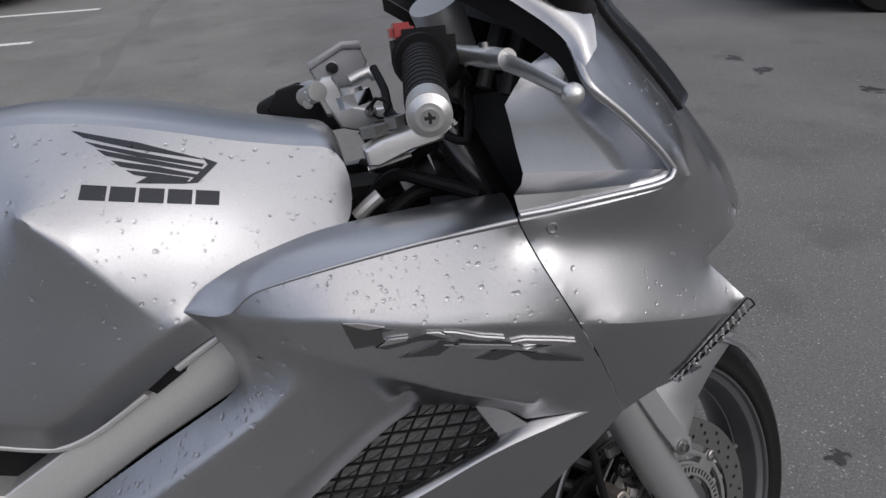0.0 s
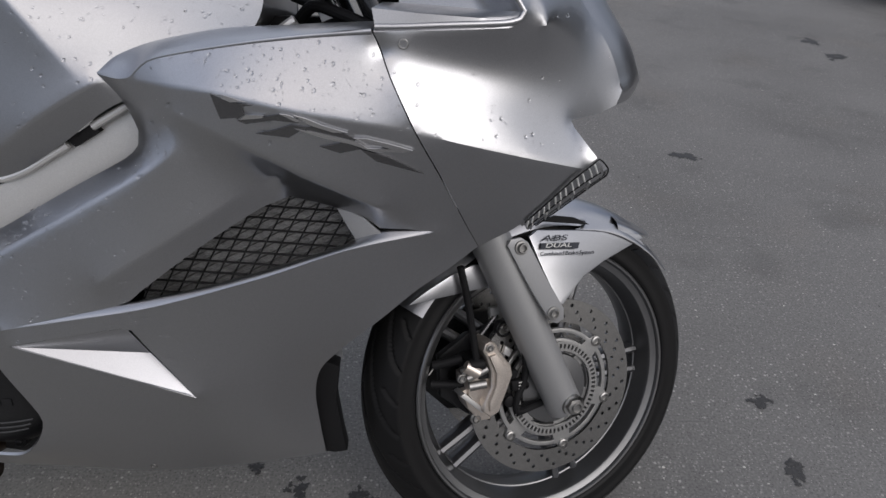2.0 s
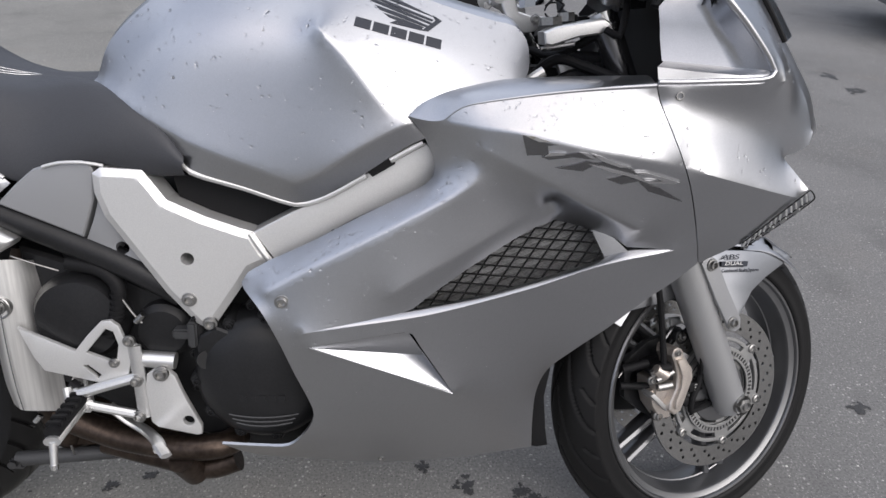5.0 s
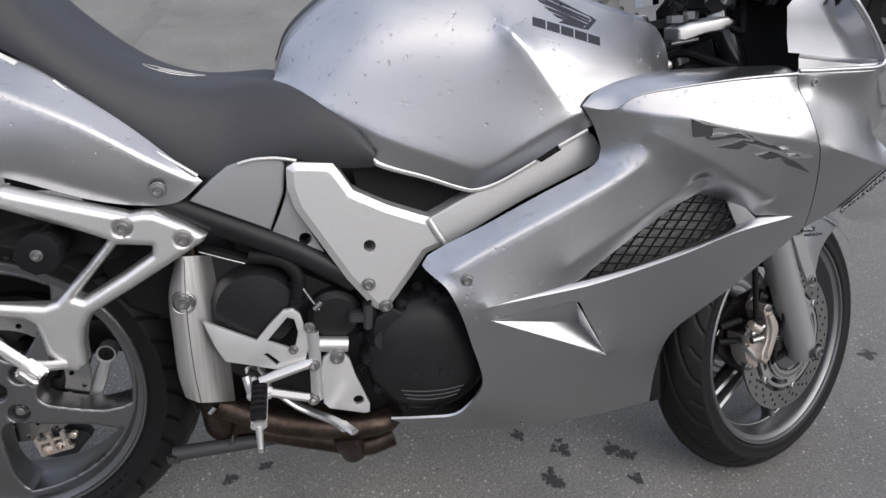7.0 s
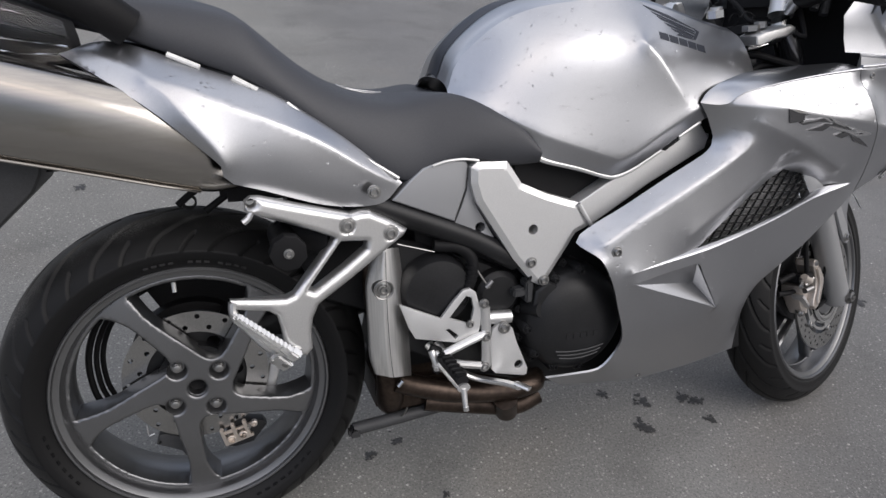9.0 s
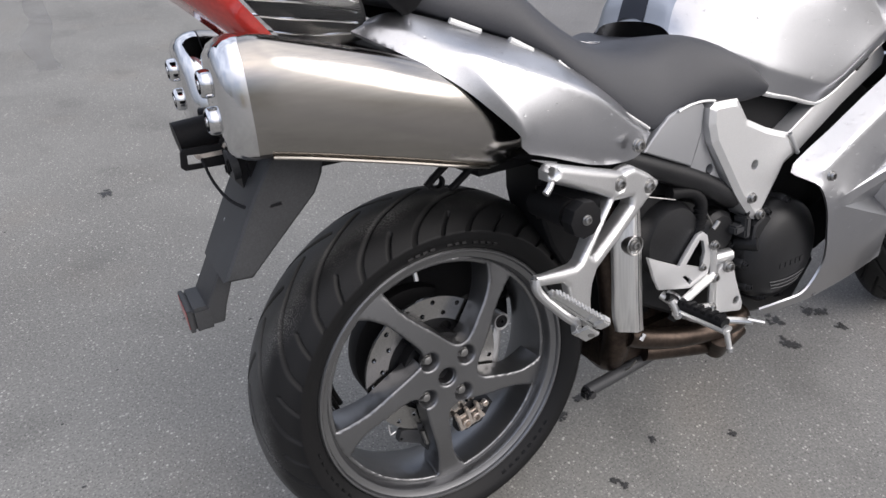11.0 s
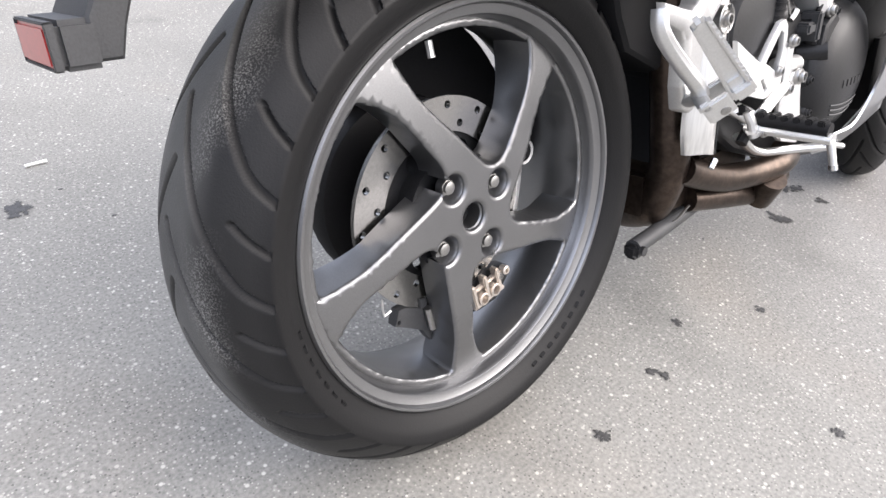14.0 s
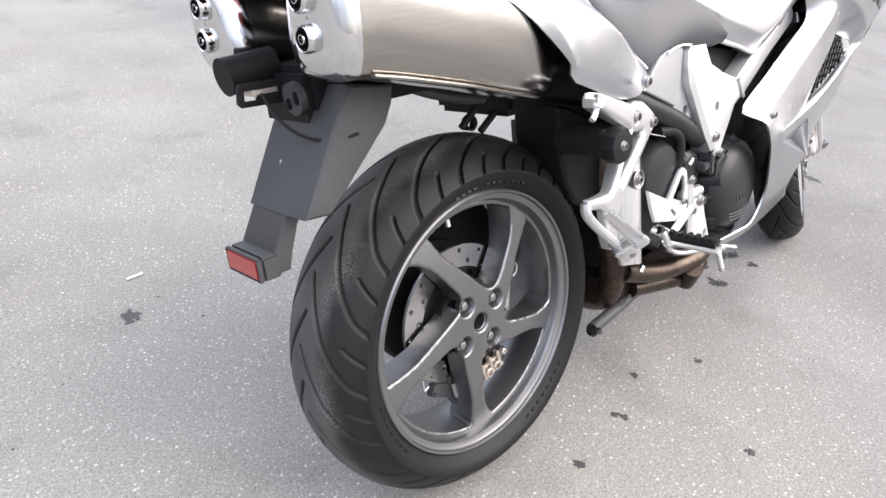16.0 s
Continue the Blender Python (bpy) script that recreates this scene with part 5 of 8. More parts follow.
S_SHO = [(-0.2, -0.085, 0.985), (-0.07, -0.1, 0.972), (0.05, -0.108, 0.954), (0.128, -0.112, 0.934), (0.165, -0.115, 0.9), (0.203, -0.117, 0.868), (0.25, -0.12, 0.836), (0.3, -0.122, 0.813), (0.38, -0.122, 0.800), (0.461, -0.125, 0.814), (0.524, -0.148, 0.795), (0.575, -0.165, 0.765), (0.604, -0.176, 0.728)]
S_MID = [(-0.2, 0, 1.0), (-0.07, 0, 0.99), (0.05, 0, 0.972), (0.13, 0, 0.945), (0.205, 0, 0.878), (0.26, 0, 0.842), (0.32, 0, 0.822), (0.40, 0, 0.812), (0.47, 0, 0.812), (0.5, 0, 0.80), (0.53, 0, 0.76)]
flank = [tuple(0.5 * (np.array(a) + np.array(b)) + (0, -0.012, 0)) for a, b in zip(resample(S_LOW, 40), resample(S_SHO, 40))]
inner = [tuple(p) for p in (0.55 * resample(S_SHO, 40) + 0.45 * resample(S_MID, 40) + (0, 0, 0.006))]
half = [S_LOW, flank, S_SHO, inner]
tuck = [(x, y + 0.03, z - 0.004) for x, y, z in S_LOW]
seat_rows = [tuck] + half + [S_MID] + [[(x, -y, z) for x, y, z in r] for r in half[::-1]]
part("seat", loft(seat_rows, 80, 6), SEAT, bike, "dark grey vinyl two-up seat", angle=60)

# ---- tail panels ----
tail = both_panels(
    "tail_panel", SILVER, bike, "silver tail panel", grid=0.006, angle=60, bulge=0.3,
    outline=[
        [(-0.079, -0.12, 0.905), (-0.055, -0.12, 0.909), (-0.02, -0.123, 0.903), (0.065, -0.135, 0.873), (0.157, -0.143, 0.838), (0.205, -0.148, 0.809), (0.281, -0.153, 0.754), (0.363, -0.158, 0.681)],
        [(0.363, -0.158, 0.681), (0.328, -0.168, 0.653), (0.276, -0.175, 0.652), (0.218, -0.183, 0.664), (0.139, -0.192, 0.693), (0.096, -0.199, 0.708)],
        [(0.096, -0.199, 0.708), (0.083, -0.2, 0.7203), (0.0813, -0.202, 0.7355), (0.0418, -0.197, 0.776), (0.0025, -0.188, 0.8129), (-0.0494, -0.168, 0.8524), (-0.1116, -0.132, 0.8926)],
        [(-0.1116, -0.132, 0.8926), (-0.079, -0.12, 0.905)],
    ],
    creases=[
        [(-0.085, -0.127, 0.902), (-0.038, -0.152, 0.88), (-0.002, -0.170, 0.863), (0.03, -0.180, 0.851), (0.05, -0.184, 0.843), (0.107, -0.190, 0.8175), (0.165, -0.193, 0.793), (0.226, -0.190, 0.763), (0.29, -0.179, 0.72), (0.324, -0.171, 0.698), (0.347, -0.164, 0.684)],
        [(-0.0054, -0.175, 0.8576), (0.0176, -0.186, 0.8419), (0.0451, -0.2, 0.8032), (0.0772, -0.207, 0.7584), (0.0876, -0.207, 0.7333)],
    ],
    soft=[[(0.114, -0.2, 0.711), (0.181, -0.196, 0.69), (0.274, -0.184, 0.675)], [(0.144, -0.2, 0.764), (0.219, -0.193, 0.731)]],
)

# ---- silencers ----
def silencer(sg, parent):
    rows = []
    stations = [(-0.262, 0.835, 0.056, 0.072, -0.125), (-0.235, 0.834, 0.060, 0.073, -0.128), (-0.1, 0.80, 0.066, 0.072, -0.131), (0.0, 0.77, 0.064, 0.07, -0.126), (0.06, 0.752, 0.057, 0.067, -0.122), (0.1, 0.741, 0.046, 0.056, -0.118), (0.15, 0.728, 0.034, 0.034, -0.11)]
    st = resample([(x, z, w, h) for x, z, w, h, _ in stations], 24)
    yc = np.interp(st[:, 0], [s[0] for s in stations], [s[4] for s in stations])
    # a six-sided section with rounded corners
    sec = np.array([(0.0, 1.0), (-0.56, 0.98), (-0.97, 0.50), (-1.03, -0.45), (-0.80, -0.93), (0.0, -1.0), (0.80, -0.93), (1.03, -0.45), (0.97, 0.50), (0.56, 0.98)])
    for _ in range(3):
        nxt = np.roll(sec, -1, 0)
        sec = np.stack([sec * 0.8 + nxt * 0.2, sec * 0.2 + nxt * 0.8], 1).reshape(-1, 2)
    for (x, z, w, h), y in zip(st, yc):
        rows.append([(x, sg * (y + w * c - 0.006 * s), z + h * s) for c, s in sec])
    can = part("silencer", grid_mesh(rows, wrap_u=True, cap=True), STEEL, parent, "brushed stainless steel silencer", angle=40)
    cap_rows = []
    base = np.array(rows[0])
    mid = base.mean(0)
    for dx, k in ((0.008, 1.012), (0.002, 1.015), (-0.008, 0.98), (-0.018, 0.9), (-0.025, 0.76), (-0.027, 0.5), (-0.027, 0.02)):
        cap_rows.append(mid + (base - mid) * (1, k, k) + (dx, 0, 0))
    part("end_cap", grid_mesh(cap_rows, wrap_u=True), CHROME, can, "polished steel end cap")
    seam = [(x, sg * (y - 0.78 * w + 0.004), z - 0.90 * h) for (x, z, w, h), y in zip(st, yc)][1:-5:2]
    part("bottom_seam", tube(seam, 0.0045, 8, flat=(1.3, 0.6)), STEEL, can, "folded steel seam under the silencer")
    part("cap_seam", grid_mesh([mid + (base - mid) * (1, k, k) + (dx, 0, 0) for dx, k in ((0.0105, 1.004), (0.0095, 1.012), (0.0085, 1.004))], wrap_u=True), BLACK, can)
    for dz, dy in ((0.021, 0.002), (-0.021, 0.0)):
        tip = lathe([(0.02, 0.0165), (-0.006, 0.0165), (-0.010, 0.0155), (-0.012, 0.0135), (-0.010, 0.0115), (0.0, 0.011), (0.0, 0.001)], 36)
        m = Matrix.Translation((-0.288, sg * (mid[1] * sg + dy), mid[2] + dz)) @ Matrix.Rotation(radians(-90), 4, "Z")
        part("tailpipe", moved(tip, m), CHROME, can)
        part("pipe_bore", moved(lathe([(-0.0125, 0.0112), (-0.002, 0.0108), (-0.002, 0.0005)], 28), m), BLACK, can)
        part("pipe_core", moved(lathe([(-0.011, 0.0062), (-0.013, 0.0055), (-0.013, 0.0045), (-0.004, 0.004), (-0.004, 0.0005)], 20), m), CHROME, can)
    return can


silencer(1, bike)
silencer(-1, bike)

# ---- frame, engine and running gear ----
def cyl(a, b, r, seg=20):
    return tube([a, b], r, seg, step=1.0)


pivot = part("pivot_plate", casting([(0.48, 0.701), (0.491, 0.709), (0.546, 0.707), (0.557, 0.692), (0.575, 0.666), (0.625, 0.643), (0.672, 0.627), (0.692, 0.621), (0.717, 0.577), (0.687, 0.564), (0.674, 0.543), (0.628, 0.475), (0.617, 0.47), (0.603, 0.478), (0.563, 0.527), (0.49, 0.64), (0.48, 0.673)], -0.13, -0.179, 0.011, 0.006,
    [ring(0.598, 0.581, 0.0095, 20)], grid=0.004, rounded=False, round_holes=False), ALU_PAINT, bike, "pale grey painted frame plate", angle=22)
part("plate_rib", tube([(0.688, -0.18, 0.621), (0.701, -0.181, 0.6), (0.716, -0.18, 0.579)], 0.004, 8), ALU_PAINT, pivot)
for at in ((0.596, -0.1795, 0.519), (0.623, -0.1795, 0.481)):
    bolt(at, 0.0108, pivot)
part("frame_spar", plate([(0.691, 0.621), (0.792, 0.677), (0.93, 0.756), (0.947, 0.747), (0.964, 0.723), (0.959, 0.704), (0.839, 0.645), (0.721, 0.577)] + [], -0.175, -0.12, bevel=0.004, seg=3), ALU_PAINT, bike, "pale grey painted frame spar")
cover = part("side_cover", plate([(0.343, 0.653), (0.376, 0.685), (0.398, 0.703), (0.422, 0.711), (0.45, 0.713), (0.474, 0.711), (0.478, 0.704), (0.474, 0.662), (0.453, 0.606), (0.418, 0.621)], -0.165, -0.13, bevel=0.005, seg=3), SILVER_MATT, bike, "silver side cover below the seat")
part("side_cover", plate([(0.482, 0.701), (0.484, 0.664), (0.49, 0.638), (0.53, 0.568), (0.456, 0.603), (0.469, 0.633), (0.478, 0.66)], -0.160, -0.13, [ring(0.503, 0.590, 0.0095)], bevel=0.003), SILVER_MATT, bike, "small silver side cover with a hole")
part("subframe_tube", tube([(0.272, -0.145, 0.662), (0.375, -0.148, 0.619), (0.488, -0.15, 0.569), (0.579, -0.15, 0.517)], 0.021, 14), DARK, bike, "black frame tube")
part("seat_trim", tube([(0.025, -0.134, 0.89), (0.068, -0.139, 0.871)], 0.004, 8), WHITE, bike)
part("seat_trim", tube([(0.111, -0.143, 0.855), (0.145, -0.147, 0.836)], 0.005, 8), WHITE, bike)
part("seat_trim", tube([(0.187, -0.15, 0.817), (0.262, -0.157, 0.754), (0.357, -0.16, 0.689)], 0.003, 8), ALU_PAINT, bike)
part("seat_trim", tube([(0.414, -0.168, 0.707), (0.435, -0.169, 0.713), (0.467, -0.17, 0.715), (0.495, -0.17, 0.711)], 0.0025, 8), ALU_PAINT, bike)
bolt((0.308, -0.189, 0.676), 0.011, tail)
bolt((0.875, -0.147, 0.222), 0.007, fairing)
bolt((1.244, -0.262, 0.836), 0.008, cowl)

# engine
engine = part("engine_block", plate([(0.339, 0.582), (0.493, 0.531), (0.598, 0.479), (0.711, 0.501), (0.834, 0.426), (0.894, 0.293), (0.821, 0.204), (0.645, 0.236), (0.485, 0.288), (0.362, 0.359), (0.341, 0.481)], -0.13, 0.15, bevel=0.015, seg=3), DARK, bike, "dark engine casing")
part("engine_upper", plate([(0.384, 0.661), (0.645, 0.654), (0.932, 0.702), (1.07, 0.614), (1.022, 0.443), (0.767, 0.385), (0.557, 0.42), (0.396, 0.541)], -0.12, 0.13, bevel=0.01), BLACK, engine)
part("radiator_side", plate([(0.994, 0.644), (1.279, 0.674), (1.289, 0.588), (1.192, 0.434), (1.079, 0.369), (0.907, 0.309), (0.82, 0.446)], -0.12, 0.12, bevel=0.01), BLACK, engine)
C = (0.697, 0.388)
clutch = part("clutch_cover", lathe([(-0.11, 0.107), (-0.150, 0.107), (-0.166, 0.105), (-0.178, 0.1), (-0.190, 0.088), (-0.198, 0.07), (-0.2035, 0.04), (-0.205, 0.018), (-0.205, 0.001)], 96, (C[0], 0, C[1])), DARK, engine, "black round clutch cover")
def cover_y(x, z):
    r = math.hypot(x - C[0], z - C[1])
    return float(np.interp(r, (0.018, 0.04, 0.07, 0.088, 0.1), (-0.205, -0.2035, -0.198, -0.190, -0.178)))


for k, dz in enumerate((-0.05, -0.0585, -0.067)):
    line = [(C[0] + f * (0.052 - 0.005 * k), C[1] + dz - 0.003 + 0.004 * f * f) for f in np.linspace(-1, 1, 9)]
    part("cover_rib", tube([(x, cover_y(x, z) - 0.0003, z) for x, z in line], 0.0015, 6), FENDER, clutch)
for k in range(5):
    x, z = C[0] - 0.034 + 0.0145 * k, C[1] - 0.018
    part("cast_mark", box((x, cover_y(x, z) - 0.0012, z - 0.0055), (x + 0.0105, cover_y(x, z) + 0.002, z + 0.0055), 0.0004), DARK, clutch)
for a in (88, 118, 150, 182, 214, 246, 278):
    x, z = C[0] + 0.101 * math.cos(radians(a)), C[1] + 0.101 * math.sin(radians(a))
    part("bolt_boss", lathe([(-0.12, 0.0125), (-0.172, 0.0115), (-0.176, 0.0095), (-0.176, 0.0005)], 20, (x, 0, z)), DARK, clutch)
    bolt((x, -0.178, z), 0.0075, clutch, mesh=DARK_BOLT_MESH)
part("cover_lug", plate([(0.600, 0.425), (0.606, 0.462), (0.632, 0.478), (0.655, 0.468), (0.640, 0.430), (0.622, 0.408)], -0.186, -0.14, bevel=0.008, seg=3), DARK, clutch)
part("oil_plug", tube([(0.604, -0.150, 0.420), (0.612, -0.178, 0.424), (0.616, -0.188, 0.426)], (0.017, 0.014), 18), DARK, clutch)
part("sensor_block", merge(box((0.565, -0.176, 0.452), (0.592, -0.150, 0.468), 0.003), box((0.588, -0.180, 0.440), (0.602, -0.150, 0.482), 0.003)), FENDER, engine)
part("sensor_lead", tube([(0.596, -0.172, 0.482), (0.606, -0.172, 0.500), (0.620, -0.165, 0.506), (0.632, -0.15, 0.500)], 0.004, 8), BLACK, engine)
for a in (100, 135, 165, 195, 225):
    bolt((C[0] + 0.112 * math.cos(radians(a)), -0.15, C[1] + 0.112 * math.sin(radians(a))), 0.0085, engine, mesh=DARK_BOLT_MESH)
part("water_pump", lathe([(-0.11, 0.07), (-0.145, 0.069), (-0.16, 0.06), (-0.165, 0.03), (-0.165, 0.001)], 48, (0.425, 0, 0.475)), DARK, engine)
part("starter_case", lathe([(-0.1, 0.045), (-0.15, 0.044), (-0.158, 0.035), (-0.16, 0.001)], 40, (0.545, 0, 0.455)), DARK, engine)
part("coolant_hose", tube([(0.419, -0.15, 0.563), (0.466, -0.155, 0.555), (0.489, -0.158, 0.531), (0.485, -0.158, 0.49), (0.467, -0.155, 0.45)], 0.011, 12), BLACK, engine, "black coolant hose")
part("coolant_hose", tube([(0.597, -0.16, 0.474), (0.611, -0.165, 0.43), (0.605, -0.165, 0.386), (0.631, -0.16, 0.322)], 0.013, 12), BLACK, engine)
part("hose_clip", tube([(0.496, -0.165, 0.512), (0.51, -0.166, 0.489), (0.52, -0.166, 0.475)], 0.0018, 8), BOLT, engine)
for f in np.linspace(0.15, 0.95, 9):
    k = np.array(resample([(0.489, -0.158, 0.531), (0.485, -0.158, 0.49), (0.467, -0.155, 0.45)], 60))[int(f * 59)]
    part("hose_ring", tube([tuple(k + (0, 0, 0.0015)), tuple(k - (0, 0, 0.0015))], 0.0125, 14, step=1), BLACK, engine)
part("spring_clip", tube([(0.512, -0.168, 0.478), (0.519, -0.169, 0.484), (0.524, -0.169, 0.49)], 0.0045, 8), BOLT, engine)
part("wiring", tube([(0.35, -0.165, 0.577), (0.386, -0.168, 0.566), (0.414, -0.168, 0.557)], 0.0012, 6), BOLT, engine)

# passenger footrest bracket, slanting out to the rear
LEAN = (0.188, 0.1)
bracket_bm = casting([(0.107, 0.684), (0.116, 0.69), (0.129, 0.689), (0.192, 0.668), (0.268, 0.644), (0.284, 0.646), (0.299, 0.645), (0.336, 0.625), (0.365, 0.605), (0.36, 0.596), (0.337, 0.582), (0.262, 0.536), (0.207, 0.504), (0.196, 0.483), (0.192, 0.46), (0.192, 0.43), (0.181, 0.419), (0.166, 0.425), (0.146, 0.453), (0.143, 0.479), (0.139, 0.499), (0.127, 0.51), (0.106, 0.516), (0.078, 0.524), (0.072, 0.541), (0.125, 0.531), (0.155, 0.526), (0.168, 0.53), (0.179, 0.542), (0.234, 0.604), (0.238, 0.61), (0.208, 0.625), (0.163, 0.645), (0.12, 0.664), (0.107, 0.671)], -0.203, -0.231, 0.0105, 0.011,
    [[(0.249, 0.602), (0.292, 0.596), (0.29, 0.584), (0.253, 0.559), (0.201, 0.528), (0.192, 0.533), (0.208, 0.553)], ring(0.116, 0.682, 0.0065)], pockets=[(ring(0.260, 0.627, 0.0135, 24), 0.004, 0.003), (ring(0.334, 0.6035, 0.0135, 24), 0.003, 0.003)], grid=0.0027, lean=LEAN)
# the foot thins towards its tip
for v in bracket_bm.verts:
    if v.co.z < 0.56:
        front = -0.231 + LEAN[0] * (v.co.x - LEAN[1])
        v.co.y = front + (v.co.y - front) * (0.42 + 0.58 * min(1, max(0, (v.co.x - 0.09) / 0.1)))
bracket = part("footrest_bracket", bracket_bm, ALU, bike, "cast aluminium passenger footrest bracket", angle=50)
part("bracket_hook", tube([(0.117, -0.219, 0.67), (0.111, -0.22, 0.66), (0.103, -0.221, 0.654)], 0.005, 8), ALU, bracket)
for at in ((0.334, -0.1855, 0.6035), (0.260, -0.1985, 0.627)):
    bolt(at, 0.0112, bracket)
part("lower_frame", tube([(0.076, -0.227, 0.535), (0.075, -0.229, 0.520), (0.083, -0.233, 0.505), (0.102, -0.241, 0.482), (0.122, -0.248, 0.461), (0.146, -0.236, 0.446), (0.166, -0.216, 0.436)], 0.007, 10, step=0.006, flat=(1.25, 1)), ALU, bracket)
PEG_X = (Vector((0.163, -0.274, 0.449)) - Vector((0.075, -0.262, 0.528))).normalized()
PEG_Y = Vector((-0.5, -0.75, -0.44)).cross(PEG_X).normalized()
PEG = Matrix.Translation((0.079, -0.2625, 0.5245)) @ Matrix((PEG_X, -PEG_Y, PEG_X.cross(PEG_Y))).transposed().to_4x4()
# a channel with raised rims, a round head and a solid root
peg_bm = merge(box((0.0, -0.009, -0.004), (0.104, 0.009, 0.001), 0.002), box((-0.002, -0.0105, -0.004), (0.106, -0.0075, 0.0065), 0.0015), box((-0.002, 0.0075, -0.004), (0.106, 0.0105, 0.0065), 0.0015), box((-0.010, -0.0085, -0.004), (0.006, 0.0085, 0.0065), 0.005), box((0.078, -0.009, -0.004), (0.104, 0.009, 0.0035), 0.003), box((0.092, -0.013, -0.006), (0.110, 0.008, 0.008), 0.003))
for v in peg_bm.verts:
    v.co.y *= 0.7 + 3.4 * max(0.0, v.co.x)
peg = part("passenger_footrest", peg_bm, ALU, bike, "folded aluminium passenger footrest")
peg.matrix_basis = PEG
for f in np.linspace(0.004, 0.086, 12):
    w = 0.0105 * (0.7 + 3.4 * f)
    part("rib", box((f - 0.002, -w - 0.0028, -0.003), (f + 0.002, -w + 0.001, 0.0055), 0.0008), ALU, peg)
part("footrest_clevis", merge(box((0.082, 0.008, -0.012), (0.112, 0.030, -0.006), 0.002), box((0.084, 0.010, 0.006), (0.112, 0.038, 0.012), 0.002), box((0.080, 0.026, -0.012), (0.094, 0.040, 0.012), 0.003)), ALU, peg)
part("pivot_pin", lathe([(-0.002, 0.0055), (0.0, 0.0052), (0.001, 0.003), (0.001, 0.0005)], 16, (0, 0, 0)), BOLT, peg).matrix_basis = Matrix.Translation((0.103, 0.020, 0.0125)) @ Matrix.Rotation(radians(90), 4, "X")
part("preload_knob", merge(plate([(0.163 + (0.0265 + 0.002 * (k % 2)) * math.cos(k * math.pi / 9), 0.604 + (0.0265 + 0.002 * (k % 2)) * math.sin(k * math.pi / 9)) for k in range(18)], -0.236, -0.212, bevel=0.0025), cyl((0.163, -0.2, 0.604), (0.163, -0.12, 0.604), 0.022)), BLACK, bike, "black ribbed preload knob")
bolt((0.163, -0.2365, 0.604), 0.008, bike)

# heat shield and exhaust
shield = part("heat_shield", loft([
    [(0.31, -0.132, 0.548), (0.297, -0.138, 0.501), (0.297, -0.14, 0.428), (0.298, -0.14, 0.362), (0.306, -0.14, 0.329)],
    [(0.312, -0.142, 0.559), (0.299, -0.148, 0.504), (0.299, -0.15, 0.432), (0.301, -0.15, 0.366), (0.307, -0.15, 0.33)],
    [(0.322, -0.158, 0.569), (0.315, -0.164, 0.507), (0.315, -0.166, 0.435), (0.317, -0.166, 0.37), (0.322, -0.165, 0.331)],
    [(0.33, -0.162, 0.57), (0.325, -0.168, 0.506), (0.325, -0.17, 0.435), (0.328, -0.17, 0.37), (0.332, -0.169, 0.329)],
    [(0.347, -0.152, 0.567), (0.348, -0.157, 0.498), (0.349, -0.159, 0.425), (0.352, -0.159, 0.359), (0.357, -0.158, 0.321)],
    [(0.364, -0.125, 0.557), (0.371, -0.128, 0.484), (0.375, -0.13, 0.408), (0.378, -0.13, 0.339), (0.379, -0.13, 0.304)]], 30, 5), BRUSHED, bike, "brushed aluminium exhaust heat shield")
part("shield_seam", tube([(0.3285, -0.1655, 0.566), (0.3265, -0.1715, 0.506), (0.3268, -0.1735, 0.435), (0.3298, -0.1735, 0.37), (0.3335, -0.1725, 0.331)], 0.0006, 6), FENDER, shield)
part("bolt_cup", lathe([(0.008, 0.0180), (-0.0120, 0.0180), (-0.0132, 0.0168), (-0.0125, 0.0152), (-0.0085, 0.0135), (-0.0085, 0.0005)], 36, (0.322, -0.158, 0.499)), BOLT, shield)
bolt((0.322, -0.1685, 0.499), 0.0105, shield)
pipe = part("exhaust_pipe", tube([(0.325, -0.075, 0.56), (0.327, -0.095, 0.477), (0.335, -0.1, 0.404), (0.338, -0.105, 0.342), (0.345, -0.104, 0.296), (0.347, -0.094, 0.259), (0.349, -0.078, 0.228), (0.375, -0.02, 0.2), (0.39, 0.04, 0.2)], 0.0275, 20), RUST, bike, "heat-browned exhaust pipe")
part("clamp_ring", tube([(0.338, -0.055, 0.253), (0.33, -0.063, 0.235), (0.337, -0.075, 0.212), (0.35, -0.092, 0.2), (0.364, -0.112, 0.21), (0.37, -0.128, 0.236)], 0.0018, 8, step=0.005), BOLT, pipe)
part("clamp_bolt", tube([(0.343, -0.165, 0.307), (0.352, -0.165, 0.317)], 0.0045, 8), CHROME, pipe)
part("exhaust_pipe", tube([(0.352, -0.12, 0.293), (0.393, -0.125, 0.276), (0.46, -0.135, 0.256), (0.538, -0.15, 0.25), (0.589, -0.16, 0.254), (0.628, -0.15, 0.255), (0.644, -0.1, 0.249)], 0.021, 16), RUST, bike, "heat-browned exhaust pipe")
part("exhaust_pipe", tube([(0.414, -0.1, 0.226), (0.508, -0.12, 0.211), (0.593, -0.14, 0.203), (0.64, -0.14, 0.218)], 0.02, 16), RUST, bike)
part("pipe_joint", tube([(0.558, -0.165, 0.237), (0.572, -0.14, 0.194)], 0.0235, 16), RUST, pipe)
part("collector", box((0.32, -0.1, 0.2), (0.62, 0.1, 0.3), 0.02), RUST, bike)

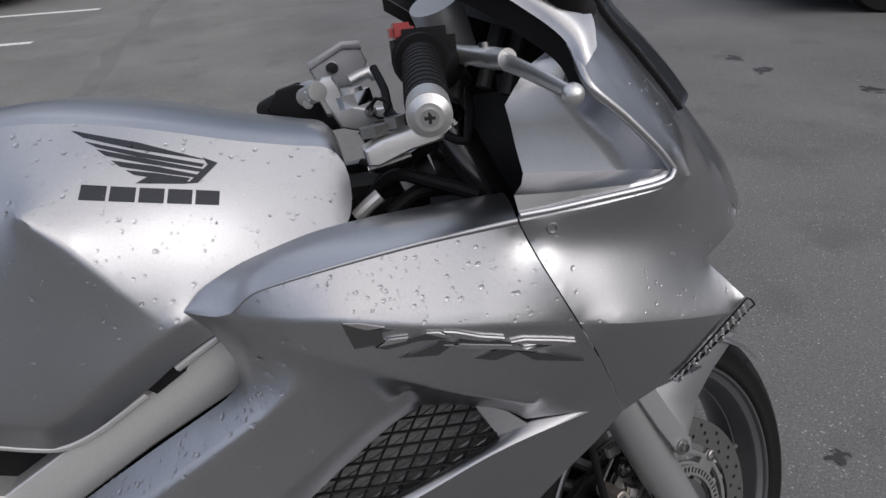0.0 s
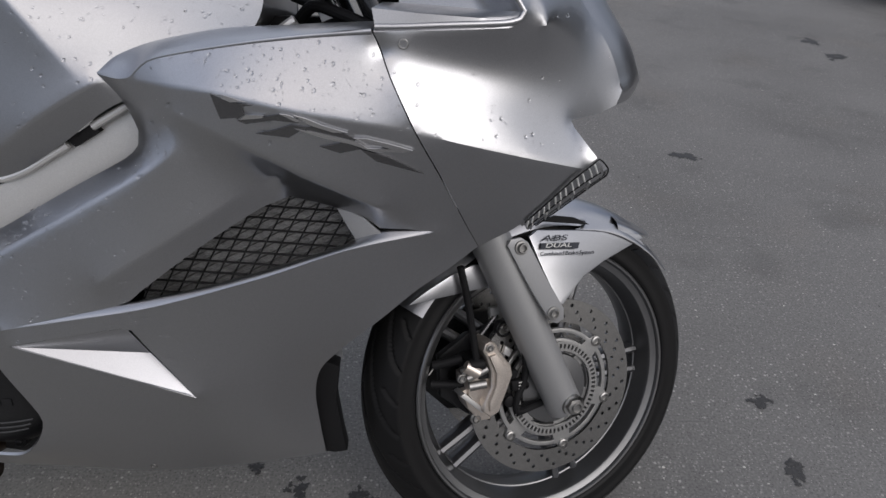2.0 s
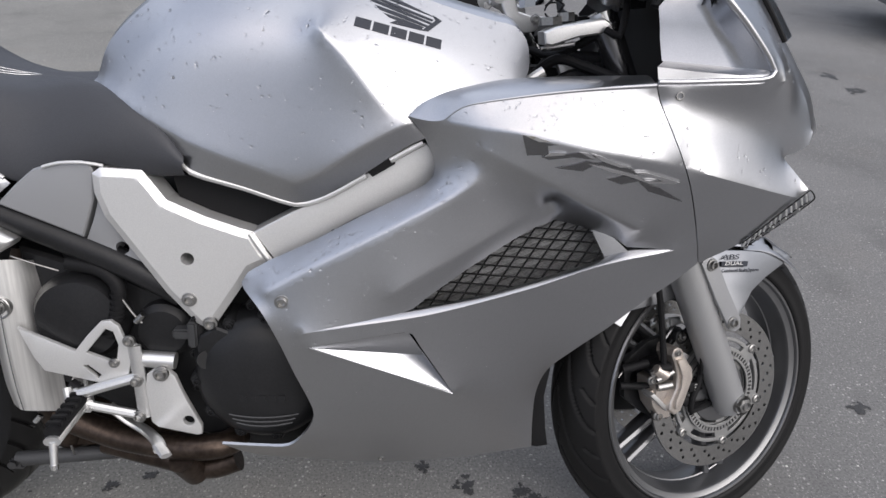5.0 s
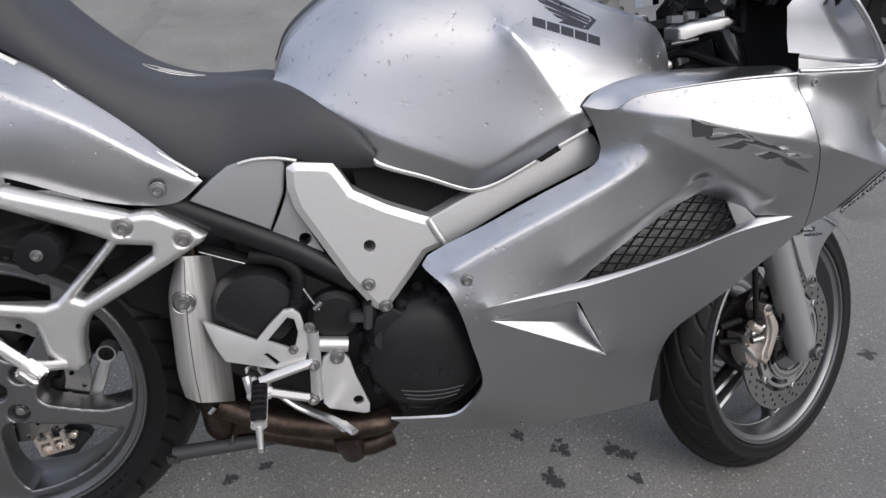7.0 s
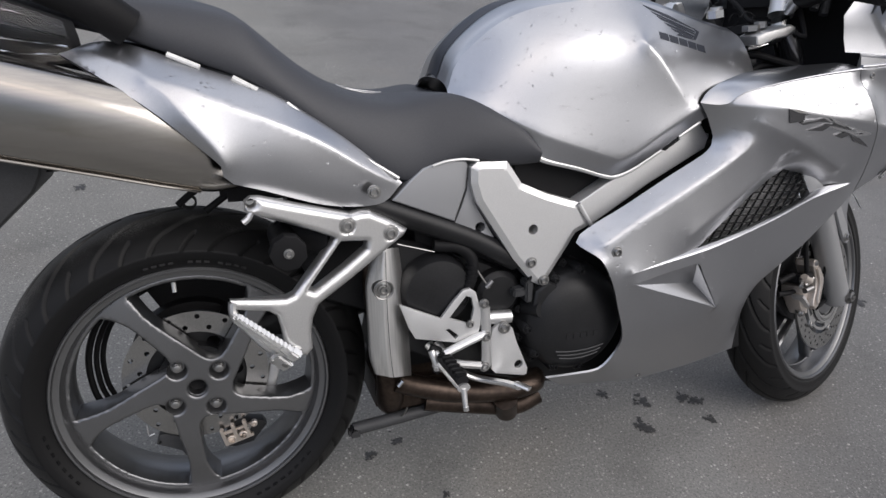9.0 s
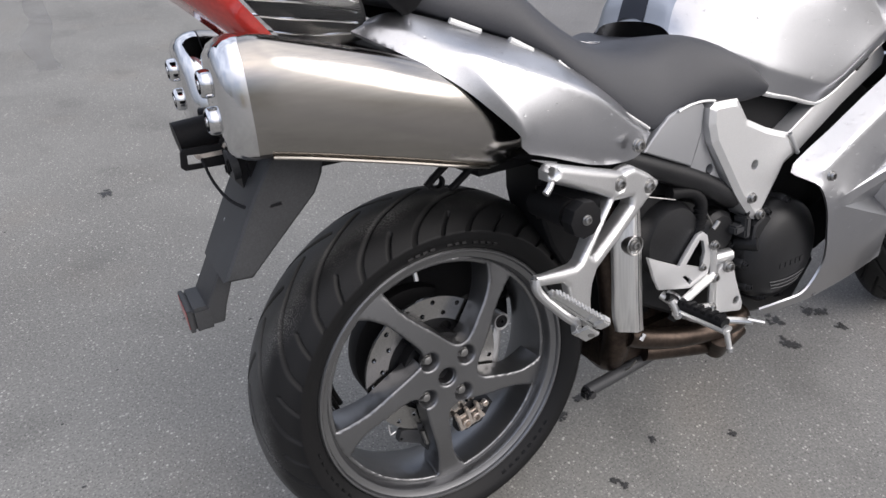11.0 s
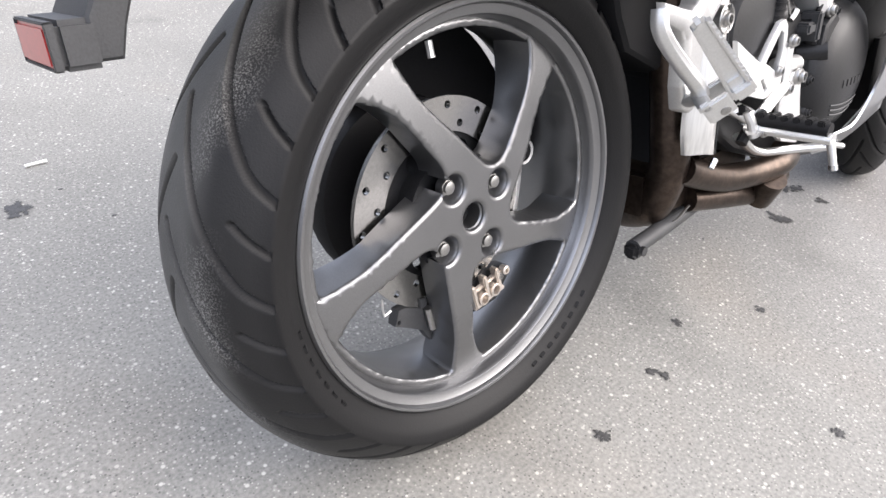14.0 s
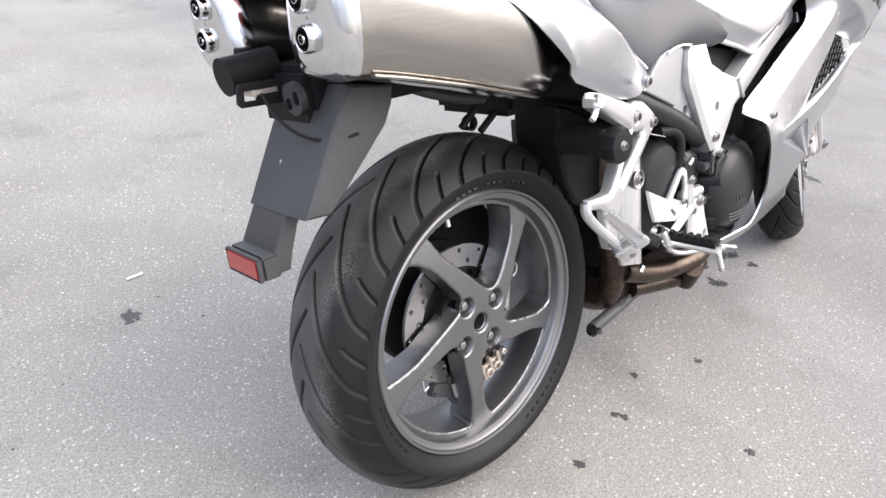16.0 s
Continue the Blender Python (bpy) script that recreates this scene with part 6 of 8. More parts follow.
# rider footrest hanger, brake pedal
hanger = part("footrest_hanger", plate([(0.347, 0.471), (0.376, 0.456), (0.423, 0.433), (0.443, 0.458), (0.465, 0.481), (0.479, 0.483), (0.49, 0.474), (0.496, 0.452), (0.512, 0.442), (0.517, 0.428), (0.503, 0.422), (0.496, 0.395), (0.465, 0.383), (0.453, 0.38), (0.375, 0.401), (0.363, 0.424), (0.354, 0.45)], -0.176, -0.168,
    [[(0.439, 0.431), (0.471, 0.469), (0.481, 0.465), (0.486, 0.443), (0.48, 0.413)], [(0.432, 0.409), (0.439, 0.41), (0.456, 0.394), (0.451, 0.388)]], bevel=0.002), ALU_PAINT, bike, "pale aluminium heel guard and footrest hanger")
part("hanger_arm", tube([(0.507, -0.178, 0.391), (0.467, -0.182, 0.38), (0.425, -0.186, 0.368)], 0.008, 10), ALU, hanger)
part("hanger_arm", tube([(0.51, -0.176, 0.324), (0.463, -0.18, 0.338), (0.42, -0.186, 0.353)], 0.0075, 10), ALU, hanger)
part("hanger_arm", tube([(0.508, -0.174, 0.442), (0.511, -0.175, 0.386), (0.512, -0.175, 0.322)], 0.009, 10, flat=(0.7, 1.1)), ALU, hanger)
for at in ((0.508, -0.182, 0.387), (0.506, -0.181, 0.325)):
    bolt(at, 0.0102, hanger)
bolt((0.504, -0.181, 0.452), 0.009, hanger)
bolt((0.478, -0.179, 0.415), 0.0075, hanger)
part("mounting_plate", plate([(0.519, 0.374), (0.523, 0.396), (0.535, 0.405), (0.554, 0.403), (0.564, 0.392), (0.573, 0.363), (0.597, 0.305), (0.596, 0.291), (0.589, 0.289), (0.531, 0.304), (0.522, 0.314)], -0.178, -0.168, [ring(0.578, 0.315, 0.0085)], bevel=0.002), ALU_PAINT, bike, "pale aluminium mounting plate")
bolt((0.545, -0.182, 0.398), 0.0115, bike)
part("pivot_boss", tube([(0.5, -0.165, 0.416), (0.524, -0.165, 0.415), (0.563, -0.165, 0.412)], 0.013, 14), ALU, hanger)
pedal = part("brake_pedal", tube([(0.449, -0.15, 0.325), (0.479, -0.155, 0.301), (0.505, -0.165, 0.291), (0.538, -0.205, 0.297), (0.553, -0.235, 0.302)], 0.0075, 10, flat=(1.3, 0.8)), ALU, bike, "aluminium rear brake pedal")
part("toe_pad", tube([(0.548, -0.228, 0.307), (0.566, -0.25, 0.303)], 0.006, 8, flat=(1.5, 0.7)), ALU, pedal)
foot = part("rider_footrest", tube([(0.424, -0.180, 0.359), (0.4255, -0.228, 0.3595), (0.427, -0.274, 0.359)], (0.0125, 0.0115), 16, flat=(1.0, 0.8)), BLACK, bike, "black rubber rider footrest")
for f in np.linspace(0.1, 0.9, 6):
    c = np.array((0.424, -0.180, 0.359)) + np.array((0.003, -0.094, 0.0)) * f
    part("rubber_rib", box(c + (-0.0105, -0.0045, 0.004), c + (0.0105, 0.0045, 0.0125), 0.0015), BLACK, foot)
part("footrest_bar", tube([(0.423, -0.17, 0.349), (0.4255, -0.228, 0.348), (0.4275, -0.279, 0.348)], (0.0108, 0.0098), 14, flat=(1.2, 0.75)), ALU, foot)
part("feeler_tip", tube([(0.4275, -0.276, 0.346), (0.428, -0.281, 0.328), (0.4285, -0.285, 0.314)], (0.0058, 0.0046), 12), ALU, foot)
part("feeler_end", tube([(0.4285, -0.2845, 0.316), (0.4288, -0.286, 0.309)], 0.0056, 12, step=1), CHROME, foot)
clevis = [(0.408, -0.150, 0.372), (0.412, -0.165, 0.366), (0.421, -0.186, 0.352)]
part("footrest_clevis", merge(tube(clevis, 0.0085, 12), tube([(x + 0.016, y, z) for x, y, z in clevis], 0.0075, 12), box((0.404, -0.196, 0.340), (0.444, -0.176, 0.350), 0.003), tube([(0.404, -0.176, 0.373), (0.408, -0.182, 0.358), (0.412, -0.186, 0.338)], 0.0065, 10)), ALU, foot)
part("return_spring", tube([(0.416 + 0.006 * math.cos(k * 1.3), -0.168 + 0.006 * math.sin(k * 1.3), 0.374 - 0.0012 * k) for k in range(20)], 0.0012, 6, step=0.003), BOLT, foot)
bolt((0.418, -0.197, 0.345), 0.007, foot)
part("brake_switch", tube([(0.405, -0.165, 0.374), (0.433, -0.17, 0.355), (0.412, -0.17, 0.326)], 0.008, 8), BLACK, bike)

# stands
part("centre_stand", tube([(0.268, -0.105, 0.196), (0.36, -0.10, 0.2), (0.48, -0.09, 0.205), (0.58, -0.08, 0.215)], 0.0125, 12), FENDER, bike, "folded black centre stand")
part("stand_foot", merge(box((0.258, -0.117, 0.181), (0.284, -0.094, 0.203), 0.005), tube([(0.268, -0.118, 0.196), (0.268, -0.124, 0.196)], 0.007, 10, step=1)), FORK_DARK, bike)
part("side_stand", merge(tube([(0.70, 0.12, 0.25), (0.64, 0.20, 0.16), (0.60, 0.27, 0.075)], 0.012, 12), box((0.57, 0.255, 0.058), (0.64, 0.305, 0.068), 0.004)), BLACK, bike)

# swing arm, hugger and undertray
part("swing_arm", tube([(0.52, 0.10, 0.40), (0.40, 0.12, 0.40), (0.2, 0.13, 0.36), (0.0, 0.12, 0.315)], (0.055, 0.05), 18), DARK, bike)
part("hub_carrier", lathe([(0.06, 0.06), (0.14, 0.058), (0.15, 0.04), (0.15, 0.001)], 40, REAR), DARK, bike)
part("inner_fender", plate([(0.180, 0.600), (0.182, 0.652), (0.204, 0.649), (0.248, 0.63), (0.315, 0.595), (0.337, 0.486), (0.323, 0.425), (0.228, 0.467), (0.205, 0.507), (0.188, 0.555)], -0.1, 0.0, bevel=0.012, seg=3), BLACK, bike, "black inner mudguard ahead of the wheel")
part("shock_reservoir", tube([(0.24, -0.17, 0.60), (0.16, -0.12, 0.604)], 0.026, 16), BLACK, bike)
part("front_hugger", plate([(0.33, 0.30), (0.355, 0.42), (0.33, 0.53), (0.40, 0.56), (0.46, 0.45), (0.44, 0.30)], -0.09, 0.1, bevel=0.01), BLACK, bike)
part("undertray", box((-0.2, -0.085, 0.72), (0.35, 0.085, 0.80), 0.02), BLACK, bike, "black undertray below the seat")
part("undertray_low", plate([(0.34, 0.62), (0.34, 0.76), (0.0, 0.80), (0.02, 0.71)], -0.12, 0.12, bevel=0.01), BLACK, bike)
hugger = part("hugger_bracket", tube([(-0.16, -0.05, 0.762), (-0.069, -0.05, 0.719), (0.0, -0.05, 0.697), (0.055, -0.05, 0.685)], 0.009, 12), FENDER, bike, "dark bracket under the tail")
for pts in ([(0.062, -0.05, 0.688), (0.03, -0.048, 0.666), (0.008, -0.046, 0.648)], [(0.115, -0.05, 0.68), (0.08, -0.048, 0.655), (0.05, -0.046, 0.634)]):
    part("strut", tube(pts, 0.006, 10), BLACK, hugger)
part("eyelet", lathe([(-0.006, 0.009), (-0.007, 0.012), (0.006, 0.012), (0.007, 0.009)], 24, (0.026, -0.046, 0.652)), BLACK, hugger)
part("tail_block", box((0.075, -0.085, 0.652), (0.20, 0.085, 0.725), 0.012), BLACK, hugger)
link = part("torque_link", merge(tube([(0.154, 0.010, 0.34), (0.141, 0.004, 0.302), (0.127, -0.001, 0.264), (0.118, -0.004, 0.235)], (0.0085, 0.011), 12, flat=(0.6, 1.2)), lathe([(-0.012, 0.013), (-0.013, 0.0165), (0.012, 0.0165), (0.013, 0.013)], 30, (0.154, 0.010, 0.342))), FORK_GREY, bike, "grey torque link with a rubber bush")
part("rubber_bush", lathe([(-0.010, 0.0132), (-0.012, 0.0095), (-0.012, 0.0062), (-0.0135, 0.006), (-0.0135, 0.003), (-0.008, 0.0028), (-0.008, 0.0005)], 28, (0.154, 0.010, 0.342)), BLACK, link)
# rear caliper and bracket seen through the spokes
CAL = Matrix.Translation((0.0585, -0.026, 0.187)) @ Matrix.Rotation(radians(-14), 4, "Y")
cal_mesh = merge(*[box((x - 0.0035, -0.004, -0.017), (x + 0.0035, 0.008, 0.022 - abs(x) * 0.12), 0.0015) for x in (-0.026, -0.004, 0.018)],
                 box((-0.030, -0.002, -0.019), (0.026, 0.008, -0.013), 0.0015), box((-0.030, 0.0, 0.004), (0.030, 0.008, 0.009), 0.0015),
                 *[lathe([(0.006, 0.0088), (-0.006, 0.0088), (-0.0066, 0.0078), (-0.0066, 0.0062), (0.004, 0.006), (0.004, 0.001)], 24, (x, 0, -0.007)) for x in (-0.0145, 0.0075)])
cal = part("rear_caliper", moved(cal_mesh, CAL), GOLD, bike, "pale bronze rear brake caliper")
part("caliper_lug", moved(lathe([(0.006, 0.0062), (-0.003, 0.0062), (-0.004, 0.005), (-0.004, 0.0028), (0.0, 0.0025)], 20, (0.034, 0, 0.006)), CAL), GOLD, cal)
part("caliper_body", plate([(0.034, 0.153), (0.04, 0.194), (0.063, 0.209), (0.108, 0.197), (0.114, 0.187), (0.086, 0.154), (0.053, 0.149)], -0.014, 0.01, bevel=0.003), DARK, cal)
bolt((0.079, -0.027, 0.196), 0.0055, cal)
bolt((0.07, -0.02, 0.178), 0.006, cal, mesh=DARK_BOLT_MESH)
part("pad_carrier", plate([(-0.087, 0.187), (-0.08, 0.206), (-0.07, 0.206), (-0.047, 0.196), (-0.047, 0.208), (-0.036, 0.206), (-0.038, 0.171), (-0.032, 0.162), (-0.022, 0.167), (-0.015, 0.156), (-0.02, 0.141), (-0.035, 0.145), (-0.046, 0.164), (-0.07, 0.178)], -0.015, 0.0, [ring(*((-0.081, 0.19)), 0.0028, 12)], bevel=0.002), FENDER, cal)
part("pad_carrier_pin", tube([(-0.04, -0.02, 0.196), (-0.034, -0.02, 0.165)], 0.0055, 10), BOLT, cal)
part("pad_spring", tube([(-0.099, -0.01, 0.227), (-0.098, -0.01, 0.205), (-0.088, -0.01, 0.208)], 0.0015, 6), ALU, cal)
part("valve_stem", tube([(-0.018, -0.02, 0.505), (-0.018, -0.024, 0.488)], 0.004, 8), ALU_PAINT, rear_wheel)

# ---- number plate hanger ----
ARM = [(-0.225, 0.75), (-0.262, 0.704), (-0.345, 0.563), (-0.345, 0.532), (-0.325, 0.532), (-0.318, 0.555), (-0.303, 0.59), (-0.27, 0.63), (-0.2, 0.70), (-0.19, 0.75)]
hang = part("rear_mudguard", plate(ARM, -0.052, 0.034, bevel=0.006, seg=3), FENDER, bike, "dark grey plastic rear mudguard")
FLANK = [(-0.163, 0.745), (-0.168, 0.722), (-0.182, 0.697), (-0.284, 0.604), (-0.3215, 0.607), (-0.266, 0.704), (-0.232, 0.755)]
part("mudguard_flank", plate(FLANK, -0.105, 0.0405, bevel=0.008, seg=3), FENDER, hang)
part("reflector_housing", box((-0.366, -0.053, 0.5285), (-0.337, 0.034, 0.562), 0.004), FENDER, hang)
rf = part("reflector", box((-0.372, -0.049, 0.5315), (-0.3645, 0.030, 0.559), 0.002), RED, hang, "red rear reflector")
part("reflector_frame", merge(box((-0.3715, -0.0515, 0.5290), (-0.365, 0.0325, 0.5313), 0.0008), box((-0.3715, -0.0515, 0.5592), (-0.365, 0.0325, 0.5615), 0.0008), box((-0.3715, -0.0515, 0.5290), (-0.365, -0.0492, 0.5615), 0.0008), box((-0.3715, 0.0302, 0.5290), (-0.365, 0.0325, 0.5615), 0.0008)), FENDER, rf)
bolt((-0.285, -0.01, 0.66), 0.006, hang)
lamp = part("plate_lamp", tube([(-0.320, 0.04, 0.773), (-0.316, 0.04, 0.7735), (-0.25, 0.035, 0.781)], (0.0245, 0.0225), 24), BLACK, bike, "black plate lamp housing")
part("plate_lamp_lens", box((-0.305, -0.002, 0.747), (-0.268, 0.032, 0.759), 0.003), GOLD, lamp, "pale amber lamp lens")
part("plate_bracket", plate([(-0.327, 0.742), (-0.324, 0.762), (-0.320, 0.766), (-0.22, 0.764), (-0.22, 0.733), (-0.322, 0.737)], 0.0, 0.006, [[(-0.317, 0.7445), (-0.316, 0.757), (-0.300, 0.756), (-0.300, 0.7435)]], bevel=0.0015), BLACK, lamp)
part("plate_bracket", box((-0.262, -0.06, 0.70), (-0.19, 0.06, 0.78), 0.01), BLACK, lamp)
part("connector", tube([(-0.262, -0.035, 0.742), (-0.272, -0.035, 0.741)], 0.021, 20, step=1), FENDER, lamp)
part("connector_tab", merge(box((-0.276, -0.05, 0.735), (-0.268, -0.042, 0.752), 0.002), box((-0.276, -0.03, 0.728), (-0.268, -0.022, 0.742), 0.002)), BLACK, lamp)
part("lamp_wire", tube([(-0.300, -0.012, 0.752), (-0.296, -0.03, 0.725), (-0.285, -0.06, 0.702), (-0.262, -0.095, 0.692), (-0.23, -0.108, 0.696)], 0.0022, 6), BLACK, lamp)

# ---- tail lamp ----
part("tail_lamp", loft([
    [(-0.36, 0, 0.985), (-0.30, 0, 0.955), (-0.24, 0, 0.90)],
    [(-0.35, -0.05, 0.985), (-0.29, -0.06, 0.95), (-0.232, -0.07, 0.895)],
    [(-0.31, -0.10, 0.985), (-0.262, -0.105, 0.945), (-0.215, -0.105, 0.892)],
    [(-0.27, -0.115, 0.985), (-0.235, -0.12, 0.94), (-0.195, -0.115, 0.888)]], 20, 5), REDLENS, bike, "red tail lamp lens")
ind = part("indicator", loft([
    [(-0.26, -0.115, 0.985), (-0.23, -0.12, 0.94), (-0.19, -0.115, 0.888)],
    [(-0.18, -0.135, 0.965), (-0.17, -0.142, 0.925), (-0.15, -0.13, 0.88)],
    [(-0.10, -0.135, 0.935), (-0.095, -0.135, 0.91), (-0.095, -0.125, 0.885)]], 20, 8), CLEAR, bike, "clear rear indicator lens")
part("indicator_body", loft([
    [(-0.25, -0.095, 0.985), (-0.22, -0.10, 0.94), (-0.18, -0.10, 0.885)],
    [(-0.17, -0.115, 0.965), (-0.16, -0.12, 0.925), (-0.14, -0.112, 0.878)],
    [(-0.09, -0.12, 0.935), (-0.085, -0.12, 0.91), (-0.085, -0.11, 0.88)]], 20, 8), DARK, ind)
for k in range(4):
    part("lamp_strip", tube([(-0.245 + 0.01 * k, -0.108, 0.965 - 0.02 * k), (-0.165 + 0.006 * k, -0.126, 0.948 - 0.018 * k), (-0.1, -0.128, 0.926 - 0.012 * k)], 0.0018, 6), CHROME, ind)
part("tail_cowl", loft([[(-0.36, y, 0.99), (-0.2, y, 0.995), (-0.1, y, 0.965), (-0.05, y, 0.93)] for y in (-0.105, -0.07, 0, 0.07, 0.105)], 20, 4), BLACK, bike)
part("grab_rail", tube([(-0.02, -0.125, 0.925), (-0.06, -0.14, 0.955), (-0.12, -0.14, 0.985), (-0.2, -0.13, 1.01)], 0.02, 12, flat=(1, 1.4)), BLACK, bike, "black grab rail beside the seat")

# ---- front fork, mudguard and brakes (turned with the steering) ----
U = np.array(STEER_AXIS)
for sg in (-1, 1):
    base = np.array((1.460, 0.100 * sg, 0.290))
    leg = part("fork_leg", tube([base - U * 0.012, base + U * 0.1, base + U * 0.36], (0.029, 0.0305), 24), FORK_GREY, bike, "grey painted fork leg", m=STEER)
    part("fork_tube", tube([base + U * 0.35, base + U * 0.72], 0.0205, 20), CHROME, leg, "chromed fork tube")
    part("axle_clamp", plate([(1.442, 0.268), (1.474, 0.268), (1.482, 0.285), (1.479, 0.312), (1.46, 0.32), (1.438, 0.31)], 0.102 * sg - 0.012, 0.102 * sg + 0.012, bevel=0.006), FORK_GREY, leg)
    nut = merge(plate(ring(1.462, 0.292, 0.0135, 6), 0.131 * sg - 0.006, 0.131 * sg + 0.006, bevel=0.0015), lathe([(-0.012, 0.018), (0.012, 0.018)], 24, (1.462, 0.120 * sg, 0.292)), lathe([(-0.012, 0.0075), (0.012, 0.0075)], 16, (1.462, 0.129 * sg, 0.292)))
    part("axle_nut", nut, BOLT, leg, "bright axle nut")

def fender_arc(a0, a1, R, w, drop, n=40):
    rows = []
    for s in np.linspace(-1, 1, 15):
        rows.append([(FRONT[0] + (R - drop * abs(s) ** 2.4) * math.cos(a), w * math.copysign(abs(s) ** 0.75, s), FRONT[2] + (R - drop * abs(s) ** 2.4) * math.sin(a)) for a in np.radians(np.linspace(a0, a1, n))])
    return grid_mesh(rows)


guard = part("front_mudguard", fender_arc(57, 147, 0.309, 0.07, 0.042), SILVER, bike, "silver front mudguard", m=STEER)
for sg in (-1, 1):
    part("mudguard_tip", loft([
        [(1.690, 0.0, 0.531), (1.66, 0, 0.547), (1.62, 0, 0.567), (1.585, 0, 0.5845)],
        [(1.683, 0.016 * sg, 0.527), (1.652, 0.042 * sg, 0.537), (1.615, 0.056 * sg, 0.551), (1.575, 0.063 * sg, 0.567)],
        [(1.676, 0.02 * sg, 0.522), (1.650, 0.054 * sg, 0.531), (1.622, 0.066 * sg, 0.5405), (1.575, 0.0735 * sg, 0.5490)]], 16, 5), SILVER, guard, angle=70)
SIDE = [(1.3919, 0.5607), (1.4094, 0.5683), (1.4921, 0.5597), (1.6205, 0.5414), (1.6304, 0.5343), (1.5992, 0.5262), (1.5324, 0.509), (1.4858, 0.4925), (1.4363, 0.4591), (1.4288, 0.4638), (1.4084, 0.5133)]
for sg in (-1, 1):
    y = 0.115 * sg if sg < 0 else 0.088
    flank_m = Matrix(((1, 0, 0, 0), (0, 1, -0.35 * sg, 0.35 * 0.52 * sg), (0, 0, 1, 0), (0, 0, 0, 1)))
    part("mudguard_side", moved(plate(SIDE, y - 0.003, y + 0.003, bevel=0.0015, lean=(-0.2 * sg, 1.40)), flank_m), SILVER, guard)
    part("mudguard_rear", plate([(1.2092, 0.4708), (1.2401, 0.4894), (1.2761, 0.5079), (1.3112, 0.5206), (1.3372, 0.5184), (1.3431, 0.4858), (1.2960, 0.4801), (1.2580, 0.4764)], 0.079 * sg - 0.003, 0.079 * sg + 0.003, bevel=0.0015), SILVER, guard)
    arc_edge = [(FRONT[0] + 0.283 * math.cos(a), 0.067 * sg, FRONT[2] + 0.283 * math.sin(a)) for a in np.radians((80, 66, 52, 42))]
    part("mudguard_shoulder", loft([arc_edge, [(x, y * 1.14, z - 0.012) for x, y, z in arc_edge], [(1.4828, 0.0866 * sg, 0.5622), (1.54, 0.078 * sg, 0.554), (1.585, 0.0714 * sg, 0.5475), (1.6116, 0.0674 * sg, 0.5436)]], 16, 5), SILVER, guard, angle=70)
    stay = part("mudguard_stay", plate([(1.3416, 0.5562), (1.3465, 0.5648), (1.3631, 0.5667), (1.3748, 0.5589), (1.4029, 0.5087), (1.4368, 0.4545), (1.4376, 0.4372), (1.4259, 0.4315), (1.4132, 0.4374), (1.3802, 0.4886)], 0.1305 * sg - 0.0035, 0.1305 * sg + 0.0035, bevel=0.0015), SILVER_MATT, guard, "grey mudguard stay with two bolts")
    if sg < 0:
        for x, z in ((1.3630, 0.5522), (1.4181, 0.4489)):
            bolt((x, -0.135, z), 0.0105, stay)
part("mudguard_slot", plate([(1.4259, 0.5780), (1.4480, 0.5858), (1.4822, 0.5807), (1.5103, 0.5678)], -0.086, -0.080, bevel=0), BLACK, guard)

# front caliper
GOLDP = [(1.3182, 0.3932), (1.3224, 0.4044), (1.3307, 0.4074), (1.3400, 0.4022), (1.3452, 0.3899), (1.3648, 0.3652), (1.3678, 0.3488), (1.3572, 0.3214), (1.3446, 0.2919), (1.3311, 0.2859), (1.3188, 0.2963), (1.3199, 0.3116), (1.3314, 0.3349), (1.3315, 0.3594), (1.3244, 0.3809)]
caliper = part("brake_caliper", plate(GOLDP, -0.1060, -0.0630, [ring(*((1.3296, 0.3971)), 0.005)], bevel=0.005, seg=3), GOLD, bike, "bronze front brake caliper", m=STEER)
part("caliper_body", plate([(1.3005, 0.3446), (1.3170, 0.3495), (1.3378, 0.3483), (1.3396, 0.2993), (1.3189, 0.2985), (1.3014, 0.3201)], -0.0900, -0.0380, bevel=0.005), GOLD, caliper)
part("caliper_pin", tube([(1.3004, -0.0930, 0.3363), (1.3262, -0.0980, 0.3390)], 0.007, 12), BOLT, caliper)
part("caliper_pin", tube([(1.2974, -0.0930, 0.3496), (1.3284, -0.0980, 0.3625)], 0.006, 12), BOLT, caliper)
part("caliper_bracket", plate([(1.2733, 0.3683), (1.3210, 0.3985), (1.3998, 0.4163), (1.4098, 0.3477), (1.3698, 0.2370), (1.3193, 0.2661), (1.2762, 0.3021)], -0.0380, -0.0230, [ring(*((1.3011, 0.3365)), 0.012)], bevel=0.003), DARK, caliper)
bolt((1.3189, -0.0780, 0.2753), 0.0095, caliper)
bolt((1.3725, -0.0680, 0.4108), 0.0085, caliper)
part("brake_hose", tube([(1.2846, -0.0980, 0.5244), (1.2958, -0.0960, 0.4783), (1.3070, -0.0930, 0.4159), (1.3130, -0.0930, 0.3719)], 0.0055, 10), BLACK, caliper, "black brake hose")
part("hose_union", tube([(1.3005, -0.0930, 0.3690), (1.3233, -0.0930, 0.3698)], 0.010, 12), BLACK, caliper)
part("sensor_cable", tube([(1.3795, -0.1030, 0.4090), (1.3928, -0.0980, 0.3609), (1.3989, -0.0780, 0.3163), (1.3749, -0.0780, 0.2920)], 0.0035, 8), BLACK, caliper)
part("speed_sensor", tube([(1.3873, -0.0780, 0.2746), (1.4247, -0.0730, 0.2804)], 0.010, 12), BLACK, caliper)
part("caliper_knob", tube([(1.3500, -0.0880, 0.3002), (1.3668, -0.0680, 0.3077)], 0.008, 10), BLACK, caliper)
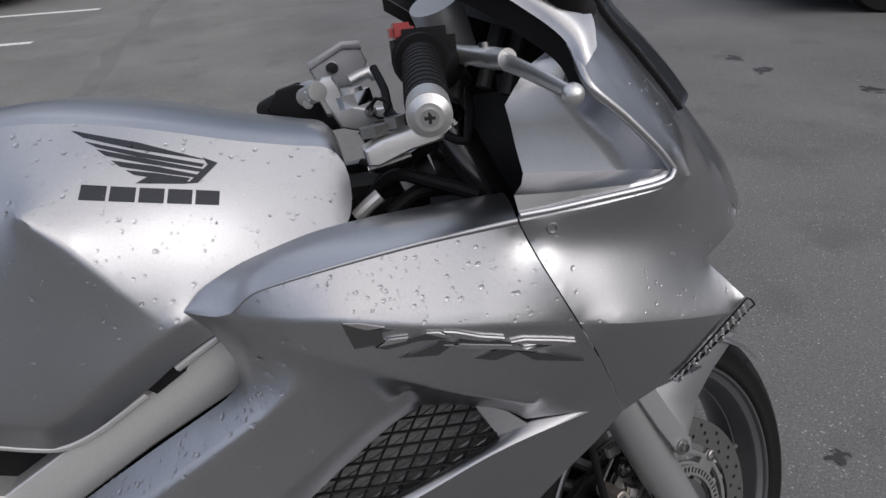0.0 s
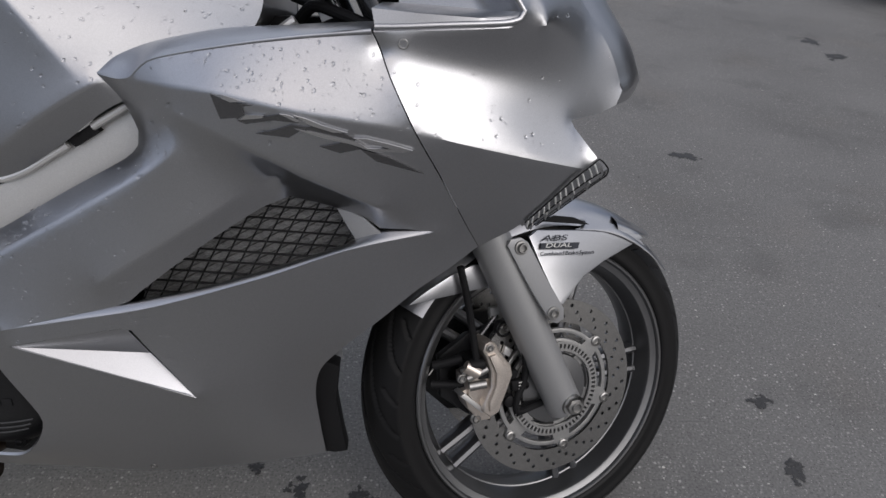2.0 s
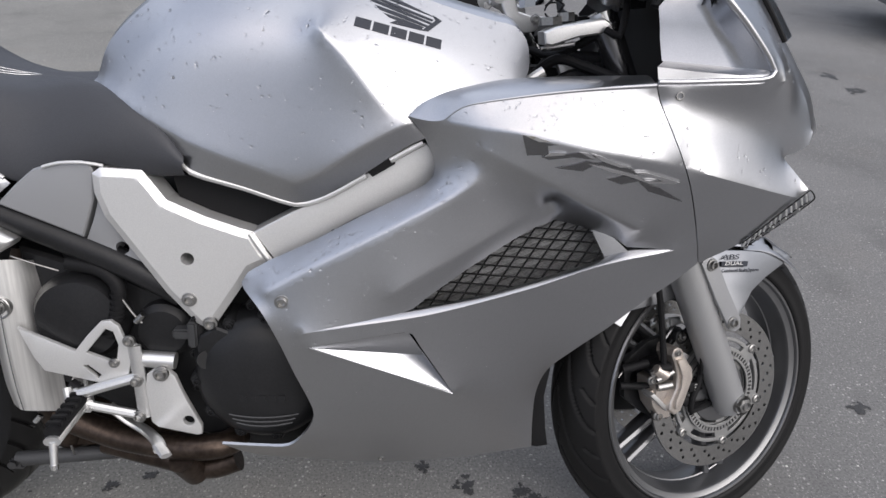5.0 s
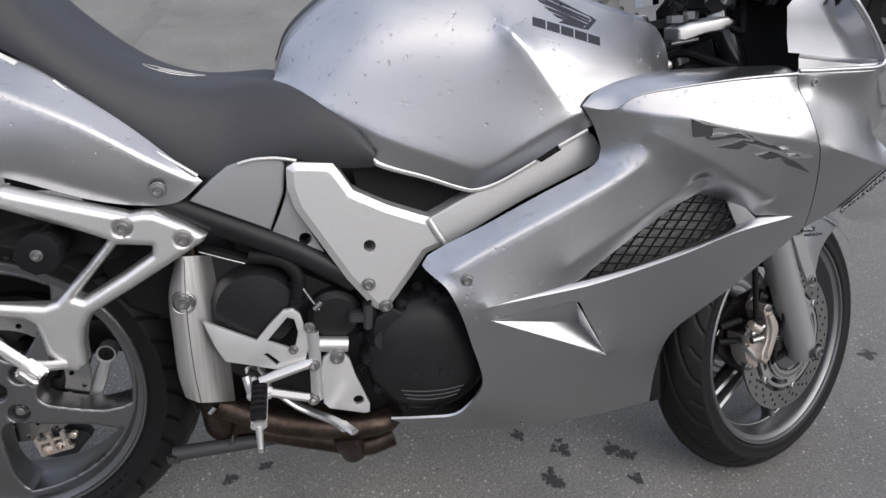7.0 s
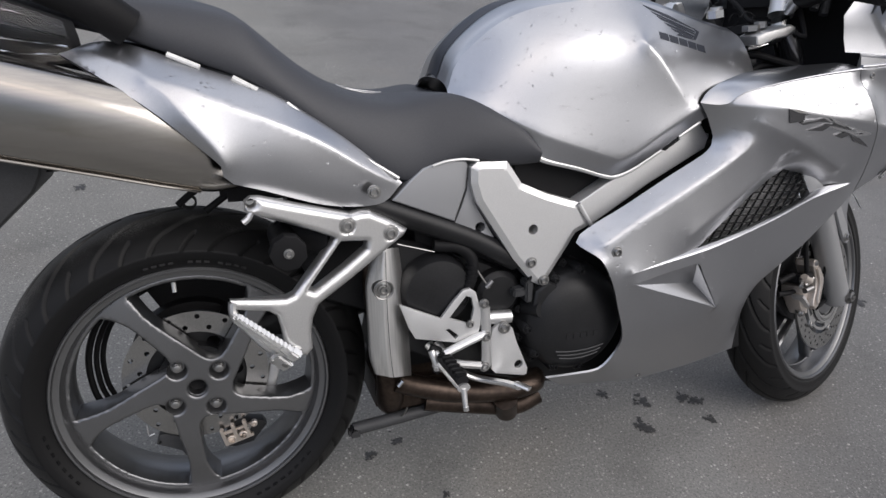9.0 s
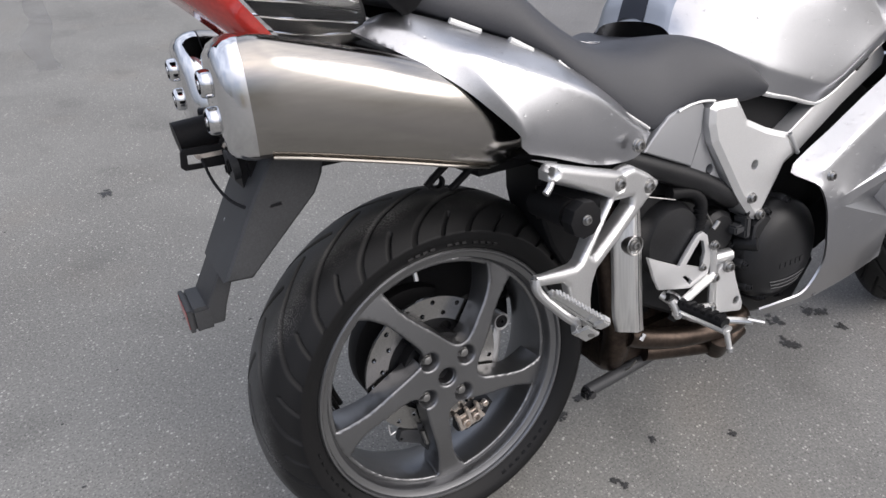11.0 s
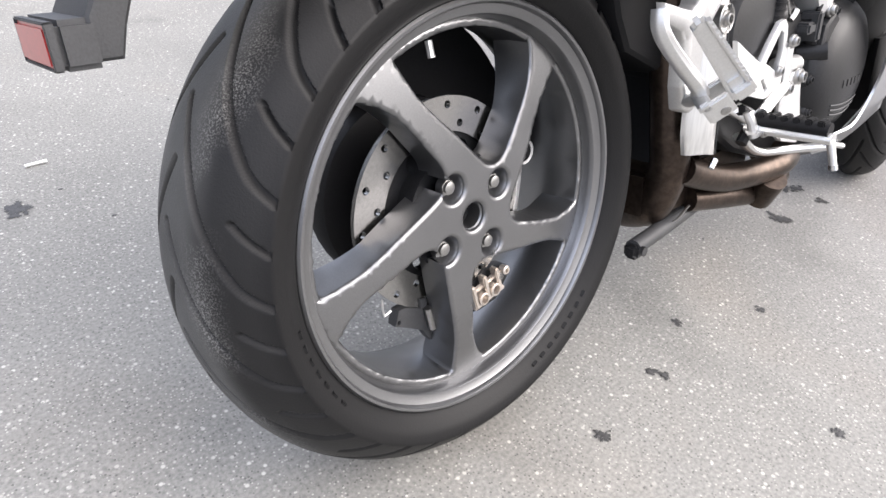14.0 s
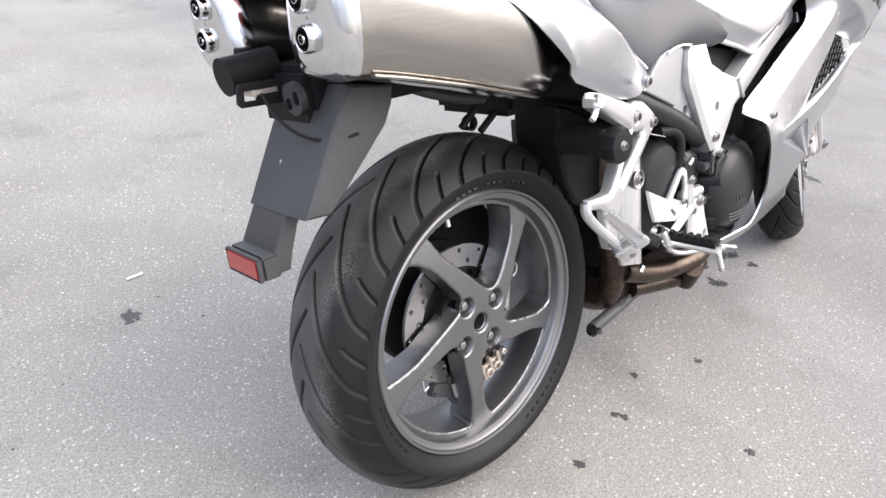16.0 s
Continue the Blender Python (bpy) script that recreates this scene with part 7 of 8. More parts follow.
part("caliper_bracket", plate([(1.265, 0.379), (1.32, 0.399), (1.396, 0.408), (1.406, 0.341), (1.368, 0.232), (1.319, 0.24), (1.273, 0.287)], 0.04, 0.06, bevel=0.003), DARK, caliper)
part("caliper_cheek", plate([(1.3253, 0.3867), (1.3367, 0.3887), (1.3553, 0.3629), (1.3573, 0.3496), (1.3478, 0.3262), (1.3373, 0.3029), (1.3269, 0.2989), (1.3260, 0.3122), (1.3364, 0.3376), (1.3376, 0.3570)], -0.1125, -0.1040, bevel=0.003, seg=2), GOLD, caliper)
bolt((1.3285, -0.1070, 0.3981), 0.0062, caliper)
part("caliper_bridge", plate([(1.3047, 0.3709), (1.3306, 0.3727), (1.3429, 0.3573), (1.3398, 0.3441), (1.3170, 0.3453), (1.3025, 0.3546)], -0.0960, -0.0380, bevel=0.004), DARK, caliper)
part("pad_clip", plate([(1.2848, 0.3242), (1.2920, 0.3282), (1.3250, 0.2973), (1.3219, 0.2902)], -0.0960, -0.0680, bevel=0.002), ALU, caliper)
part("slide_pin", tube([(1.2576, -0.0530, 0.3620), (1.2998, -0.0680, 0.3726)], 0.0075, 12), BLACK, caliper)
part("slide_pin", tube([(1.2534, -0.0530, 0.3326), (1.3048, -0.0680, 0.3297)], 0.0065, 12), BLACK, caliper)
part("caliper_foot", plate([(1.2932, 0.3264), (1.3046, 0.3294), (1.3406, 0.2862), (1.3426, 0.2709), (1.3230, 0.2711), (1.3024, 0.2968)], -0.0830, -0.0480, bevel=0.004), GOLD, caliper)
part("bleed_screw", tube([(1.2964, -0.0880, 0.3548), (1.2913, -0.0880, 0.3661)], 0.0045, 10), BOLT, caliper)
part("caliper_port", tube([(1.2943, -0.0930, 0.3701), (1.3139, -0.0980, 0.3575)], 0.0095, 14), GOLD, caliper)
bolt((1.2901, -0.0900, 0.3498), 0.0075, caliper)
part("bolt_sleeve", lathe([(-0.06, 0.0135), (-0.0705, 0.0135), (-0.072, 0.012), (-0.0715, 0.0098), (-0.066, 0.0095)], 28, (1.370, 0, 0.411)), DARK, caliper)
part("sensor_tab", plate([(1.3685, 0.3863), (1.3822, 0.378), (1.3764, 0.3669), (1.3647, 0.3741)], -0.0790, -0.0720, bevel=0.0015), ALU, caliper)
part("hose_clamp", plate([(1.3491, 0.4459), (1.3702, 0.4461), (1.3731, 0.4322), (1.351, 0.4314)], -0.064, -0.056, bevel=0.002), FORK_GREY, caliper)
part("sensor_lead", tube([(1.3964, -0.090, 0.3852), (1.3989, -0.090, 0.3528), (1.3953, -0.090, 0.3256), (1.3847, -0.090, 0.304), (1.3841, -0.088, 0.2796), (1.4102, -0.086, 0.2807), (1.4317, -0.084, 0.2838)], 0.0058, 10), BLACK, caliper, "black sensor lead looped at the hub")
clip = part("lead_clip", plate([(1.3734, 0.332), (1.395, 0.3322), (1.3953, 0.3134), (1.3755, 0.3149)], -0.092, -0.080, bevel=0.003), BLACK, caliper)
for z in (0.3282, 0.3232, 0.3182):
    part("clip_mark", box((1.3855, -0.0930, z - 0.0009), (1.3930, -0.0915, z + 0.0009), 0.0003), BRUSHED, clip)
part("pin_boot", lathe([(-0.070, 0.009), (-0.080, 0.0105), (-0.083, 0.0085), (-0.087, 0.0095), (-0.089, 0.006), (-0.089, 0.0005)], 20, (1.374, 0, 0.2965)), BLACK, caliper)
part("pin_boot", lathe([(-0.070, 0.008), (-0.082, 0.0088), (-0.086, 0.007), (-0.086, 0.0005)], 20, (1.3802, 0, 0.3402)), BLACK, caliper)
bolt((1.3986, -0.090, 0.3207), 0.0068, caliper, mesh=DARK_BOLT_MESH)
part("brake_pipe", tube([(1.328, -0.060, 0.3948), (1.3491, -0.060, 0.419), (1.3635, -0.060, 0.4352)], 0.004, 10), FORK_DARK, caliper)
part("brake_pipe", tube([(1.3394, -0.060, 0.384), (1.3606, -0.060, 0.4066)], 0.004, 10), FORK_DARK, caliper)
part("pad_wire", tube([(1.2522, -0.050, 0.3464), (1.2635, -0.050, 0.3601), (1.2775, -0.050, 0.3644), (1.2886, -0.050, 0.359)], 0.0012, 8), BOLT, caliper)
part("fork_brace", tube([(1.40, -0.1, 0.47), (1.395, -0.06, 0.475), (1.395, 0.06, 0.475), (1.40, 0.1, 0.47)], 0.012, 10), DARK, caliper)
part("brake_caliper", plate(GOLDP, 0.063, 0.106, bevel=0.005), GOLD, bike, m=STEER)

# ---- bars and cockpit ----
clamp = part("top_clamp", plate([(1.12, 0.922), (1.14, 0.907), (1.20, 0.93), (1.205, 0.95), (1.13, 0.94)], -0.045, 0.045, bevel=0.006), BLACK, bike, "black steering head cover", m=STEER)
part("fork_cap", lathe([(-0.02, 0.024), (0.02, 0.024), (0.022, 0.018), (0.022, 0.001)], 28), ALU, clamp)
bpy.data.objects["fork_cap"].matrix_basis = Matrix.Translation((1.155, -0.105, 0.965)) @ Matrix.Rotation(radians(90), 4, "X") @ Matrix.Rotation(radians(-20), 4, "Z")
G0, G1 = np.array((1.148, -0.232, 0.99)), np.array((1.128, -0.368, 0.9655))
d = (G1 - G0) / np.linalg.norm(G1 - G0)
end = G1 + d * 0.014
bar = part("handlebar", tube([(1.19, -0.10, 0.955), (1.172, -0.15, 0.985), tuple(G0), tuple(G1)], 0.012, 14), ALU, bike, "black-gripped clip-on handlebar")
part("grip", tube([tuple(G0 - d * 0.01), tuple((G0 + G1) / 2), tuple(G1)], (0.0162, 0.0152), 20), BLACK, bar, "black rubber grip")
for f in np.linspace(0.08, 0.92, 10):
    c = G0 + (G1 - G0) * f
    part("grip_ring", tube([tuple(c), tuple(c + d * 0.005)], 0.0168 - 0.001 * f, 20, step=1), BLACK, bar)
part("grip_flange", tube([tuple(G0 - d * 0.016), tuple(G0 - d * 0.008)], 0.022, 24, step=1), BLACK, bar)
part("bar_end", tube([end - d * 0.012, end - d * 0.006, end + d * 0.004, end + d * 0.012], 0.0148, 28, step=0.004), ALU, bar, "round steel bar end weight")
part("bar_end_face", tube([end + d * 0.012, end + d * 0.0165], (0.0142, 0.009), 28, step=0.003), ALU, bar)
part("bar_end_screw", tube([end + d * 0.0155, end + d * 0.0185], 0.0058, 18, step=1), CHROME, bar)
part("screw_recess", merge(*[box(end + d * 0.0185 + np.array((-a, -0.0006, -b)), end + d * 0.0185 + np.array((a, 0.0012, b)), 0) for a, b in ((0.0036, 0.001), (0.001, 0.0036))]), DARK, bar)
part("switch_housing", tube([(1.175, -0.15, 0.985), tuple(G0 - d * 0.014)], (0.028, 0.026), 18), BLACK, bar)
part("switch_box", box((1.13, -0.215, 0.985), (1.185, -0.165, 1.018), 0.008), BLACK, bar)
part("kill_switch", box((1.128, -0.205, 1.008), (1.15, -0.18, 1.024), 0.004), RED, bar, "red engine stop switch")
lever = part("brake_lever", tube([(1.205, -0.19, 0.988), (1.218, -0.225, 0.984), (1.226, -0.29, 0.973), (1.231, -0.352, 0.961)], (0.0066, 0.0042), 12, flat=(0.7, 1.4)), ALU, bike, "polished brake lever with ball end")
ball = lathe([(0.0083 * math.sin(a), max(0.0003, 0.0083 * math.cos(a))) for a in np.linspace(-math.pi / 2, math.pi / 2, 15)], 24, (1.2315, -0.361, 0.9595))
part("lever_ball", ball, ALU, lever)
part("lever_perch", tube([(1.178, -0.16, 0.995), (1.20, -0.18, 0.99), (1.218, -0.215, 0.986)], 0.009, 12), ALU, lever)
part("lever_adjuster", tube([(1.216, -0.212, 0.985), (1.222, -0.238, 0.984)], 0.0095, 14), ALU, lever)
part("lever_bolt", tube([(1.212, -0.2, 0.985), (1.212, -0.2, 1.0)], 0.005, 12), BOLT, lever)
master = part("brake_reservoir", tube([(1.206, -0.115, 0.985), (1.198, -0.123, 1.005), (1.185, -0.136, 1.034)], (0.022, 0.025), 20), SILVER_MATT, bike, "grey brake fluid reservoir")
part("reservoir_cap", tube([(1.187, -0.134, 1.03), (1.182, -0.139, 1.042)], 0.0265, 20, step=1), SILVER_MATT, master)
part("reservoir_hose", tube([(1.206, -0.115, 0.985), (1.21, -0.125, 0.965), (1.2, -0.15, 0.975)], 0.006, 10), BLACK, master)
# left bar, clutch reservoir and clamp beyond
lbar = part("handlebar", tube([(1.10, 0.10, 0.935), (1.06, 0.2, 0.96), (1.02, 0.3, 0.948), (0.962, 0.45, 0.922)], 0.012, 12), ALU, bike)
part("grip", tube([(1.03, 0.28, 0.952), (0.995, 0.365, 0.937), (0.962, 0.45, 0.922)], 0.017, 16), BLACK, lbar)
part("switch_box", plate([(0.98, 0.939), (0.999, 0.962), (1.026, 0.968), (1.055, 0.962), (1.06, 0.938), (1.068, 0.916), (1.121, 0.914), (1.127, 0.897), (1.052, 0.894), (1.023, 0.903), (1.008, 0.923), (0.985, 0.928)], 0.215, 0.275, bevel=0.009, seg=3), BLACK, lbar)
part("clutch_clamp", plate([(1.041, 0.962), (1.059, 0.969), (1.067, 0.977), (1.079, 0.977), (1.086, 0.966), (1.096, 0.938), (1.121, 0.931), (1.151, 0.931), (1.159, 0.92), (1.148, 0.909), (1.109, 0.902), (1.082, 0.91), (1.072, 0.932), (1.063, 0.952), (1.045, 0.947)], 0.085, 0.125, bevel=0.008, seg=3), ALU, lbar, "aluminium bar clamp")
part("clamp_boss", tube([(1.041, 0.13, 0.953), (1.059, 0.08, 0.961)], 0.0125, 20, step=0.01), ALU, lbar)
bolt((1.044, 0.1, 0.946), 0.007, lbar)
bolt((1.123, 0.08, 0.927), 0.008, lbar)
cres = part("clutch_reservoir", plate([(1.051, 0.988), (1.077, 1.003), (1.102, 1.013), (1.128, 1.012), (1.137, 0.99), (1.127, 0.969), (1.114, 0.957), (1.095, 0.956), (1.075, 0.963), (1.057, 0.972)], 0.2, 0.25, bevel=0.007, seg=3), SILVER_MATT, bike, "grey clutch fluid reservoir")
part("reservoir_cover", plate([(1.05, 0.996), (1.102, 1.021), (1.128, 1.02), (1.131, 1.008), (1.103, 1.01), (1.052, 0.986)], 0.194, 0.256, bevel=0.004), SILVER_MATT, cres)
part("reservoir_outlet", tube([(1.108, 0.2, 0.964), (1.136, 0.2, 0.974), (1.146, 0.2, 0.968)], 0.009, 12), ALU, cres)
part("sight_glass_rim", lathe([(0.002, 0.0095), (-0.002, 0.0095), (-0.003, 0.008), (-0.001, 0.007)], 28, (1.084, 0.199, 0.986)), BOLT, cres)
part("sight_glass", lathe([(-0.001, 0.007), (-0.0015, 0.003), (-0.0015, 0.0005)], 24, (1.084, 0.199, 0.986)), DARK, cres)
stem = part("steering_nut", tube([(1.102, 0, 0.944), (1.099, 0, 0.959)], 0.021, 8, step=1), CHROME, bike)
part("stem_cap", tube([(1.099, 0, 0.957), (1.098, 0, 0.964)], 0.013, 20, step=1), ALU, stem)
part("key_ring", tube([tuple(p) for p in curve([(1.117, -0.02, 0.937), (1.123, -0.02, 0.948), (1.136, -0.02, 0.949), (1.141, -0.02, 0.938), (1.135, -0.02, 0.928), (1.123, -0.02, 0.928)], 0.004, closed=True)], 0.0014, 8), BLACK, bike)
clamp_r = part("fork_clamp", plate([(1.096, 0.906), (1.114, 0.914), (1.155, 0.923), (1.18, 0.928), (1.193, 0.922), (1.189, 0.908), (1.146, 0.9), (1.109, 0.887), (1.099, 0.889)], -0.125, -0.075, bevel=0.007, seg=3), ALU, bike, "cast aluminium fork clamp")
part("clamp_edge", tube([(1.099, -0.1, 0.882), (1.123, -0.1, 0.886), (1.147, -0.1, 0.891)], 0.004, 10), CHROME, clamp_r)
part("clamp_nut", tube([(1.112, -0.09, 0.916), (1.111, -0.09, 0.927)], 0.017, 6, step=1), BOLT, clamp_r)
part("clamp_nut", tube([(1.135, -0.09, 0.922), (1.134, -0.09, 0.934)], 0.012, 6, step=1), BOLT, clamp_r)
part("upper_fork_tube", tube([(1.188, -0.105, 0.917), (1.208, -0.107, 0.875), (1.234, -0.11, 0.819)], 0.0205, 22), FORK_DARK, clamp_r, "dark fork tube")
for k, (pts, r) in enumerate((
    ([(1.096, -0.03, 0.879), (1.126, -0.06, 0.873), (1.168, -0.1, 0.898), (1.19, -0.12, 0.915)], 0.006),
    ([(1.099, -0.05, 0.841), (1.129, -0.08, 0.869), (1.163, -0.1, 0.861), (1.212, -0.13, 0.844)], 0.008),
    ([(1.072, -0.06, 0.82), (1.103, -0.06, 0.849), (1.127, -0.05, 0.877), (1.148, -0.08, 0.917)], 0.006),
    ([(1.117, -0.08, 0.825), (1.152, -0.08, 0.846), (1.188, -0.1, 0.851)], 0.009),
    ([(1.127, 0, 0.984), (1.134, -0.03, 0.959), (1.134, -0.06, 0.935), (1.148, -0.09, 0.927)], 0.005),
    ([(1.182, -0.13, 0.912), (1.2, -0.14, 0.905), (1.218, -0.1, 0.958), (1.215, -0.08, 0.982)], 0.005),
    ([(1.109, -0.06, 0.942), (1.12, -0.06, 0.953), (1.134, -0.07, 0.945), (1.126, -0.07, 0.934)], 0.002))):
    part("cable", tube(pts, r, 10), BLACK, bike, "black control cable")
part("wound_hose", tube([(1.079, -0.09, 0.83), (1.096, -0.09, 0.843), (1.108, -0.09, 0.851)], 0.008, 10), ALU_PAINT, bike)
part("frame_head", box((1.05, -0.06, 0.78), (1.17, 0.06, 0.855), 0.015), BLACK, bike)
part("frame_gusset", plate([(1.131, 0.865), (1.154, 0.865), (1.159, 0.848), (1.141, 0.84)], -0.07, -0.05, bevel=0.003), ALU_PAINT, bike)
part("cockpit_floor", box((1.0, -0.19, 0.72), (1.42, 0.19, 0.80), 0.02), BLACK, bike)
part("instrument_body", box((1.205, -0.095, 0.945), (1.275, 0.095, 1.045), 0.02), BLACK, bike, "black instrument housing")
for pts in ([(1.255, -0.118, 1.025), (1.24, -0.122, 0.99), (1.226, -0.128, 0.955)], [(1.276, -0.118, 1.010), (1.262, -0.124, 0.98), (1.25, -0.13, 0.945)]):
    part("cowl_stay", tube(pts, 0.0085, 10), FENDER, bike)
part("cockpit_wall", loft([[(1.27, y, 0.80), (1.29, y, 0.90), (1.30, y, 1.0), (1.26, y, 1.10)] for y in (-0.2, -0.1, 0, 0.1, 0.2)], 12, 3), BLACK, bike, "black instrument panel and inner cowl")

# upper rim of the cowl round the cockpit, and its dark lining
RIM = [
    [(1.283, -0.246, 0.964), (1.278, -0.236, 0.99), (1.266, -0.228, 1.006), (1.245, -0.22, 1.024), (1.221, -0.21, 1.043), (1.195, -0.2, 1.06), (1.168, -0.19, 1.077)],
    [(1.289, -0.25, 0.973), (1.288, -0.238, 0.999), (1.277, -0.229, 1.017), (1.257, -0.22, 1.037), (1.235, -0.21, 1.056), (1.209, -0.2, 1.073), (1.181, -0.19, 1.089)],
    [(1.303, -0.24, 0.986), (1.306, -0.225, 1.013), (1.295, -0.213, 1.034), (1.279, -0.2, 1.057), (1.259, -0.188, 1.08), (1.234, -0.176, 1.099), (1.207, -0.165, 1.118)]]
HALVES = [[[(x, y * sg, z) for x, y, z in r] for r in RIM] for sg in (1, -1)]
for half_rim in HALVES:
    part("upper_rim", loft(half_rim, 24, 5), SILVER, cowl, angle=60)
    part("rim_lining", loft([[(x, y * f, z - d) for x, y, z in half_rim[0]] for f, d in ((0.99, 0.001), (0.965, 0.010), (0.94, 0.022))], 24, 4), BLACK, cowl)
part("instrument_hood", loft([[(1.126, -0.06, 1.067), (1.151, -0.06, 1.069), (1.204, -0.06, 1.062), (1.247, -0.08, 1.044), (1.263, -0.12, 1.027)], [(1.125, -0.1, 1.063), (1.146, -0.1, 1.056), (1.177, -0.1, 1.044), (1.217, -0.12, 1.027), (1.254, -0.15, 1.008)]], 20, 3), BLACK, bike)

# ---- windscreen ----
W0 = [(1.445, -0.117, 0.903), (1.421, -0.12, 0.934), (1.388, -0.127, 0.971), (1.341, -0.142, 1.021)]
scr = [[(x + 0.012 + 0.05 * (1 - (k / 4) ** 2) * 1.0, y * (1 - 0.0 * k) * k / 4, z + 0.004 + 0.015 * (1 - (k / 4) ** 2)) for x, y, z in W0 + [(1.29, -0.155, 1.12), (1.21, -0.16, 1.2)]] for k in (4, 3, 2, 1, 0, -1, -2, -3, -4)]
part("windscreen", loft(scr, 30, 3), SMOKE, bike, "tinted windscreen")
part("screen_edge", tube([(x + 0.006, y - 0.003, z + 0.003) for x, y, z in W0] + [(1.298, -0.158, 1.124), (1.218, -0.163, 1.204)], 0.0038, 8), BLACK, bike)
part("mirror_stem", tube([(1.30, -0.205, 1.01), (1.285, -0.212, 1.03), (1.27, -0.26, 1.075), (1.25, -0.33, 1.11)], (0.021, 0.013), 14), BLACK, bike, "black mirror stem")

# ---- decals and badges ----
tank_tree = tree_of(tank_v, tank_t)
fair_tree = tree_of(*SHEETS["side_fairing"])
bolt((0.738, on_sheet(fair_tree, 0.738, 0.540) + 0.001, 0.540), 0.0105, fairing)
for outline in (
    [(0.827, 0.962), (0.883, 0.944), (0.936, 0.922), (0.94, 0.92), (0.88, 0.939), (0.837, 0.955)],
    [(0.839, 0.951), (0.885, 0.935), (0.94, 0.916), (0.938, 0.914), (0.883, 0.932), (0.849, 0.945)],
    [(0.849, 0.943), (0.89, 0.929), (0.938, 0.912), (0.936, 0.91), (0.89, 0.925), (0.856, 0.937)],
    [(0.861, 0.932), (0.895, 0.922), (0.933, 0.908), (0.931, 0.906), (0.896, 0.917), (0.868, 0.926)],
    [(0.873, 0.922), (0.899, 0.915), (0.927, 0.906), (0.924, 0.904), (0.899, 0.911), (0.88, 0.917)],
    [(0.939, 0.922), (0.952, 0.915), (0.933, 0.901), (0.924, 0.902), (0.943, 0.915)],
    [(0.892, 0.914), (0.926, 0.903), (0.923, 0.902), (0.881, 0.91)],
):
    part("wing_decal", decal(outline, tank_tree), DECAL, part_tank, "dark blue wing stripe")
for k in range(5):
    ends = ((k + 0.06) / 5, (k + 0.94) / 5)
    block = [(0.8355 + 0.1175 * f, 0.9165 - 0.0265 * f) for f in ends] + [(0.833 + 0.118 * f, 0.905 - 0.0268 * f) for f in ends[::-1]]
    part("letter_block", decal(block, tank_tree), DECAL, part_tank, "dark lettering block")
BADGE_DARK = mat("dark_chrome", (0.16, 0.16, 0.165), 0.9, 0.22, grain=0.05)
for finish, thick, outlines in (
    (BADGE_DARK, 0.0022, (
        [(1.047, 0.784), (1.067, 0.776), (1.074, 0.76), (1.055, 0.758)],
        [(1.067, 0.776), (1.092, 0.774), (1.079, 0.772), (1.081, 0.763), (1.073, 0.758)],
        [(1.073, 0.757), (1.105, 0.763), (1.118, 0.766), (1.142, 0.76), (1.136, 0.757), (1.112, 0.759), (1.082, 0.754)],
        [(1.091, 0.744), (1.112, 0.749), (1.129, 0.755), (1.145, 0.753), (1.126, 0.741)],
        [(1.137, 0.753), (1.165, 0.754), (1.196, 0.741), (1.19, 0.736), (1.166, 0.742)],
        [(1.157, 0.732), (1.183, 0.737), (1.201, 0.73), (1.178, 0.725)],
        [(1.199, 0.73), (1.229, 0.721), (1.267, 0.701), (1.216, 0.716)])),
    (CHROME, 0.0034, (
        [(1.048, 0.784), (1.061, 0.783), (1.083, 0.777), (1.068, 0.776)],
        [(1.075, 0.758), (1.084, 0.764), (1.102, 0.764), (1.1, 0.761)],
        [(1.118, 0.766), (1.128, 0.765), (1.14, 0.759), (1.135, 0.758)],
        [(1.133, 0.765), (1.145, 0.762), (1.165, 0.754), (1.187, 0.748), (1.172, 0.748), (1.149, 0.755)],
        [(1.132, 0.751), (1.149, 0.749), (1.18, 0.742), (1.197, 0.738), (1.207, 0.731), (1.252, 0.73), (1.248, 0.727), (1.215, 0.727), (1.187, 0.736), (1.16, 0.742)],
        [(1.193, 0.742), (1.206, 0.742), (1.234, 0.735), (1.255, 0.729), (1.234, 0.73), (1.21, 0.737)]))):
    for outline in outlines:
        part("badge_piece", decal(outline, fair_tree, 0.0028 if thick < 0.003 else 0.0036, 0.0026), finish, fairing, "chromed badge sliver" if finish is CHROME else "dark chromed badge sliver")

# pale stitched oval on the seat
oval = [(0.322 + 0.042 * math.cos(a), -0.046 + 0.012 * math.cos(a) + 0.018 * math.sin(a), 0.8) for a in np.linspace(0, 2 * math.pi, 28)]
seat_ob = bpy.data.objects["seat"]
seat_tree = BVHTree.FromPolygons([v.co for v in seat_ob.data.vertices], [tuple(p.vertices) for p in seat_ob.data.polygons])
for line in (oval, [(0.30, -0.056, 0.8), (0.322, -0.05, 0.8), (0.345, -0.034, 0.8)]):
    laid = []
    for x, y, z in line:
        hit = seat_tree.ray_cast(Vector((x, y, 1.5)), Vector((0, 0, -1)))
        if hit[0] is not None:
            laid.append(tuple(hit[0] + Vector((0, 0, 0.0008))))
    part("seat_mark", tube(laid, 0.0006, 6), ALU_PAINT, seat_ob, "thin pale stitched oval")

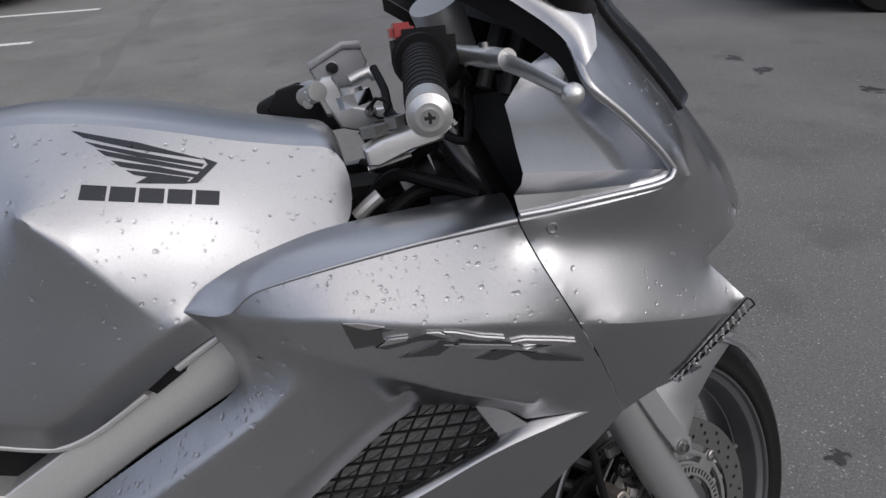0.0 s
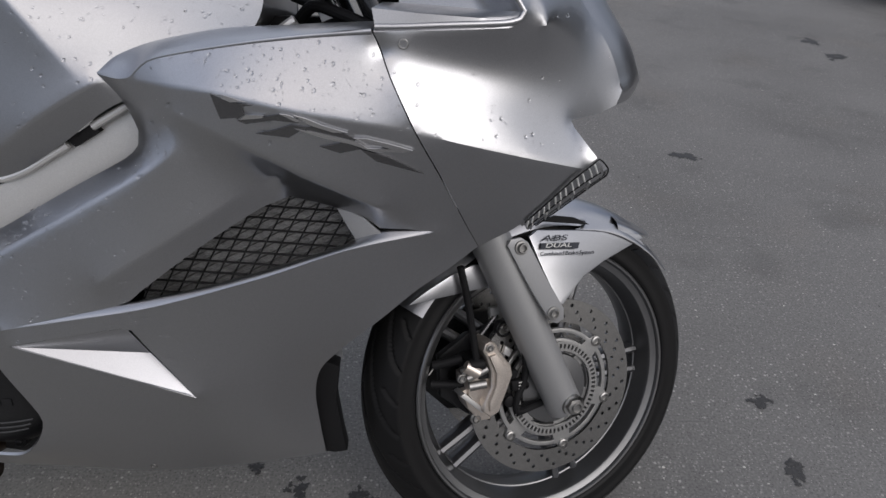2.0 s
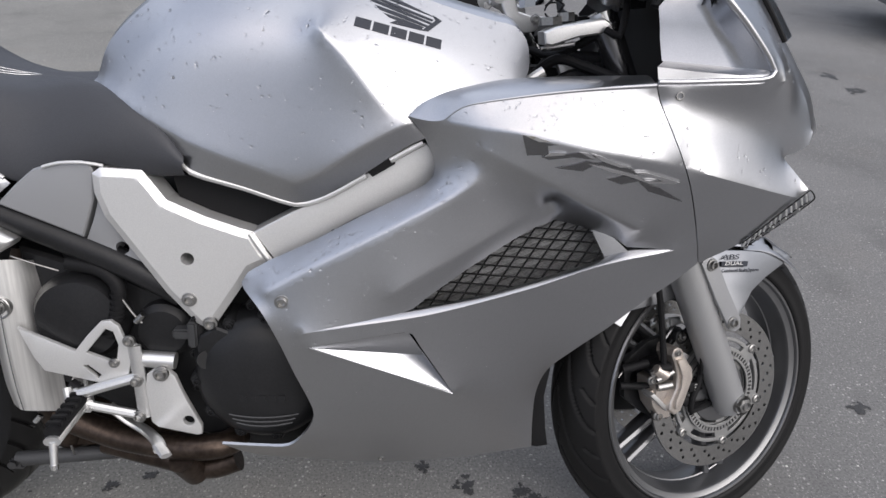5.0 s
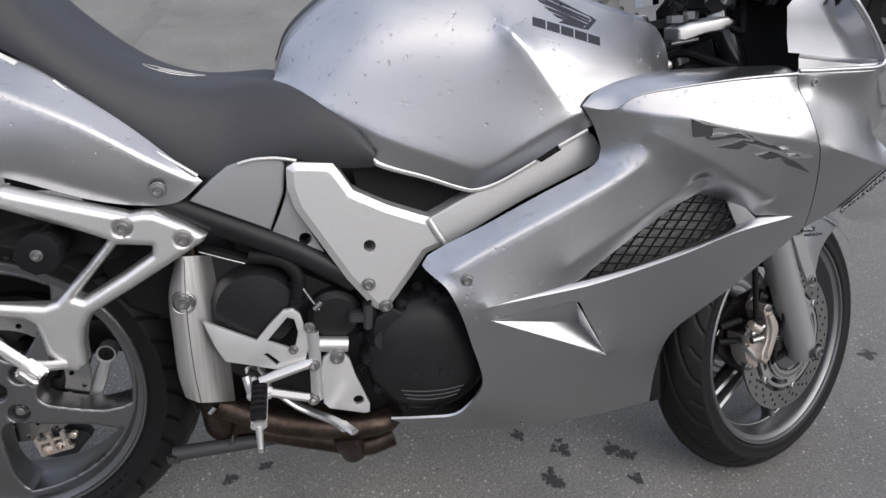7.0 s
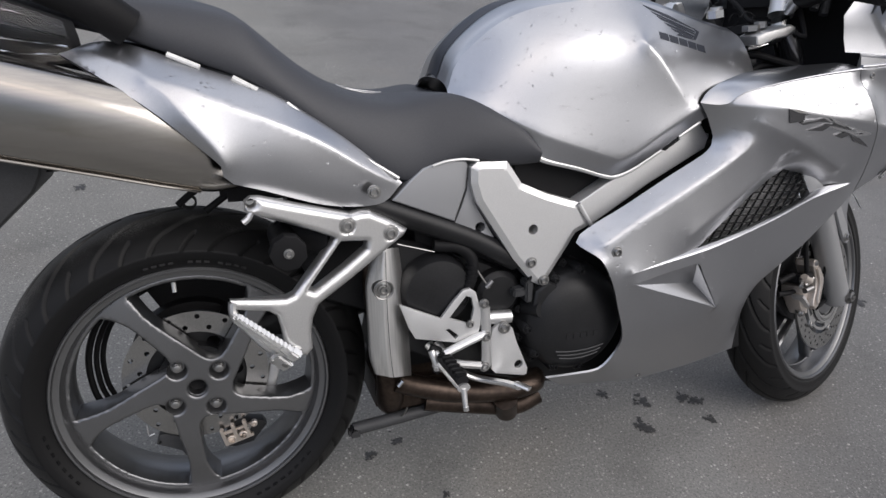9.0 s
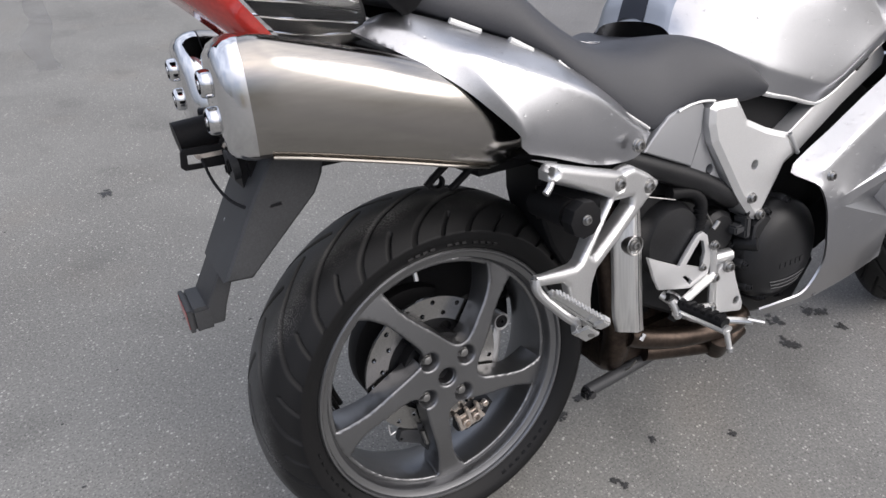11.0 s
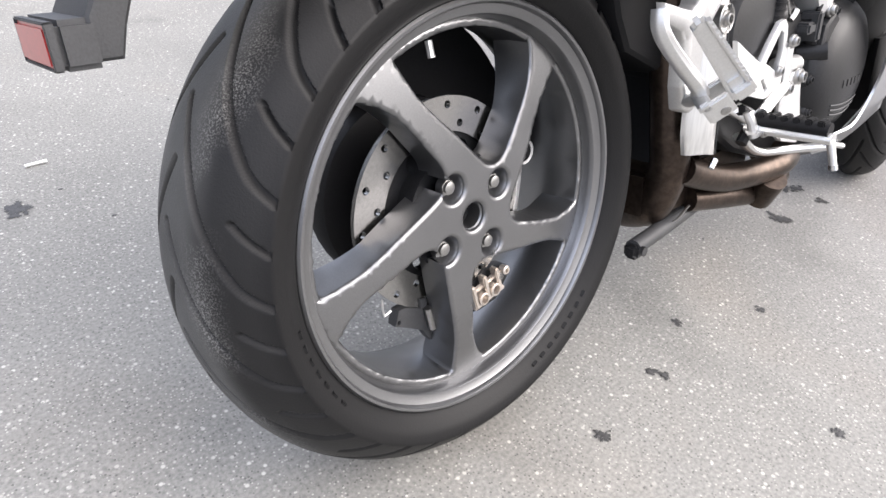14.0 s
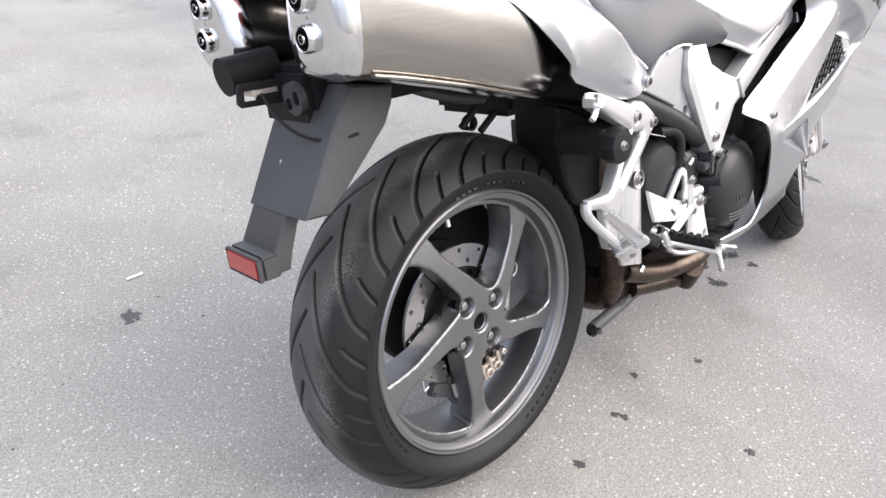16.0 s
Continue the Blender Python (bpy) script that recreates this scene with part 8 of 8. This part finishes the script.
# ---- lettering on the front mudguard ----
def lettering(text, at, size, material, parent, shear=0.3, slope=-0.0875):
    c = bpy.data.curves.new("lettering", "FONT")
    c.body, c.size, c.shear, c.extrude = text, size, shear, 0.0003
    tmp = bpy.data.objects.new("lettering", c)
    scene.collection.objects.link(tmp)
    me = bpy.data.meshes.new_from_object(tmp.evaluated_get(bpy.context.evaluated_depsgraph_get()))
    bpy.data.objects.remove(tmp)
    me.materials.clear()
    me.materials.append(material)
    ob = part("lettering", me, material, parent)
    along = Vector((1, 0.2 + 0.35 * slope, slope)).normalized()
    face = along.cross(Vector((0, 0.35, 1))).normalized()
    rise = face.cross(along)
    ob.matrix_basis = Matrix.Translation(at) @ Matrix((along, rise, face)).transposed().to_4x4()
    return ob


FLANK_M = Matrix(((1, 0, 0, 0), (0, 1, 0.35, -0.35 * 0.52), (0, 0, 1, 0), (0, 0, 0, 1)))


def flank_at(x, z, proud):
    return (x, -0.118 + 0.2 * (x - 1.40) + 0.35 * (z - 0.52) - proud, z)


lettering("ABS", flank_at(1.4110, 0.5535, 0.0036), 0.0125, DECAL, guard).scale.x = 2.4
bar_at = [(1.4096, 0.5499), (1.4854, 0.5431), (1.4797, 0.5351), (1.4068, 0.5428)]
part("lettering_bar", moved(plate(bar_at, -0.1225, -0.1175, bevel=0, lean=(0.2, 1.40)), FLANK_M), DECAL, guard)
lettering("DUAL", flank_at(1.4150, 0.5437, 0.0050), 0.0092, WHITE, guard).scale.x = 2.2
lettering("Combined Brake System", flank_at(1.4040, 0.5330, 0.0036), 0.0088, DECAL, guard).scale.x = 1.25

# ---- rain drops on the bodywork ----
def drops(sheets, count, smallest, largest, seed, low=-0.1):
    rnd = random.Random(seed)
    verts, faces = [], []
    for (v, t), share in sheets:
        a, b, c = v[t[:, 0]], v[t[:, 1]], v[t[:, 2]]
        nr = np.cross(b - a, c - a)
        ar = np.linalg.norm(nr, axis=1)
        nr = nr / ar[:, None]
        nr = np.where(nr[:, 1:2] > 0, -nr, nr)
        up = nr[:, 2] * 0.976 - nr[:, 1] * 0.216
        w = ar * np.clip(up - low, 0, 1) ** 0.8
        w /= w.sum()
        pick = np.random.RandomState(seed).choice(len(t), int(count * share), p=w)
        for i in pick:
            u, q = rnd.random(), rnd.random()
            if u + q > 1:
                u, q = 1 - u, 1 - q
            p = a[i] + (b[i] - a[i]) * u + (c[i] - a[i]) * q
            n = Vector(nr[i])
            r = smallest + (largest - smallest) * rnd.random() ** 3
            e1 = n.orthogonal().normalized()
            e2 = n.cross(e1)
            s0 = len(verts)
            st = 1 + 0.35 * rnd.random()
            for ring_r, hgt in ((1.0, -0.1), (0.9, 0.3), (0.55, 0.55)):
                for k in range(8):
                    g = k * math.pi / 4
                    verts.append(tuple(Vector(p) + (e1 * math.cos(g) * st + e2 * math.sin(g)) * (ring_r * r) + n * (hgt * r)))
            verts.append(tuple(Vector(p) + n * (0.62 * r)))
            for lv in range(2):
                for k in range(8):
                    faces.append((s0 + lv * 8 + k, s0 + lv * 8 + (k + 1) % 8, s0 + lv * 8 + 8 + (k + 1) % 8, s0 + lv * 8 + 8 + k))
            for k in range(8):
                faces.append((s0 + 16 + k, s0 + 16 + (k + 1) % 8, s0 + 24))
    me = bpy.data.meshes.new("water_drops")
    me.from_pydata(verts, [], faces)
    me.materials.append(WATER)
    smooth_mesh(me, 80)
    return me


WATER = mat("water", (1, 1, 1), 0.0, 0.02, trans=1.0, ior=1.33)
rain = new("water_drops", drops([((tank_v, tank_t), 0.3), (SHEETS["side_fairing"], 0.4), (SHEETS["front_cowl"], 0.1), (SHEETS["tail_panel"], 0.12)], 2300, 0.0007, 0.0025, 5))
rain.matrix_basis = bike.matrix_basis.copy()
tagged(rain, "clear rain drops beaded on the silver bodywork", "water drops", kind="stuff")

# ---- stains and litter on the asphalt ----
def stain(x, y, r, seed):
    rnd = random.Random(seed)
    bm = bmesh.new()
    blots = [(x, y, r * 0.8)] + [(x + r * rnd.uniform(0.5, 1.5) * math.cos(g), y + r * rnd.uniform(0.5, 1.5) * math.sin(g), r * rnd.uniform(0.12, 0.5)) for g in [rnd.uniform(0, 6.28) for _ in range(7)]]
    for bx, by, br in blots:
        ph = [rnd.random() * 6.28 for _ in range(5)]
        c = bm.verts.new((bx, by, 0.0022))
        vs = []
        for g in np.linspace(0, 2 * math.pi, 44, endpoint=False):
            k = 1 + 0.25 * math.sin(2 * g + ph[0]) + 0.2 * math.sin(3 * g + ph[1]) + 0.16 * math.sin(7 * g + ph[2]) + 0.13 * math.sin(11 * g + ph[3]) + 0.1 * math.sin(17 * g + ph[4])
            vs.append(bm.verts.new((bx + br * k * math.cos(g), by + br * k * math.sin(g), 0.0012)))
        for k in range(len(vs)):
            bm.faces.new((c, vs[k], vs[(k + 1) % len(vs)]))
    ob = part("oil_stain", bm, STAIN, None)
    return tagged(ob, "small dark oil stain on the grey asphalt", "oil stain", group="oil stains")


for k, (x, y, r) in enumerate([*[(x, y, 0.017) for x, y in ((1.05, 0.001), (1.002, -0.078))], *[(x, y, 0.012) for x, y in ((1.154, -0.015), (1.185, -0.029), (1.181, -0.103), (0.331, 0.018), (0.96, 0.054), (0.401, 0.038))],
                               *[(x, y, 0.014) for x, y in ((1.16, -0.012), (1.188, -0.034), (0.994, -0.074))], *[(x, y, 0.04) for x, y in ((2.343, 1.521),)], *[(x, y, 0.02) for x, y in ((2.046, 0.219), (2.027, 0.027))],
                               *[(x, y, 0.008) for x, y in ((0.461, -0.134), (0.625, -0.208), (0.32, -0.176), (0.328, -0.19), (0.445, -0.421))], *[(x, y, 0.0105) for x, y in ((0.151, -0.206),)],
                               *[(x, y, 0.05) for x, y in ((3.996, 2.375), (3.751, 3.251), (3.715, 2.931))], *[(x, y, 0.02) for x, y in ((0.441, 1.072), (-0.319, 0.798), (-0.431, 1.622))]]):
    stain(x, y, r, k)


def litter(count, seed, spread, size, material, name, label):
    rnd = random.Random(seed)
    verts, faces = [], []
    for _ in range(count):
        x, y = rnd.uniform(*spread[0]), rnd.uniform(*spread[1])
        s, h = size * (0.4 + rnd.random() ** 2 * 1.6), size * 0.35
        a0, el, b0 = rnd.random() * 6.28, 0.4 + rnd.random() * 0.6, len(verts)
        for lv, k in ((0, 1.0), (1, 0.6)):
            for q in range(5):
                g = a0 + q * 2 * math.pi / 5
                rr = s * k * (0.7 + 0.5 * rnd.random())
                verts.append((x + rr * math.cos(g), y + rr * el * math.sin(g), lv * h))
        for q in range(5):
            faces.append((b0 + q, b0 + (q + 1) % 5, b0 + 5 + (q + 1) % 5, b0 + 5 + q))
        faces.append(tuple(range(b0 + 5, b0 + 10)))
    me = bpy.data.meshes.new(name)
    me.from_pydata(verts, [], faces)
    me.materials.append(material)
    ob = new(name, me)
    return tagged(ob, label, "grit", kind="stuff")


GRIT = mat("pale_grit", (0.42, 0.41, 0.38), 0.0, 0.8, grain=0.3, grain_scale=150)
litter(3600, 3, ((-2.5, 4.5), (-1.2, 5)), 0.0021, GRIT, "pale_grit", "pale grit scattered on the asphalt")
litter(500, 4, ((-2.5, 4.5), (-1.2, 5)), 0.003, STAIN, "dark_grit", "dark grit scattered on the asphalt")
sx, sy = (-0.24, 0.954)
stick = part("twig", tube([(sx - 0.02, sy, 0.004), (sx + 0.022, sy + 0.004, 0.004)], 0.0035, 8), WHITE, None)
tagged(stick, "small white scrap lying on the asphalt", "scrap")

# ---- parking bay lines and cars beyond ----
for k, (x1, y1, x0, y0) in enumerate(((-1.55, 6.55, -7, 7.1), (-1.36, 8.45, -7, 9.1), (-1.18, 10.15, -8, 10.9), (-1.0, 11.9, -9, 12.7), (-0.85, 13.6, -10, 14.5))):
    d = Vector((y0 - y1, -(x0 - x1), 0)).normalized() * 0.05
    bm = bmesh.new()
    lo = [Vector((x0, y0, 0)) + d, Vector((x0, y0, 0)) - d, Vector((x1, y1, 0)) - d, Vector((x1, y1, 0)) + d]
    top_v = [bm.verts.new(p + Vector((0, 0, 0.004))) for p in lo]
    bot_v = [bm.verts.new(p - Vector((0, 0, 0.002))) for p in lo]
    bm.faces.new(top_v)
    for q in range(4):
        bm.faces.new((top_v[q], bot_v[q], bot_v[(q + 1) % 4], top_v[(q + 1) % 4]))
    bmesh.ops.recalc_face_normals(bm, faces=bm.faces[:])
    tagged(part("bay_line_%d" % (k + 1), bm, WHITE, None), "white painted parking bay line", "bay line", kind="structure")


bm = bmesh.new()
edge_l = [(-0.5 + 0.035 * math.sin(3 * y) - 0.03 * (y - 3), y) for y in np.arange(3.2, 9.6, 0.2)]
low_v = [bm.verts.new((x - 0.07 - 0.02 * math.sin(7 * y), y, 0.002)) for x, y in edge_l]
high_v = [bm.verts.new((x + 0.07 + 0.02 * math.sin(5 * y), y, 0.002)) for x, y in edge_l]
for k in range(len(edge_l) - 1):
    bm.faces.new((low_v[k], high_v[k], high_v[k + 1], low_v[k + 1]))
WORN = mat("worn_line", (0.26, 0.257, 0.25), 0.0, 0.85, grain=0.3, grain_scale=120, stain=0.3, stain_scale=9, alpha=0.3)
tagged(part("trim", bm, WORN, None), "faint worn pale strip across the asphalt", "worn strip", kind="structure")


def parked_car(name, m, paint, label):
    """A plain hatchback, its rear at x = 0 and its nose towards -x."""
    car = new(name)
    car.matrix_basis = m
    tagged(car, label, "car")
    side = [(-0.02, 0.32), (0.0, 0.5), (-0.02, 0.85), (-0.12, 0.98), (-0.5, 1.4), (-1.0, 1.47), (-2.0, 1.45), (-2.75, 1.02), (-3.7, 0.88), (-3.98, 0.7), (-4.0, 0.35), (-3.6, 0.22), (-0.4, 0.22)]
    body = part("body", plate([tuple(p) for p in curve(side, 0.08, closed=True)], -0.82, 0.82, bevel=0.09, seg=4), paint, car)
    part("bumper", loft([[(0.0 - 0.25 * abs(y / 0.84) ** 4, y, 0.24), (0.07 - 0.25 * abs(y / 0.84) ** 4, y, 0.36), (0.07 - 0.25 * abs(y / 0.84) ** 4, y, 0.52), (0.02 - 0.25 * abs(y / 0.84) ** 4, y, 0.58)] for y in np.linspace(-0.84, 0.84, 15)], 10, 2), SILVER_MATT, car)
    part("number_plate", box((0.072, -0.26, 0.40), (0.084, 0.26, 0.51), 0.004), WHITE, car, "pale number plate")
    for k in range(6):
        part("plate_bar", box((0.084, -0.2 + 0.07 * k, 0.425), (0.088, -0.155 + 0.07 * k, 0.485), 0.001), DECAL, car)
    part("rear_window", plate([(-0.2, 1.02), (-0.5, 1.36), (-0.52, 1.34), (-0.23, 1.0)], -0.6, 0.6, bevel=0.004), BLACK, car)
    for sg in (-1, 1):
        part("tail_lamp", box((-0.04, 0.66 * sg - 0.12, 0.62), (0.015, 0.66 * sg + 0.12, 0.82), 0.02), REDLENS, car)
        part("side_window", plate([(-0.62, 1.0), (-0.75, 1.36), (-1.9, 1.38), (-2.5, 1.02)], 0.815 * sg - 0.01, 0.815 * sg + 0.012, bevel=0.004), BLACK, car)
        for x in (-0.75, -3.25):
            wh = part("wheel", lathe([(-0.09, 0.2), (-0.1, 0.3), (-0.08, 0.315), (0.08, 0.315), (0.1, 0.3), (0.09, 0.2)], 40, (x, 0.74 * sg, 0.315)), RUBBER, car)
            part("rim", lathe([(-0.08, 0.2), (-0.06, 0.18), (-0.07, 0.05), (-0.075, 0.001)], 30, (x, 0.74 * sg, 0.315)), BOLT, wh)
    return car


BLUE = mat("blue_car_paint", (0.05, 0.07, 0.12), 0.4, 0.3, 0.8, grain=0.05)
BLACK_CAR = mat("black_car_paint", (0.01, 0.01, 0.011), 0.2, 0.3, 0.8, grain=0.05)
parked_car("parked_car", pose(-2.45, 10.05, 0, 0, 0, -6), BLUE, "dark blue car parked with its rear bumper out")
parked_car("parked_car", pose(5.1, 5.0, 0, 0, 0, 160), BLACK_CAR, "black car parked on the asphalt")
